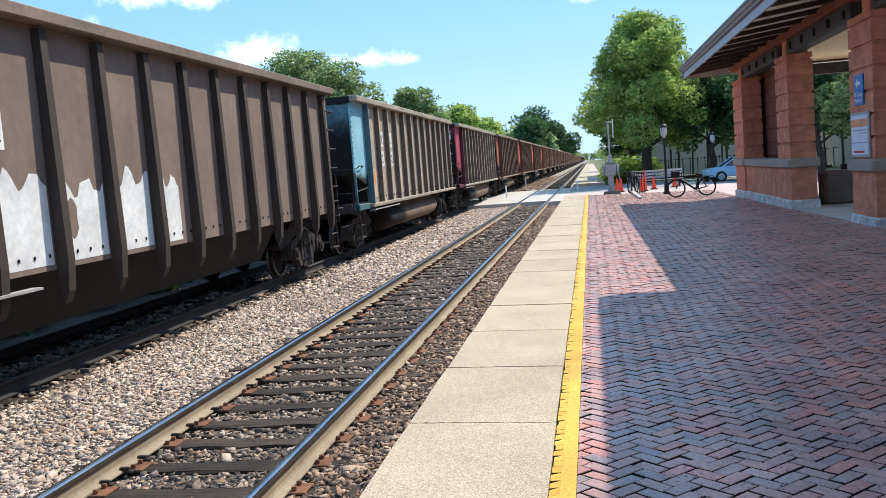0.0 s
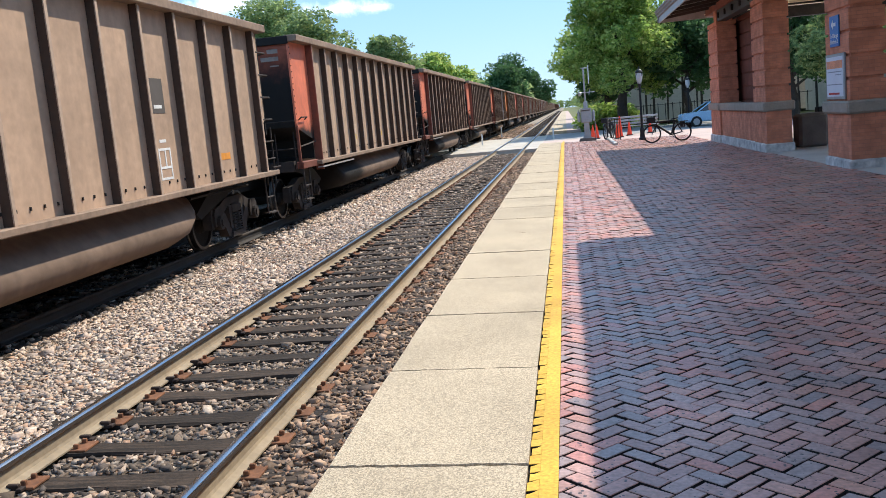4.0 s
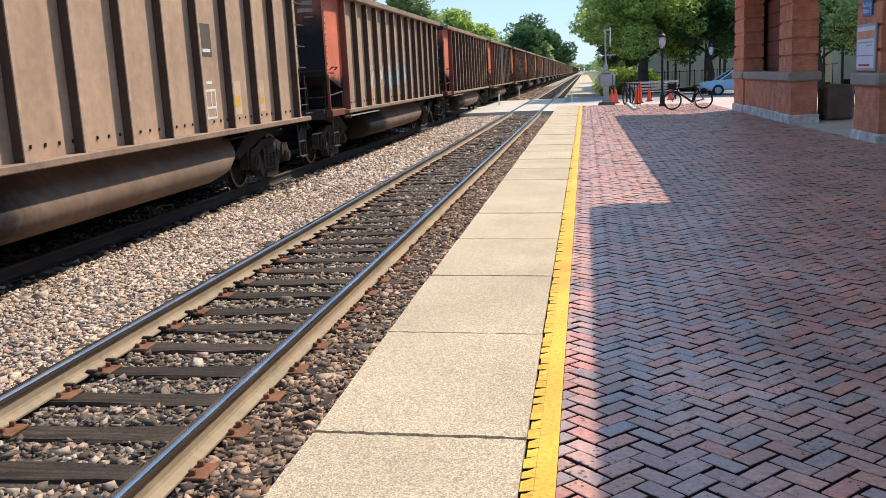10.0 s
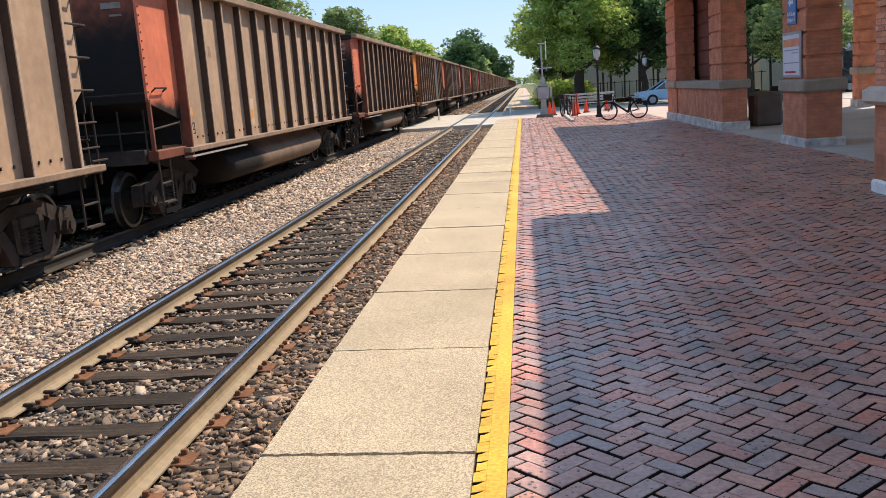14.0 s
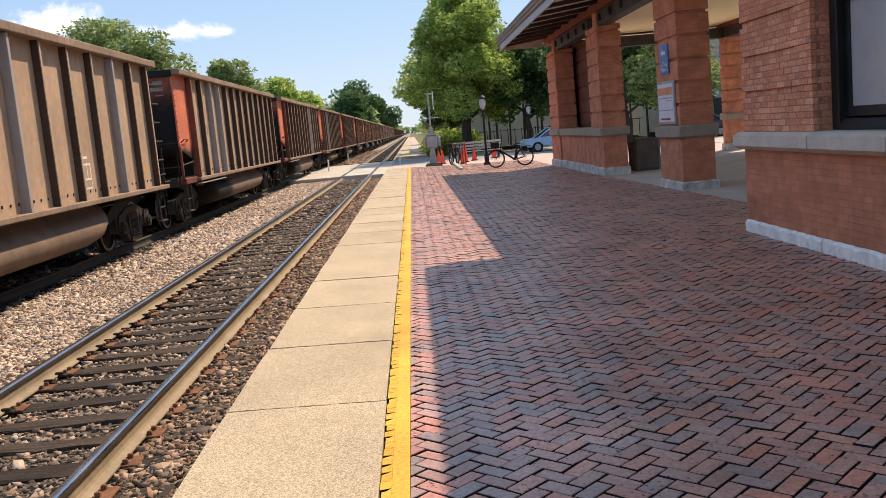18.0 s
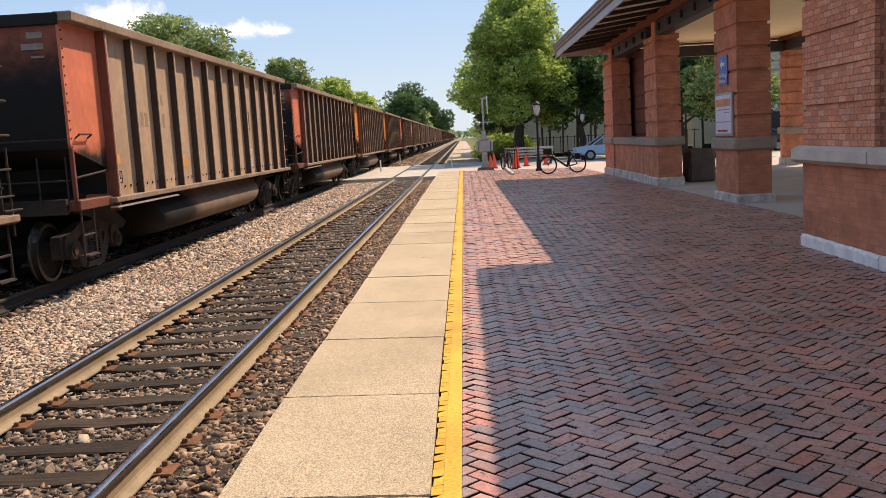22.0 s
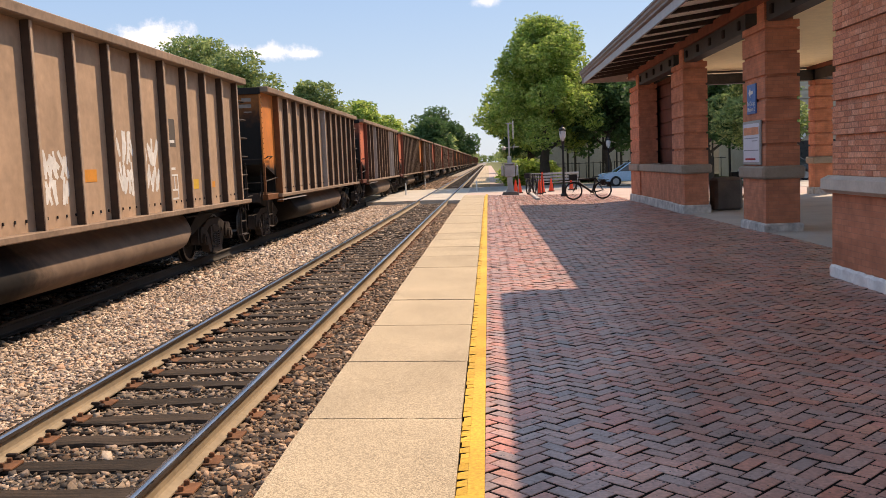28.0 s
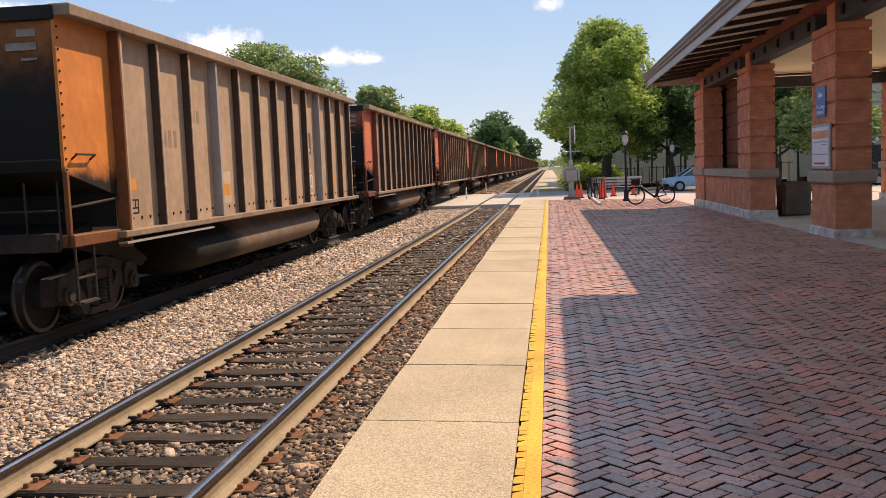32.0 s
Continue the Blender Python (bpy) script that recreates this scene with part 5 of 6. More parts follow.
def spring():
    outline = [(0.02, 0.215)]
    for k in range(7):
        outline += [(0.075, 0.228 + 0.047 * k), (0.112, 0.245 + 0.047 * k), (0.075, 0.262 + 0.047 * k)]
    return lathe(B(), outline + [(0.02, 0.56)], 12, (1.06, 0.0, 0.0))


def wheelset():
    bm = B()
    for s in (-1, 1):
        prof = [(0.05, 0.68), (0.16, 0.66), (0.40, 0.69), (0.455, 0.685), (0.485, 0.69), (0.478, 0.715), (0.457, 0.73), (0.452, 0.815), (0.40, 0.82), (0.385, 0.775), (0.17, 0.745), (0.14, 0.83), (0.085, 0.85), (0.085, 1.04), (0.01, 1.04)]
        n = 24
        rings = [[bm.verts.new((s * x, r * math.cos(2 * math.pi * k / n), r * math.sin(2 * math.pi * k / n))) for k in range(n)] for r, x in prof]
        for i, (a, b) in enumerate(zip(rings, rings[1:])):
            for k in range(n):
                f = bm.faces.new((a[k], a[(k + 1) % n], b[(k + 1) % n], b[k]))
                f.material_index = 1 if 4 <= i <= 7 else 0
        bm.faces.new(rings[-1])
        for k in range(3):
            a = 2 * math.pi * k / 3
            box(bm, *sorted((s * 1.03, s * 1.06)), 0.05 * math.cos(a) - 0.015, 0.05 * math.cos(a) + 0.015, 0.05 * math.sin(a) - 0.015, 0.05 * math.sin(a) + 0.015)
    rod(bm, (-0.7, 0, 0), (0.7, 0, 0), 0.08, 10)
    return bm


def adapter():
    bm = B()
    prism(bm, [(-0.19, 0.40), (-0.19, 0.62), (-0.12, 0.71), (0.12, 0.71), (0.19, 0.62), (0.19, 0.40)], "x", 0.93, 1.14)
    rod(bm, (1.05, 0, 0.457), (1.2, 0, 0.457), 0.125, 14)
    rod(bm, (1.2, 0, 0.457), (1.225, 0, 0.457), 0.07, 10)
    return bm


def words(parent, text, x, y, z, size, mat):
    curve = bpy.data.curves.new("lettering", "FONT")
    curve.body, curve.size, curve.extrude, curve.align_x = text, size, 0.001, "CENTER"
    curve.materials.append(mat)
    ob = new("lettering", curve)
    ob.parent = parent
    ob.matrix_basis = pose(x, y, z) @ pose(0, 0, 0, 90, 0, 90)
    return ob


def decal(parent, name, mat, y0, y1, z0, z1, out=0.004, label=""):
    ob = part(name, box(B(), 1.5, 1.5 + out, y0, y1, z0, z1), mat, parent, label)
    return ob


def scrawl(parent, y, z, w, h, mat, seed, name="graffiti", label="white sprayed graffiti", thick=0.033, letters=3):
    """A row of quick looping sprayed strokes on the flat of a panel, unreadable."""
    rng = random.Random(seed)
    bm = B()
    wide = w / letters
    for s in range(letters):
        y0 = y + s * wide
        knots = [(y0 + rng.uniform(0, wide * 1.15), z + h * q) for q in (1.0, rng.uniform(0.0, 0.2), rng.uniform(0.5, 0.9), rng.uniform(0.25, 0.5), rng.uniform(0.7, 1.0), 0.0)]
        line = []
        for k in range(len(knots) - 1):
            p = [knots[max(0, k - 1)], knots[k], knots[k + 1], knots[min(len(knots) - 1, k + 2)]]
            for i in range(6):
                t = i / 6
                c = [-0.5 * t + t * t - 0.5 * t ** 3, 1 - 2.5 * t * t + 1.5 * t ** 3, 0.5 * t + 2 * t * t - 1.5 * t ** 3, -0.5 * t * t + 0.5 * t ** 3]
                line.append((sum(a * b[0] for a, b in zip(c, p)), sum(a * b[1] for a, b in zip(c, p))))
        for n, (p, q) in enumerate(zip(line, line[1:])):
            ln = math.hypot(q[0] - p[0], q[1] - p[1])
            if ln < 0.003:
                continue
            r = thick * rng.uniform(0.7, 1.2)
            ey, ez = (q[0] - p[0]) / ln * r * 0.5, (q[1] - p[1]) / ln * r * 0.5
            ny, nz = -ez * 2, ey * 2
            x = 1.502 + 0.0004 * s + 0.00002 * n
            bm.faces.new([bm.verts.new((x, a, b)) for a, b in ((p[0] - ny - ey, p[1] - nz - ez), (q[0] - ny + ey, q[1] - nz + ez), (q[0] + ny + ey, q[1] + nz + ez), (p[0] + ny - ey, p[1] + nz - ez))])
    return part(name, bm, mat, parent, label)


def cloud_patch(parent, y, z, w, h, mat, seed, hole):
    """A filled sprayed patch with a ragged upper edge."""
    rng = random.Random(seed)
    bm = B()
    top = [(y + w * k / 14, z + h * (0.88 + 0.1 * math.sin(seed * 2.1 + k * 0.9) + rng.uniform(-0.05, 0.05))) for k in range(15)]
    prism(bm, [(y, z)] + [(y + w, z)] + top[::-1], "x", 1.5, 1.504)
    tag = part("graffiti", bm, mat, parent, "thick white sprayed graffiti")
    if not hole:
        return tag
    bm = B()
    cy, cz = y + w * rng.uniform(0.25, 0.35), z + h * rng.uniform(0.42, 0.55)
    tall, wide = h * rng.uniform(0.18, 0.26), w * rng.uniform(0.07, 0.13)
    prism(bm, [(cy + wide * math.cos(k * 0.524) * (1 + 0.3 * math.sin(k * 1.3)), cz + tall * math.sin(k * 0.524)) for k in range(12)], "x", 1.504, 1.507)
    part("letter_gap", bm, BODY["brown"], tag, "bare brown gap inside a letter")
    return tag


RIB_Y = [1.38 + 1.15 * k for k in range(13)]


def coal_car(index, tone, end, near):
    style = "deep" if index == 0 else "tub"
    label = ("brown ribbed coal gondola with white graffiti on the rails" if index == 0 else
             f"dusty {tone} ribbed coal gondola with a {end} end panel")
    car = thing("coal_car", label, "railway car", (TRACKS["far"], START_Y + PITCH * (index - 1), RAIL_Z), "coal train")
    part("body", shared(("body", tone), side_box, BODY[tone]), None, car)
    part("top_chord", shared(("top_chord", tone), lambda: box(box(B(), 1.42, 1.7, 0, CAR_L, 3.84, 3.985, 0.015), -1.7, -1.42, 0, CAR_L, 3.84, 3.985, 0.015), CHORD[tone]), None, car)
    if style == "tub":
        part("side_sill", shared(("side_sill", tone), lambda: box(box(B(), 1.45, 1.68, 1.1, CAR_L - 0.02, 1.13, 1.22, 0.012), -1.68, -1.45, 1.1, CAR_L - 0.02, 1.13, 1.22, 0.012), CHORD[tone]), None, car)
    # added black block that hides the bright ground beneath this car
    if style == "deep":
        part("underbody_blocker", shared(("underbody_blocker", 0), lambda: prism(B(), [(-1.3, 1.2), (1.3, 1.2), (0.9, 0.5), (-0.9, 0.5)], "y", 3.4, 12.4), SOOT), None, car)
    if style == "tub":
        part("belly", shared(("belly", tone), belly, BELLY), None, car, "rounded hanging tub")
    rib = shared(("rib", tone, style), rib_shape if style == "tub" else deep_rib, [SHADED_RIBS[tone], FLANGE[tone]])
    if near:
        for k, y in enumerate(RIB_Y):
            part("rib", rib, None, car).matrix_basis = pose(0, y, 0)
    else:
        part("ribs", shared(("ribs", tone), lambda: [box(bm := B(), 1.5, 1.6, y - 0.05, y + 0.05, 1.2, 3.8) for y in RIB_Y[:1]] and all_ribs(), SHADED_RIBS[tone]), None, car, "", "stuff")
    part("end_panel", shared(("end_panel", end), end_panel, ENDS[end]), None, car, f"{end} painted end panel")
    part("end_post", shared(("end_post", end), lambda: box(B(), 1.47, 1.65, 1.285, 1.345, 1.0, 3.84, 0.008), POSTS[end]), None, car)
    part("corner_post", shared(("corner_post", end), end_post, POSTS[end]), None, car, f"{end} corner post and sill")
    # the wall's colour already includes its shade
    part("end_wall", shared(("end_wall", end), end_wall, GRIMY_SHADED[end]), None, car, f"grimy {end} end wall in shade-dimmed paint")
    part("end_cap", shared(("end_cap", 0), lambda: box(B(), -1.5, 1.5, -0.03, 0.05, 3.8, 3.97, 0.01), SOOT), None, car)
    part("end_wall", shared(("end_wall", 1), lambda: box(B(), -1.5, 1.5, CAR_L - 0.05, CAR_L, 1.9, 3.93, 0.01), SOOT), None, car, "sooty black end wall in shade-dimmed paint")
    part("end_frame", shared(("end_frame", 0), lambda: frame_end(0), TRUCK), None, car, "handrails and steps")
    part("end_frame", shared(("end_frame", 1), lambda: frame_end(1), TRUCK), None, car, "handrails and steps")
    part("underframe", shared(("underframe", 0), bolster_gear, SOOT), None, car)
    if near:
        part("rivets", shared(("rivets", 0), rivets, SOOT), None, car, "", "stuff")
        part("rivets", shared(("lower_rivets", 0), lower_rivets, SOOT), None, car, "", "stuff")
        for k in range(4):
            part("ladder_rung", shared(("ladder_rung", 0), ladder, TRUCK), None, car).matrix_basis = pose(0, 0, 2.2 + 0.42 * k)
        part("ladder", shared(("ladder", 0), lower_ladder, TRUCK), None, car)
        part("grab_iron", shared(("grab_iron", 0), grab_iron, TRUCK), None, car)
    for ty in (1.35, CAR_L - 1.15):
        truck = part("truck", shared(("sideframe", 0), sideframe, TRUCK), None, car, "cast steel truck")
        truck.matrix_basis = pose(0, ty, 0)
        if near:
            part("side_frame", shared(("sideframe", 1), lambda: sideframe(-1), TRUCK), None, truck)
            part("bolster", shared(("bolster", 0), bolster, TRUCK), None, truck)
            for sy in (-0.12, 0.12):
                part("spring", shared(("spring", 0), spring, COIL), None, truck).matrix_basis = pose(0, sy, 0)
            for wy in (-0.89, 0.89):
                part("bearing_adapter", shared(("bearing_adapter", 0), adapter, TRUCK), None, truck).matrix_basis = pose(0, wy, 0)
        for wy in (-0.89, 0.89):
            wheels = part("wheelset", shared(("wheelset", 0), wheelset, [SOOT, TREAD]), None, truck, "steel wheels on an axle")
            wheels.matrix_basis = pose(0, wy, 0.457)
            if near:
                AXLES.append((index, ty + wy, wheels, wy))
    return car


def all_ribs():
    bm = B()
    for y in RIB_Y:
        box(bm, 1.5, 1.6, y - 0.05, y + 0.05, 1.2, 3.8)
    return bm


AXLES = []
END_OF = {1: "sky blue", 2: "crimson", 3: "dull red", 8: "orange", 14: "orange", 21: "orange", 22: "orange", 25: "orange", 28: "orange"}
TONE_OF = {0: "brown", 1: "grey-tan", 2: "grey-tan"}
PALE_RIBS = {7: (9,), 11: (6,), 14: (9,), 15: (6, 10), 16: (2, 3), 17: (9,), 18: (3,), 25: (6,), 26: (3, 9, 10), 28: (3, 9)}
PALE_STEEL = material("pale grey replaced steel", (0.36, 0.33, 0.315), 0.6, 0.1, dark=0.8, light=1.1, fine=10, coarse=1.5, bump=0.1)
MARK_YELLOW = material("dull yellow patch", (0.66, 0.40, 0.05), 0.7, dark=0.7, light=1.1, fine=12, bump=0)
MARK_FADED = material("faded dark lettering", (0.30, 0.205, 0.14), 0.85, dark=0.8, light=1.2, fine=12, bump=0)
MARK_END = material("dusty pale lettering", (0.30, 0.24, 0.2), 0.85, dark=0.6, light=1.2, fine=12, bump=0)
MARK_GREY = material("dark grey stencil panel", (0.10, 0.085, 0.075), 0.8, dark=0.8, light=1.15, fine=8, bump=0)


def outline(parent, name, mat, y0, y1, z0, z1, thick, middle=True):
    """A painted box drawn in lines, with a cross bar."""
    bm = B()
    for a, b, c, d in ((y0, y1, z0, z0 + thick), (y0, y1, z1 - thick, z1), (y0, y0 + thick, z0 + thick, z1 - thick), (y1 - thick, y1, z0 + thick, z1 - thick)):
        box(bm, 1.5, 1.505, a, b, c, d)
    if middle:
        ym, zm = (y0 + y1) / 2, z0 + (z1 - z0) * 0.35
        box(bm, 1.5, 1.505, y0 + thick, y1 - thick, zm, zm + thick)
        box(bm, 1.5, 1.505, ym, ym + thick, zm + thick, z1 - thick)
    return part(name, bm, mat, parent, "painted box outline", "stuff")


def stencil(parent, bay, seed):
    """A white service stencil with a grey consolidated panel above it, its writing too small to read."""
    pick = random.Random(seed)
    y = RIB_Y[bay] + 0.32
    outline(parent, "data_stencil", MARK_WHITE, y, y + 0.4, 1.4, 1.86, 0.035)
    decal(parent, "stencil_text", MARK_WHITE, y + 0.08, y + 0.3, 1.94, 1.985, 0.004)
    if pick.random() < 0.75:
        panel = decal(parent, "data_panel", MARK_GREY, y - 0.02, y + 0.4, 2.36, 2.86, 0.004, "dark grey stencil panel")
        part("panel_text", box(B(), 1.504, 1.507, y + 0.05, y + pick.uniform(0.25, 0.34), 2.43, 2.48), MARK_WHITE, panel)


cars = []
rng = random.Random(21)
for k in range(-1, 54):
    near = k <= 31
    end = END_OF.get(k, "red-orange" if near else rng.choice(["red-orange", "red-orange", "dull red", "orange"]))
    car = coal_car(k, TONE_OF.get(k, "tan"), end, near)
    cars.append((k, car))
    if not near:
        continue
    if k != 0:
        stencil(car, rng.choice((8, 8, 8, 7)), k)
        y = RIB_Y[0] + 0.2
        if k > 1 and k != 24:
            decal(car, "reflector", MARK_ORANGE, y, y + rng.uniform(0.26, 0.36), 1.74, 1.74 + rng.uniform(0.14, 0.24), 0.005, "faded orange patch")
            outline(car, "test_mark", MARK_DARK, y + 0.08, y + 0.3, 1.42, 1.62, 0.02)
        for p in rng.sample((10, 11, 12) if k in (1, 9, 24) else (2, 3, 4, 5, 6, 7, 10, 11, 12), 2):
            y = RIB_Y[p - 1] + 0.24
            w = rng.uniform(0.34, 0.55)
            if rng.random() < 0.35:
                decal(car, "overspray", MARK_PALE, y - 0.04, y + w + 0.06, 1.42, 1.98, 0.003, "pale weathered patch")
            decal(car, "reflector", rng.choice((MARK_ORANGE, MARK_YELLOW)), y, y + w, 1.56, 1.56 + rng.uniform(0.1, 0.2), 0.005, "faded orange patch")
    if k > 3:
        fade = random.Random(100 + k)
        for bay in (1, 2):
            for row, (z, tall) in enumerate(((2.78, 0.2), (2.36, 0.26))):
                if fade.random() < 0.62 and k not in (5, 9):
                    y = RIB_Y[bay] + 0.3
                    for i in range(2 + row * (bay == 1)):
                        decal(car, "faded_lettering", MARK_FADED, y + 0.2 * i, y + 0.2 * i + fade.uniform(0.1, 0.15), z, z + tall, 0.003)
        for row, wide in ((3.62, 0.24), (3.46, fade.uniform(0.3, 0.42)), (3.34, 0.2)):
            part("end_lettering", box(B(), 1.25 - wide, 1.25, 0.012, 0.02, row, row + (0.09 if row > 3.4 else 0.03)), MARK_END, car)
    part("step_edge", shared(("step_edge", 0), lambda: box(B(), 1.56, 1.69, 1.1, 4.2, 1.05, 1.075), PALE_STEEL), None, car, "pale worn edge below the sill")
    for p in PALE_RIBS.get(k, ()):
        ob = part("pale_rib", shared(("pale_rib", 0), lambda: box(B(), 1.5, 1.645, -0.04, 0.045, 1.22, 3.83, 0.006), PALE_STEEL), None, car, "pale replaced rib")
        ob.matrix_basis = pose(0, RIB_Y[p], 0)


def plates(car, rows):
    """White number plates with black letters: (bay, height, text)."""
    for bay, z, text in rows:
        y = RIB_Y[bay] + 0.3
        decal(car, "number_plate", MARK_WHITE, y - 0.02, y + 0.56, z, z + 0.42, 0.004, "white lettered plate")
        words(car, text, 1.5075, y + 0.27, z + 0.09, 0.34, MARK_DARK)


by_index = dict(cars)
for bay, tall in ((0, 0.34), (3, 0.24), (6, 0.22)):
    y = RIB_Y[bay] + 0.2
    decal(by_index[1], "overspray", MARK_PALE, y - 0.08, y + 0.72, 1.36, 2.14, 0.003, "pale weathered patch")
    decal(by_index[1], "reflector", MARK_ORANGE, y + 0.02, y + 0.56 - 0.04 * bay, 1.74, 1.74 + tall, 0.005, "bright orange patch")
outline(by_index[1], "test_mark", MARK_DARK, RIB_Y[0] + 0.28, RIB_Y[0] + 0.54, 1.4, 1.62, 0.02)
plates(by_index[1], [(1, 2.75, "CR"), (2, 2.75, "IX"), (1, 2.2, "42"), (2, 2.2, "082")])
plates(by_index[2], [(1, 2.75, "CR"), (2, 2.75, "IX"), (1, 2.2, "40"), (2, 2.2, "823")])
plates(by_index[5], [(1, 2.45, "SP"), (2, 2.45, "SX")])
end_plate = part("number_plate", box(B(), 0.55, 1.3, -0.028, -0.02, 3.28, 3.66), MARK_WHITE, by_index[2], "white lettered plate")
for text, z in (("CRIX", 3.49), ("40823", 3.32)):
    curve = bpy.data.curves.new("lettering", "FONT")
    curve.body, curve.size, curve.extrude, curve.align_x = text, 0.2, 0.001, "CENTER"
    curve.materials.append(MARK_DARK)
    ob = new("lettering", curve)
    ob.parent = end_plate
    ob.matrix_basis = pose(0.92, -0.03, z, 90)
for bay, tall, seed in ((0, 1.0, 6), (1, 0.95, 1), (2, 1.05, 2), (3, 0.95, 3), (4, 1.05, 4), (5, 0.95, 5)):
    cloud_patch(by_index[0], RIB_Y[bay] + 0.07, 1.26, 0.98 if bay < 5 else 0.7, tall, MARK_WHITE, seed, bay == 3)
decal(by_index[0], "number_plate", MARK_WHITE, RIB_Y[2] + 0.1, RIB_Y[2] + 0.42, 2.5, 2.9, 0.004, "white plate with unreadable marks")
words(by_index[0], "X", 1.5075, RIB_Y[2] + 0.26, 2.58, 0.34, MARK_DARK)
for bay in (2, 3, 4, 5, 6):
    blue = bay > 3
    scrawl(by_index[9], RIB_Y[bay] + 0.25, 1.62 + 0.06 * (bay % 2), 0.62 if blue else 0.8, 0.66, MARK_BLUE if blue else MARK_CHALK, 30 + bay, label="pale blue sprayed graffiti" if blue else "faded white sprayed graffiti", thick=0.075 if blue else 0.035, letters=2 if blue else 3)
for bay, low_z in ((2, 1.42), (3, 1.5), (5, 1.4), (6, 1.52)):
    decal(by_index[9], "reflector", MARK_ORANGE, RIB_Y[bay] + 0.24, RIB_Y[bay] + 0.72, low_z, low_z + 0.16, 0.006, "bright orange patch")
for bay, s, tall in ((4, 0, 0.75), (6, 0.05, 1.05), (7, 0.05, 0.95)):
    for k in range(2):
        scrawl(by_index[24], RIB_Y[bay] + 0.22, 1.5 + s + k * tall * 0.46, 0.72, tall * 0.5, MARK_WHITE, 50 + bay + 20 * k)
decal(by_index[24], "reflector", MARK_ORANGE, RIB_Y[5] + 0.22, RIB_Y[5] + 0.72, 1.8, 1.98, 0.004, "bright orange patch")

# ---- trees ----


def branch(bm, a, b, r0, r1, sides=7):
    rod(bm, a, b, r0, sides, r1)


def crown(centres, leaves, size, seed, mat, name="crown"):
    """Leaf blades scattered through uneven clumps, thinner inside."""
    g = np.random.default_rng(seed)
    total = sum(r ** 2 for *_, r in centres)
    allp = []
    for x, y, z, r in centres:
        n = int(leaves * r * r / total)
        d = g.normal(0, 1, (n, 3))
        d /= np.linalg.norm(d, axis=1)[:, None]
        rad = r * (0.55 + 0.45 * g.random((n, 1)) ** 0.5) * (1 + 0.22 * np.sin(d[:, :1] * 7 + x) * np.cos(d[:, 1:2] * 6 + y) + 0.12 * np.sin(d[:, 2:] * 11))
        allp.append(np.array([x, y, z]) + d * rad * np.array([1, 1, 0.82]))
    p = np.concatenate(allp)
    n = len(p)
    a = g.normal(0, 1, (n, 3))
    a[:, 2] *= 0.6
    a /= np.linalg.norm(a, axis=1)[:, None]
    b = np.cross(a, g.normal(0, 1, (n, 3)))
    b /= np.linalg.norm(b, axis=1)[:, None]
    s = size * np.exp(g.normal(0, 0.3, (n, 1)))
    v = np.stack([p - a * s, p + b * s * 0.45 + a * s * 0.1, p + a * s, p - b * s * 0.45 + a * s * 0.1], 1)
    me = bpy.data.meshes.new(name)
    me.vertices.add(n * 4)
    me.vertices.foreach_set("co", v.reshape(-1))
    me.loops.add(n * 4)
    me.loops.foreach_set("vertex_index", np.arange(n * 4))
    me.polygons.add(n)
    me.polygons.foreach_set("loop_start", np.arange(0, n * 4, 4))
    me.update(calc_edges=True)
    me.materials.append(mat)
    return me


def tree(at, height, width, trunk_h, seed, mat, leaves, size, label, cone=0.0, blobs=26, group="", clump=1.0):
    rng = random.Random(seed)
    t = thing("tree", label, "tree", at, group)
    r = width * 0.028 + 0.06
    bm = B()
    top = trunk_h + (height - trunk_h) * 0.6
    last, rad = Vector((0, 0, -0.3)), r * 1.25
    for k in range(1, 6):
        p = Vector((rng.uniform(-0.1, 0.1) * k, rng.uniform(-0.1, 0.1) * k, top * k / 5))
        branch(bm, last, p, rad, rad * 0.8)
        last, rad = p, rad * 0.8
    for k in range(11):
        a = 2.4 * k
        z = trunk_h * 0.85 + (top - trunk_h * 0.85) * k / 11
        ln = width * 0.33 * (1 - 0.4 * k / 11)
        mid = Vector((math.cos(a) * ln * 0.5, math.sin(a) * ln * 0.5, z + ln * 0.35))
        branch(bm, (0, 0, z), mid, r * 0.42, r * 0.28, 6)
        branch(bm, mid, (math.cos(a + 0.2) * ln, math.sin(a + 0.2) * ln, z + ln * 0.75), r * 0.28, r * 0.1, 5)
    part("trunk", bm, BARK, t, "dark rough trunk and limbs")
    centres = []
    for k in range(blobs):
        h = (k + 0.5) / blobs
        wide = math.sin(math.pi * min(1, 0.12 + 0.88 * (h ** (0.75 if not cone else 0.6)))) ** 0.48 * (1 - cone * h * 0.55)
        a = 2.4 * k + rng.uniform(-0.4, 0.4)
        d = width * 0.5 * wide * rng.uniform(0.3, 0.95)
        centres.append((math.cos(a) * d, math.sin(a) * d, trunk_h + (height - trunk_h) * (0.06 + 0.86 * h), width * rng.uniform(0.09, 0.2) * clump))
    centres.append((0, 0, trunk_h + (height - trunk_h) * 0.45, width * 0.26))
    part("crown", crown(centres, leaves, size, seed, mat), None, t, "", "stuff")
    return t


tree((4.15, 66, -0.3), 11.9, 10.4, 2.9, 1, LEAF_BRIGHT, 64000, 0.12, "tall bright green street tree beside the platform", 0.2, 84, clump=0.68)
tree((-11.0, 300, -0.5), 15, 15, 2.0, 31, LEAF_DARK, 12000, 0.4, "dark tree far along the tracks", 0.1, 24, "far trees")
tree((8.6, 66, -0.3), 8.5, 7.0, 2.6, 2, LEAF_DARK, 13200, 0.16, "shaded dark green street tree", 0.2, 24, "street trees")
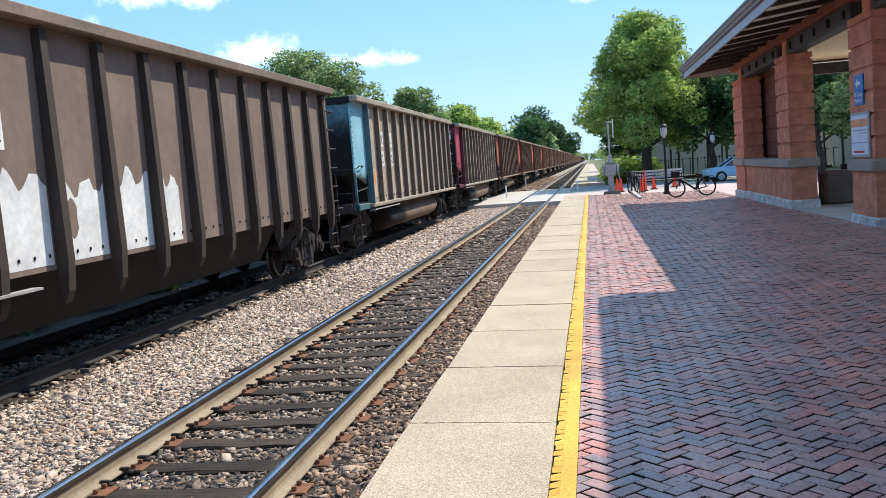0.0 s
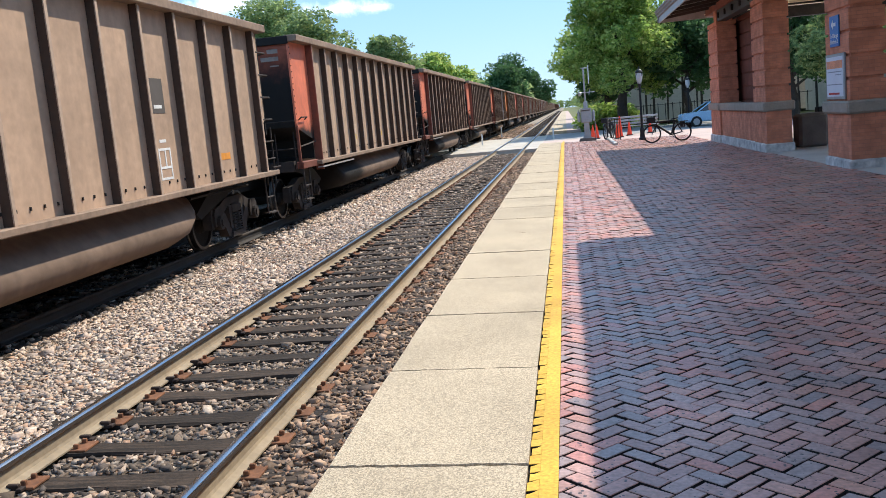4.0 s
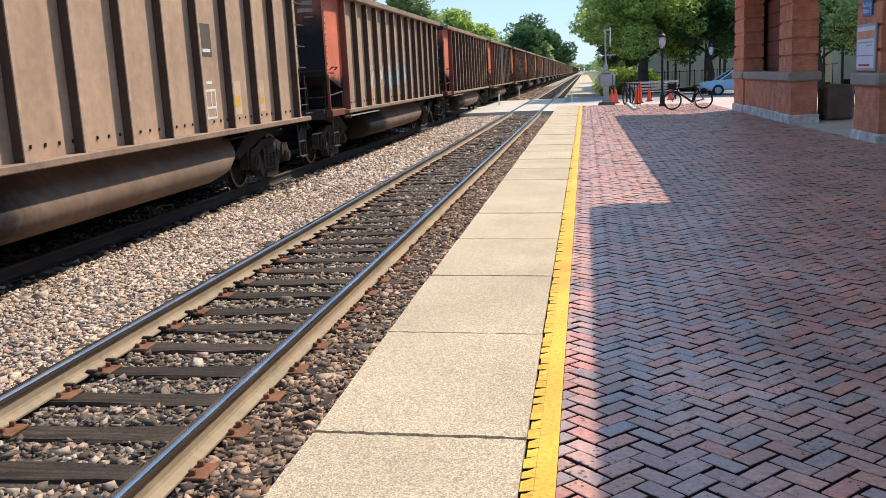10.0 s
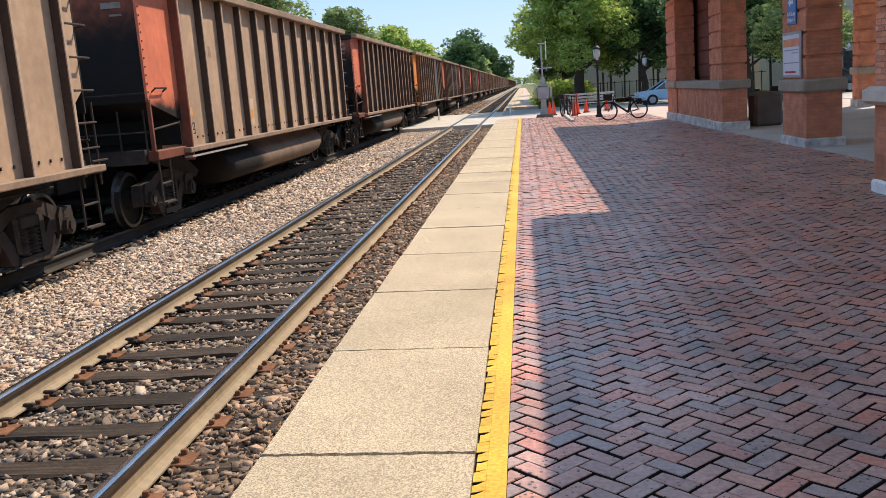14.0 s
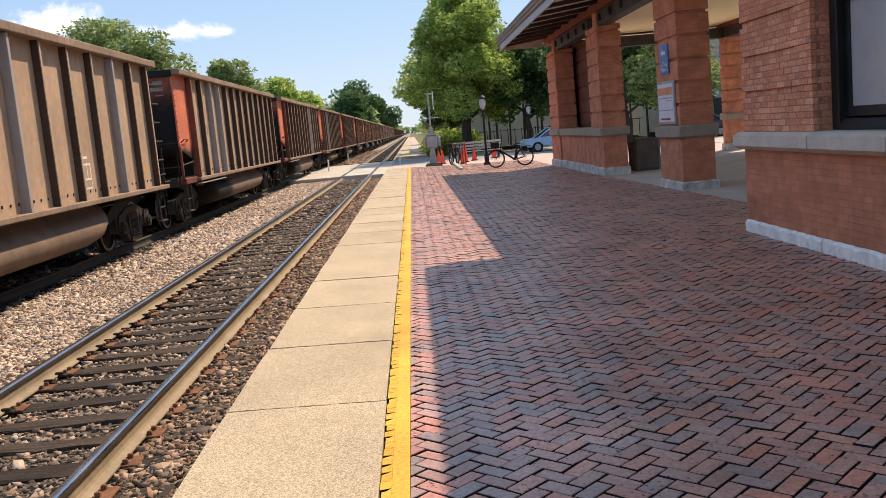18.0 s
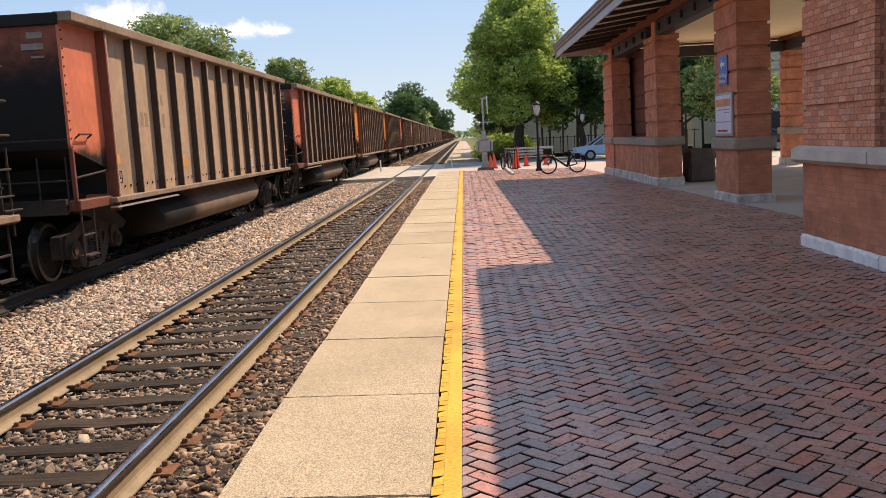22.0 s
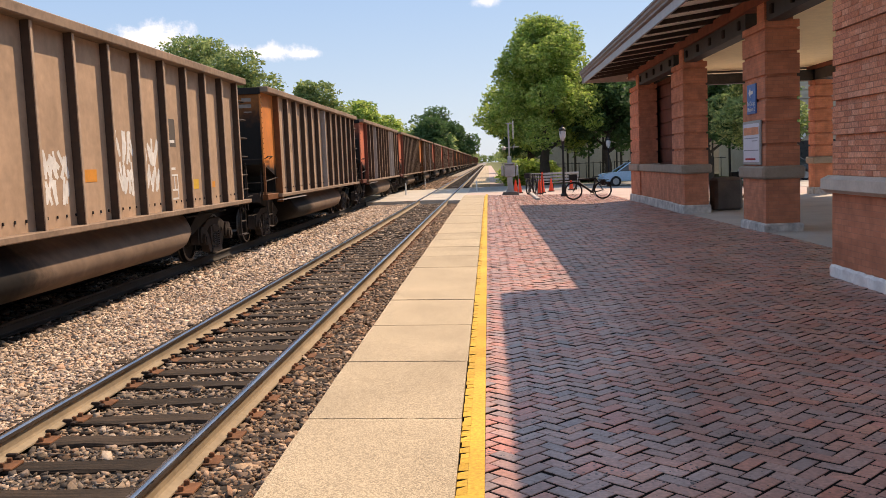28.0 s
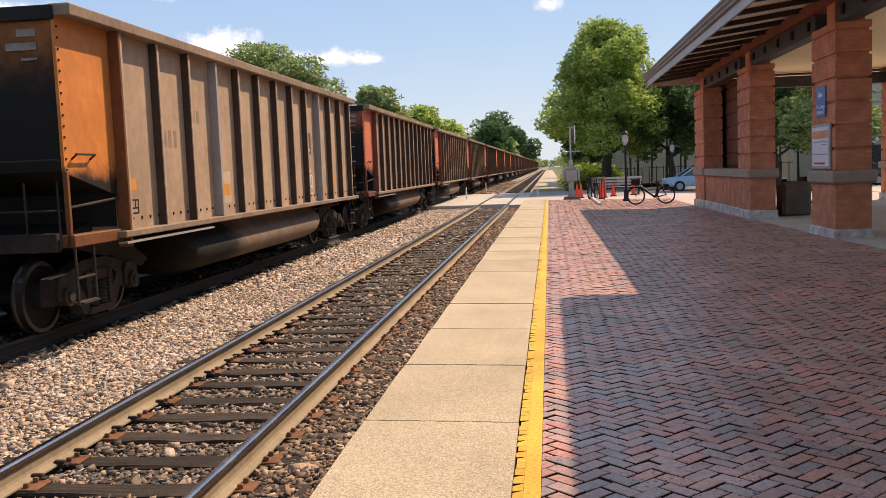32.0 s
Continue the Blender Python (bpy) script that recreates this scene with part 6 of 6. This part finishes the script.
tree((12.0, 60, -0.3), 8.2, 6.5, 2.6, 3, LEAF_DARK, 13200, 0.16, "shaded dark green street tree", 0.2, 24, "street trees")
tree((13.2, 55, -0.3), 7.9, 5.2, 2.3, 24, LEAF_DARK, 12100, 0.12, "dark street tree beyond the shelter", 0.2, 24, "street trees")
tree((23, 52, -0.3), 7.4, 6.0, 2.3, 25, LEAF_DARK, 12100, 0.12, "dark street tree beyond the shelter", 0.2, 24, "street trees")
tree((15.5, 52, -0.3), 7.6, 5.5, 2.3, 4, LEAF_MID, 14300, 0.12, "green street tree beyond the shelter", 0.2, 24, "street trees")
tree((3.5, 78, -0.3), 9, 7, 2.4, 5, LEAF_DARK, 11000, 0.17, "dark green tree along the far platform", 0.2, 22, "far trees")
tree((4.5, 96, -0.3), 9, 7, 2.4, 6, LEAF_MID, 9900, 0.20, "green tree along the far platform", 0.2, 22, "far trees")
tree((5.0, 125, -0.3), 10, 8, 2.4, 16, LEAF_MID, 9900, 0.22, "green tree along the far platform", 0.2, 22, "far trees")
tree((-15.6, 50, -0.5), 9.6, 8.2, 2.6, 7, LEAF_MID, 34000, 0.095, "spreading green tree behind the train", 0.1, 30, "trees behind the train")
tree((-12.5, 46, -0.5), 8.0, 5.6, 2.2, 17, LEAF_MID, 20000, 0.095, "rounded green tree behind the train", 0.1, 22, "trees behind the train")
tree((-14.0, 72, -0.5), 9.0, 6.6, 2.4, 8, LEAF_MID, 13200, 0.16, "rounded green tree behind the train", 0.1, 24, "trees behind the train")
tree((-13.6, 98, -0.5), 9.2, 8.0, 2.4, 9, LEAF_BRIGHT, 11000, 0.20, "light green tree behind the train", 0.1, 24, "trees behind the train")
tree((-14.5, 84, -0.5), 7.4, 6.5, 1.8, 19, LEAF_BRIGHT, 9900, 0.18, "light green tree behind the train", 0.1, 24, "trees behind the train")
tree((-18.5, 320, -0.5), 20, 24, 3.0, 10, LEAF_DARK, 18000, 0.42, "large dark tree far along the tracks", 0.1, 30, "far trees")
tree((-13.0, 118, -0.5), 8.0, 9.0, 2.0, 11, LEAF_BRIGHT, 11000, 0.22, "light green tree behind the train", 0.1, 24, "trees behind the train")
tree((-11.5, 185, -0.5), 10.5, 13, 2.0, 12, LEAF_DARK, 11000, 0.33, "green tree far along the tracks", 0.1, 24, "far trees")
rows = []
g = random.Random(5)
for k in range(150):
    y = 200 + 6 * k + g.uniform(-3, 3)
    rows.append((-13 - g.uniform(0, 9), y, 4.5 + g.uniform(0, 2.5), g.uniform(3.5, 5.5)))
    rows.append((9 + g.uniform(0, 10), y - 60, 4.0 + g.uniform(0, 2), g.uniform(3.5, 5)))
for k in range(60):
    y = 40 + 3 * k
    rows.append((-17 - g.uniform(0, 5), y, 1.6 + g.uniform(0, 1.6), g.uniform(2.0, 3.0)))
tagged(new("far_woods", crown(rows, 52000, 0.6, 77, LEAF_MID, "far_woods")), "green woods lining the tracks into the distance", "woods", "", "stuff")
# assumed growth, added so the gaps beneath the cars stay dark
low = [(-9.8 - g.uniform(0, 1.6), -6 + 0.28 * k, -0.5 + g.uniform(0, 0.9), g.uniform(0.5, 0.9)) for k in range(190)]
tagged(new("undergrowth", crown(low, 42000, 0.16, 81, LEAF_DARK, "undergrowth")), "undergrowth added along the far side of the tracks to darken gaps under the train", "undergrowth", "", "stuff")
horizon = [(-150 + 6 * k, 1350 + g.uniform(-20, 20), 3 + g.uniform(0, 5), g.uniform(5, 9)) for k in range(50)]
tagged(new("horizon_woods", crown(horizon, 6000, 1.6, 79, LEAF_MID, "horizon_woods")), "distant woods closing the line of the tracks", "woods", "", "stuff")
bush = [(1.4 + g.uniform(0, 3.4), 68 + g.uniform(0, 5), 0.1 + g.uniform(0, 0.8), g.uniform(0.6, 1.1)) for _ in range(26)]
tagged(new("shrubs", crown(bush, 9000, 0.14, 78, LEAF_BRIGHT, "shrubs")), "sunlit light green shrubs behind the bench", "shrub", "", "stuff")

# ---- street furniture ----


def street_lamp(at, h, label):
    t = thing("street_lamp", label, "street lamp", at, "street lamps")
    part("base", lathe(B(), [(0.16, 0), (0.16, 0.1), (0.11, 0.16), (0.1, 0.5), (0.06, 0.6)], 12), BLACK_METAL, t)
    part("post", lathe(B(), [(0.055, 0.55), (0.045, h - 0.75), (0.07, h - 0.72), (0.07, h - 0.68), (0.09, h - 0.62)], 10), BLACK_METAL, t)
    part("arm", rod(B(), (-0.22, 0, h - 0.85), (0.22, 0, h - 0.85), 0.015, 6), BLACK_METAL, t)
    part("globe", lathe(B(), [(0.07, h - 0.62), (0.135, h - 0.42), (0.15, h - 0.22), (0.13, h - 0.12)], 12), LAMP_GLASS, t, "frosted lantern glass")
    for k in range(4):
        a = math.radians(45 + 90 * k)
        part("cage_bar", rod(B(), (0.08 * math.cos(a), 0.08 * math.sin(a), h - 0.62), (0.155 * math.cos(a), 0.155 * math.sin(a), h - 0.14), 0.011, 5), BLACK_METAL, t)
    part("cap", lathe(B(), [(0.16, h - 0.14), (0.17, h - 0.1), (0.12, h - 0.03), (0.05, h + 0.02), (0.03, h + 0.1), (0.005, h + 0.16)], 12), BLACK_METAL, t)
    return t


street_lamp((3.45, 42.0, -0.1), 3.15, "black cast street lamp with a frosted lantern beside the bicycle")
street_lamp((7.62, 58.0, -0.2), 3.0, "black cast street lamp with a frosted lantern by the street")


def ring(bm, y, z, x, r, thick, sides=28, axis="y"):
    """A closed round hoop, upright, facing along y."""
    loops = []
    for k in range(sides):
        a = 2 * math.pi * k / sides
        loops.append([bm.verts.new((x + (r + thick * math.cos(b)) * math.cos(a), y + thick * math.sin(b), z + (r + thick * math.cos(b)) * math.sin(a))) for b in (0, 1.257, 2.513, 3.77, 5.027)])
    for k in range(sides):
        p, q = loops[k], loops[(k + 1) % sides]
        for e in range(5):
            bm.faces.new((p[e], p[(e + 1) % 5], q[(e + 1) % 5], q[e]))
    return bm


def bicycle(at, turn, label, paint):
    t = thing("bicycle", label, "bicycle", at, "bicycles", turn)
    rw, base = 0.37, 1.21
    for x in (0, base):
        w = part("wheel", ring(B(), 0, rw, x, rw - 0.03, 0.034), RUBBER, t)
        spokes = B()
        for k in range(14):
            a = 2 * math.pi * k / 14
            rod(spokes, (x, 0.015 * (-1) ** k, rw), (x + (rw - 0.03) * math.cos(a), 0, rw + (rw - 0.03) * math.sin(a)), 0.0025, 4)
        rod(spokes, (x, -0.05, rw), (x, 0.05, rw), 0.025, 8)
        part("spokes", spokes, GREY_METAL, w)
    bm = B()
    seat, head, crank = (base - 0.28, 0, 0.86), (0.22, 0, 0.84), (base - 0.43, 0, 0.28)
    for a, b, r in ((crank, seat, 0.04), (crank, (0.2, 0, 0.72), 0.046), (seat, head, 0.038), ((base, 0.04, rw), crank, 0.024), ((base, 0.04, rw), seat, 0.022),
                    ((0, 0.03, rw), (0.2, 0, 0.72), 0.02), ((0.2, 0, 0.72), (0.24, 0, 0.95), 0.018)):
        rod(bm, a, b, r, 7)
    part("frame", bm, paint, t)
    part("saddle", prism(B(), [(base - 0.42, 0.9), (base - 0.15, 0.92), (base - 0.15, 0.96), (base - 0.42, 0.93)], "y", -0.06, 0.06), RUBBER, t)
    bm = B()
    rod(bm, (0.26, -0.28, 1.0), (0.26, 0.28, 1.0), 0.013, 6)
    rod(bm, (0.24, 0, 0.93), (0.26, 0, 1.0), 0.015, 6)
    part("handlebar", bm, RUBBER, t)
    bm = ring(B(), -0.03, 0.28, base - 0.43, 0.09, 0.008, 14)
    rod(bm, (base - 0.43, -0.06, 0.28), (base - 0.33, -0.06, 0.16), 0.01, 5)
    rod(bm, (base - 0.43, 0.06, 0.28), (base - 0.53, 0.06, 0.4), 0.01, 5)
    part("crankset", bm, BLACK_METAL, t)
    for x in (0, base):
        arc = [0.3 + 0.25 * i for i in range(9)]
        rim = [(x + r * math.cos(q), rw + r * math.sin(q)) for r, turn in ((rw + 0.045, arc), (rw + 0.03, arc[::-1])) for q in turn]
        part("mudguard", prism(B(), rim, "y", -0.024, 0.024), BLACK_METAL, t)
    part("carrier", box(B(), base - 0.18, base + 0.24, -0.07, 0.07, 0.79, 0.81), BLACK_METAL, t)
    part("bag", box(B(), base - 0.08, base + 0.14, 0.05, 0.16, 0.55, 0.79, 0.03), RUBBER, t, "black side bag")
    part("kickstand", rod(B(), (base - 0.35, -0.05, 0.3), (base - 0.3, -0.2, 0.0), 0.012, 5), GREY_METAL, t)
    part("basket", box(B(), -0.18, 0.16, -0.14, 0.14, 0.82, 1.06, 0.02), RUBBER, t, "black front basket")
    return t


bicycle((3.52, 38.1, level(3.5) + 0.0), 0, "black bicycle with a front basket leaning at the plaza", BLACK_METAL)
GREEN_PAINT = material("green bicycle enamel", (0.02, 0.16, 0.09), 0.4, bump=0)
bicycle((8.9, 33.4, FLOOR_Z), 8, "green bicycle parked behind the planter", GREEN_PAINT)


def cone(at, h, label):
    t = thing("traffic_cone", label, "traffic cone", at, "traffic cones")
    part("base", box(B(), -0.18, 0.18, -0.18, 0.18, 0, 0.04, 0.01), RUBBER, t)
    part("body", lathe(B(), [(0.135, 0.04), (0.03, h), (0.02, h)], 14), CONE_ORANGE, t)
    return t


for x, y, h in ((1.66, 49.2, 0.75), (1.5, 50.6, 0.7), (2.62, 47.0, 0.75), (2.85, 48.5, 1.1), (3.42, 50.0, 0.7), (4.6, 51.0, 0.6)):
    cone((x, y, -0.12 if y > 44.6 else level(x)), h, "bright orange traffic cone at the works by the platform end")

rack = thing("bicycle_rack", "black tubular railing with parked bicycles at the platform end", "railing", (2.2, 45.3, level(2.2) - 0.02))
for k in range(7):
    part("bar", rod(B(), (0.1 * k - 0.2, 1.0 - 0.36 * k, 0), (0.1 * k - 0.2, 1.0 - 0.36 * k, 1.0), 0.018, 6), BLACK_METAL, rack)
part("top_rail", rod(B(), (-0.2, 1.0, 1.0), (0.4, -1.16, 1.0), 0.022, 6), BLACK_METAL, rack)
bicycle((1.95, 45.0, level(1.9) - 0.02), 72, "dark bicycle leaning on the railing", BLACK_METAL)

cab = thing("signal_cabinet", "grey crossing signal cabinet on a steel post", "signal cabinet", (1.08, 45.6, -0.11))
part("foot", prism(B(), [(-0.45, 0), (0.45, 0), (0.34, 0.2), (-0.34, 0.2)], "y", -0.3, 0.3), PLANTER, cab, "dark concrete foot")
part("post", rod(B(), (0, 0, 0.15), (0, 0, 3.62), 0.042, 8), GREY_METAL, cab)
part("collar", box(B(), -0.1, 0.1, -0.09, 0.09, 1.62, 1.98, 0.02), GREY_METAL, cab)
part("pedestal", prism(B(), [(-0.22, 0.18), (0.22, 0.18), (0.13, 0.4), (0.13, 0.97), (-0.13, 0.97), (-0.13, 0.4)], "y", -0.12, 0.12), GREY_METAL, cab)
part("box", box(B(), -0.27, 0.27, -0.2, 0.2, 0.95, 1.58, 0.05), GREY_METAL, cab, "grey metal housing")
part("lid", prism(B(), [(-0.31, 1.58), (0.31, 1.58), (0.24, 1.66), (-0.24, 1.66)], "y", -0.24, 0.24), GREY_METAL, cab)
for x in (-0.36, 0.36):
    part("side_box", box(B(), x - 0.07, x + 0.07, -0.13, 0.13, 1.0, 1.52, 0.04), GREY_METAL, cab)
    part("bracket", box(B(), x - 0.02, x + 0.02, -0.03, 0.03, 1.5, 1.6), GREY_METAL, cab)
part("cross_arm", rod(B(), (-0.3, 0, 2.42), (0.5, 0, 2.42), 0.018, 6), GREY_METAL, cab)
part("bell", lathe(B(), [(0.02, 2.28), (0.09, 2.32), (0.1, 2.42), (0.03, 2.47)], 10, (-0.24, 0, 0)), GREY_METAL, cab)
part("arm_bracket", rod(B(), (0.2, 0, 2.3), (0.28, 0, 2.58), 0.02, 5), GREY_METAL, cab)
part("antenna", rod(B(), (0.22, 0, 2.82), (0.24, 0, 3.72), 0.022, 6), WHITE, cab, "slim pale antenna")
part("antenna_arm", rod(B(), (-0.12, 0, 3.6), (0.24, 0, 3.6), 0.025, 6), GREY_METAL, cab)
part("conduit", rod(B(), (0.42, 0.0, 0.05), (0.42, 0.0, 1.0), 0.02, 6), GREY_METAL, cab)

for x, y in ((-5.2, 57.0), (-5.3, 76.0), (-0.75, 57.0)):
    t = thing("marker_post", "slim pale marker post at the crossing", "post", (x, y, -0.3), "marker posts")
    part("post", lathe(B(), [(0.07, 0), (0.05, 0.06), (0.045, 0.75), (0.02, 0.8)], 8), WHITE, t)

bench = thing("bench", "weathered slatted bench behind the cones", "bench", (3.6, 51.4, -0.12))
for k in range(3):
    part("back_slat", box(B(), -1.5, 1.5, 0.2 + 0.02 * k, 0.24 + 0.02 * k, 0.55 + 0.17 * k, 0.66 + 0.17 * k, 0.01), BENCH_WOOD, bench)
    part("seat_slat", box(B(), -1.5, 1.5, -0.28 + 0.15 * k, -0.16 + 0.15 * k, 0.44, 0.48, 0.01), BENCH_WOOD, bench)
for x in (-1.3, 0, 1.3):
    part("leg", box(B(), x - 0.03, x + 0.03, -0.25, 0.25, 0, 0.46, 0.01), BLACK_METAL, bench)
    part("back_post", box(B(), x - 0.03, x + 0.03, 0.25, 0.31, 0.4, 1.05, 0.01), BLACK_METAL, bench)

planter = thing("planter", "dark round-edged planter tub in the shelter", "planter", (7.3, 28.6, FLOOR_Z))
part("tub", box(B(), -0.42, 0.42, -0.42, 0.42, 0, 1.02, 0.09), PLANTER, planter)


def car(at, turn, paint, label):
    t = thing("parked_car", label, "car", at, "parked cars", turn)
    low = [(-2.2, 0.32), (-2.22, 0.62), (-2.1, 0.8), (-1.15, 0.92), (1.45, 0.95), (2.15, 0.88), (2.25, 0.6), (2.2, 0.32)]
    bm = prism(B(), low, "y", -0.86, 0.86)
    bmesh.ops.bevel(bm, geom=[e for e in bm.edges if abs(e.verts[0].co.y - e.verts[1].co.y) < 0.01], offset=0.07, segments=2, affect="EDGES")
    part("body", bm, paint, t)
    bm = B()
    foot, roofline = [(-1.25, 0.9), (1.75, 0.93)], [(-0.45, 1.42), (0.95, 1.43)]
    v = [bm.verts.new(p) for p in ((-1.3, -0.8, 0.9), (1.8, -0.8, 0.92), (1.8, 0.8, 0.92), (-1.3, 0.8, 0.9), (-0.5, -0.62, 1.4), (0.95, -0.62, 1.42), (0.95, 0.62, 1.42), (-0.5, 0.62, 1.4))]
    for f in ((0, 1, 5, 4), (1, 2, 6, 5), (2, 3, 7, 6), (3, 0, 4, 7)):
        bm.faces.new([v[i] for i in f])
    part("greenhouse", bm, CAR_GLASS, t, "dark glass")
    part("roof", box(B(), -0.52, 0.98, -0.63, 0.63, 1.395, 1.45, 0.025), paint, t)
    for a, b in (((-1.3, -0.8, 0.9), (-0.5, -0.62, 1.41)), ((0.3, -0.79, 0.92), (0.3, -0.63, 1.41)), ((1.8, -0.8, 0.92), (0.95, -0.62, 1.42)),
                 ((-1.3, 0.8, 0.9), (-0.5, 0.62, 1.41)), ((1.8, 0.8, 0.92), (0.95, 0.62, 1.42))):
        part("pillar", rod(B(), a, b, 0.035, 6), paint, t)
    for x in (-1.4, 1.35):
        for s in (-1, 1):
            bm = B()
            rod(bm, (x, s * 0.66, 0.32), (x, s * 0.88, 0.32), 0.33, 20)
            w = part("wheel", bm, RUBBER, t)
            part("rim", rod(B(), (x, s * 0.87, 0.32), (x, s * 0.89, 0.32), 0.2, 14), GREY_METAL, w)
    for y in (-0.6, 0.6):
        part("headlight", box(B(), -2.2, -2.08, y - 0.16, y + 0.16, 0.62, 0.76, 0.03), LAMP_GLASS, t)
    return t


car((9.2, 57.6, -0.22), 4, CAR_BLUE, "pale blue sedan parked by the street")
car((17.5, 56.0, -0.22), 0, CAR_DARK, "dark blue car parked beyond the shelter")
car((23.5, 56.5, -0.22), 0, CAR_DARK, "dark car parked beyond the shelter")

# shops across the street
BROWN_STONE = material("dark brown arch stones", (0.16, 0.075, 0.055), 0.85, fine=12, bump=0.15, local=False)
for name, x0, x1, y0, h, label in (("shop_building", 19, 44, 64, 11.0, "pale beige coursed stone shop with striped arches across the street"),
                                   ("row_building", 5.0, 30, 84, 9.0, "beige building half hidden behind street trees")):
    b = thing(name, label, "building", (0, 0, -0.3))
    part("wall", box(B(), x0, x1, y0, y0 + 12, 0, h), BEIGE, b)
    part("cornice", box(B(), x0 - 0.3, x1 + 0.3, y0 - 0.35, y0 + 12, h, h + 0.5, 0.05), STONE, b)
    n = int((x1 - x0) / 3)
    if name == "row_building":
        part("band", box(B(), x0 - 0.1, x1 + 0.1, y0 - 0.15, y0 + 0.1, 4.0, 4.35, 0.03), STONE, b)
        for k in range(n):
            x = x0 + 1.5 + 3 * k
            w = part("window", box(B(), x - 0.6, x + 0.6, y0 - 0.06, y0 + 0.05, 5.0, 6.8), FRAME_DARK, b)
            part("pane", box(B(), x - 0.5, x + 0.5, y0 - 0.075, y0 - 0.06, 5.1, 6.7), WINDOW_GLASS, w)
        continue
    for k in range(10):
        z = 4.75 + 0.6 * k
        part("stone_course", box(B(), x0, x1, y0 - 0.06, y0 + 0.05, z, z + 0.5, 0.03), BEIGE, b)
    part("band", box(B(), x0 - 0.15, x1 + 0.15, y0 - 0.28, y0 + 0.1, 4.1, 4.4, 0.05), LIMESTONE, b, "pale stone string course")
    for k in range(5):
        xm = x0 + 4.1 + 4.7 * k
        front = part("shop_front", box(B(), xm - 1.65, xm + 1.65, y0 - 0.05, y0 + 0.05, 0.3, 2.5), SHOP_DARK, b, "dark shop front")
        part("mullion", box(B(), xm - 0.05, xm + 0.05, y0 - 0.1, y0 - 0.05, 0.3, 2.5), FRAME_DARK, front)
        part("stall_riser", box(B(), xm - 1.65, xm + 1.65, y0 - 0.12, y0 - 0.05, 0.3, 0.75, 0.02), BEIGE, front)
        for i in range(9):
            a0, a1 = math.radians(14 + 152 * i / 9), math.radians(14 + 152 * (i + 1) / 9)
            ring_pts = [(xm + 1.75 * math.cos(a0), 2.0 + 1.15 * math.sin(a0)), (xm + 2.25 * math.cos(a0), 2.0 + 1.65 * math.sin(a0)), (xm + 2.25 * math.cos(a1), 2.0 + 1.65 * math.sin(a1)), (xm + 1.75 * math.cos(a1), 2.0 + 1.15 * math.sin(a1))]
            part("arch_stone", prism(B(), ring_pts, "y", y0 - 0.14, y0 + 0.02), WHITE if i % 2 else BROWN_STONE, b)
        w = part("window", box(B(), xm - 0.7, xm + 0.7, y0 - 0.09, y0 + 0.05, 6.0, 8.2, 0.02), FRAME_DARK, b)
        part("pane", box(B(), xm - 0.6, xm + 0.6, y0 - 0.105, y0 - 0.09, 6.1, 8.1), WINDOW_GLASS, w)
railing = thing("cafe_railing", "dark metal railing before the shop terrace", "railing", (18.5, 56.5, -0.24))
for k in range(9):
    part("post", rod(B(), (0.9 * k, 0, 0), (0.9 * k, 0, 1.05), 0.03, 6), BLACK_METAL, railing)
for z in (0.55, 1.02):
    part("rail", rod(B(), (0, 0, z), (7.2, 0, z), 0.022, 6), BLACK_METAL, railing)
for x, y in ((20.2, 59.0), (21.6, 60.2), (23.2, 59.2)):
    t = thing("cafe_table", "small pale cafe table on the shop terrace", "table", (x, y, -0.24), "cafe tables")
    part("top", lathe(B(), [(0.42, 0.7), (0.43, 0.74), (0.4, 0.75)], 14), WHITE, t)
    part("stem", rod(B(), (0, 0, 0.03), (0, 0, 0.7), 0.035, 8), GREY_METAL, t)
    part("foot", lathe(B(), [(0.26, 0), (0.25, 0.03), (0.05, 0.06)], 12), GREY_METAL, t)
fence = thing("park_fence", "row of dark slim tree trunks and fence posts by the street", "fence", (0, 0, -0.2))
for k in range(26):
    x = 4.4 + 0.55 * k
    part("post", rod(B(), (x, 72, 0), (x, 72, 1.5), 0.03, 5), BLACK_METAL, fence)
for k in range(15):
    x = 6.2 + 0.85 * k + 0.3 * math.sin(5.0 * k)
    part("trunk", rod(B(), (x, 71.0 + math.sin(3.0 * k), -0.1), (x + 0.1 * math.sin(7.0 * k), 71.0 + math.sin(3.0 * k), 4.4), 0.09 + 0.03 * math.sin(9.0 * k), 7, 0.07), BARK, fence, "slim dark trunk")
part("rail", rod(B(), (4.2, 72, 1.4), (18.5, 72, 1.4), 0.025, 5), BLACK_METAL, fence)


def motions():
    """The train rolls towards the camera and past it, gathering speed."""
    times = [0.5 * k for k in range(65)]
    for index, car_ob in cars:
        home = START_Y + PITCH * (index - 1)
        walk(car_ob, [(t, pose(TRACKS["far"], home - run(t), RAIL_Z)) for t in times])
    for index, along, wheels, wy in AXLES:
        near = [k / FPS for k in range(0, 961) if -4 < START_Y + PITCH * (index - 1) + along - run(k / FPS) < 26]
        if near:
            steps = ([0.0] if near[0] > 0 else []) + near + ([32.0] if near[-1] < 32 else [])
            walk(wheels, [(t, pose(0, wy, 0.457, math.degrees((run(min(max(t, near[0]), near[-1])) - run(near[0])) / 0.457))) for t in steps])


motions()
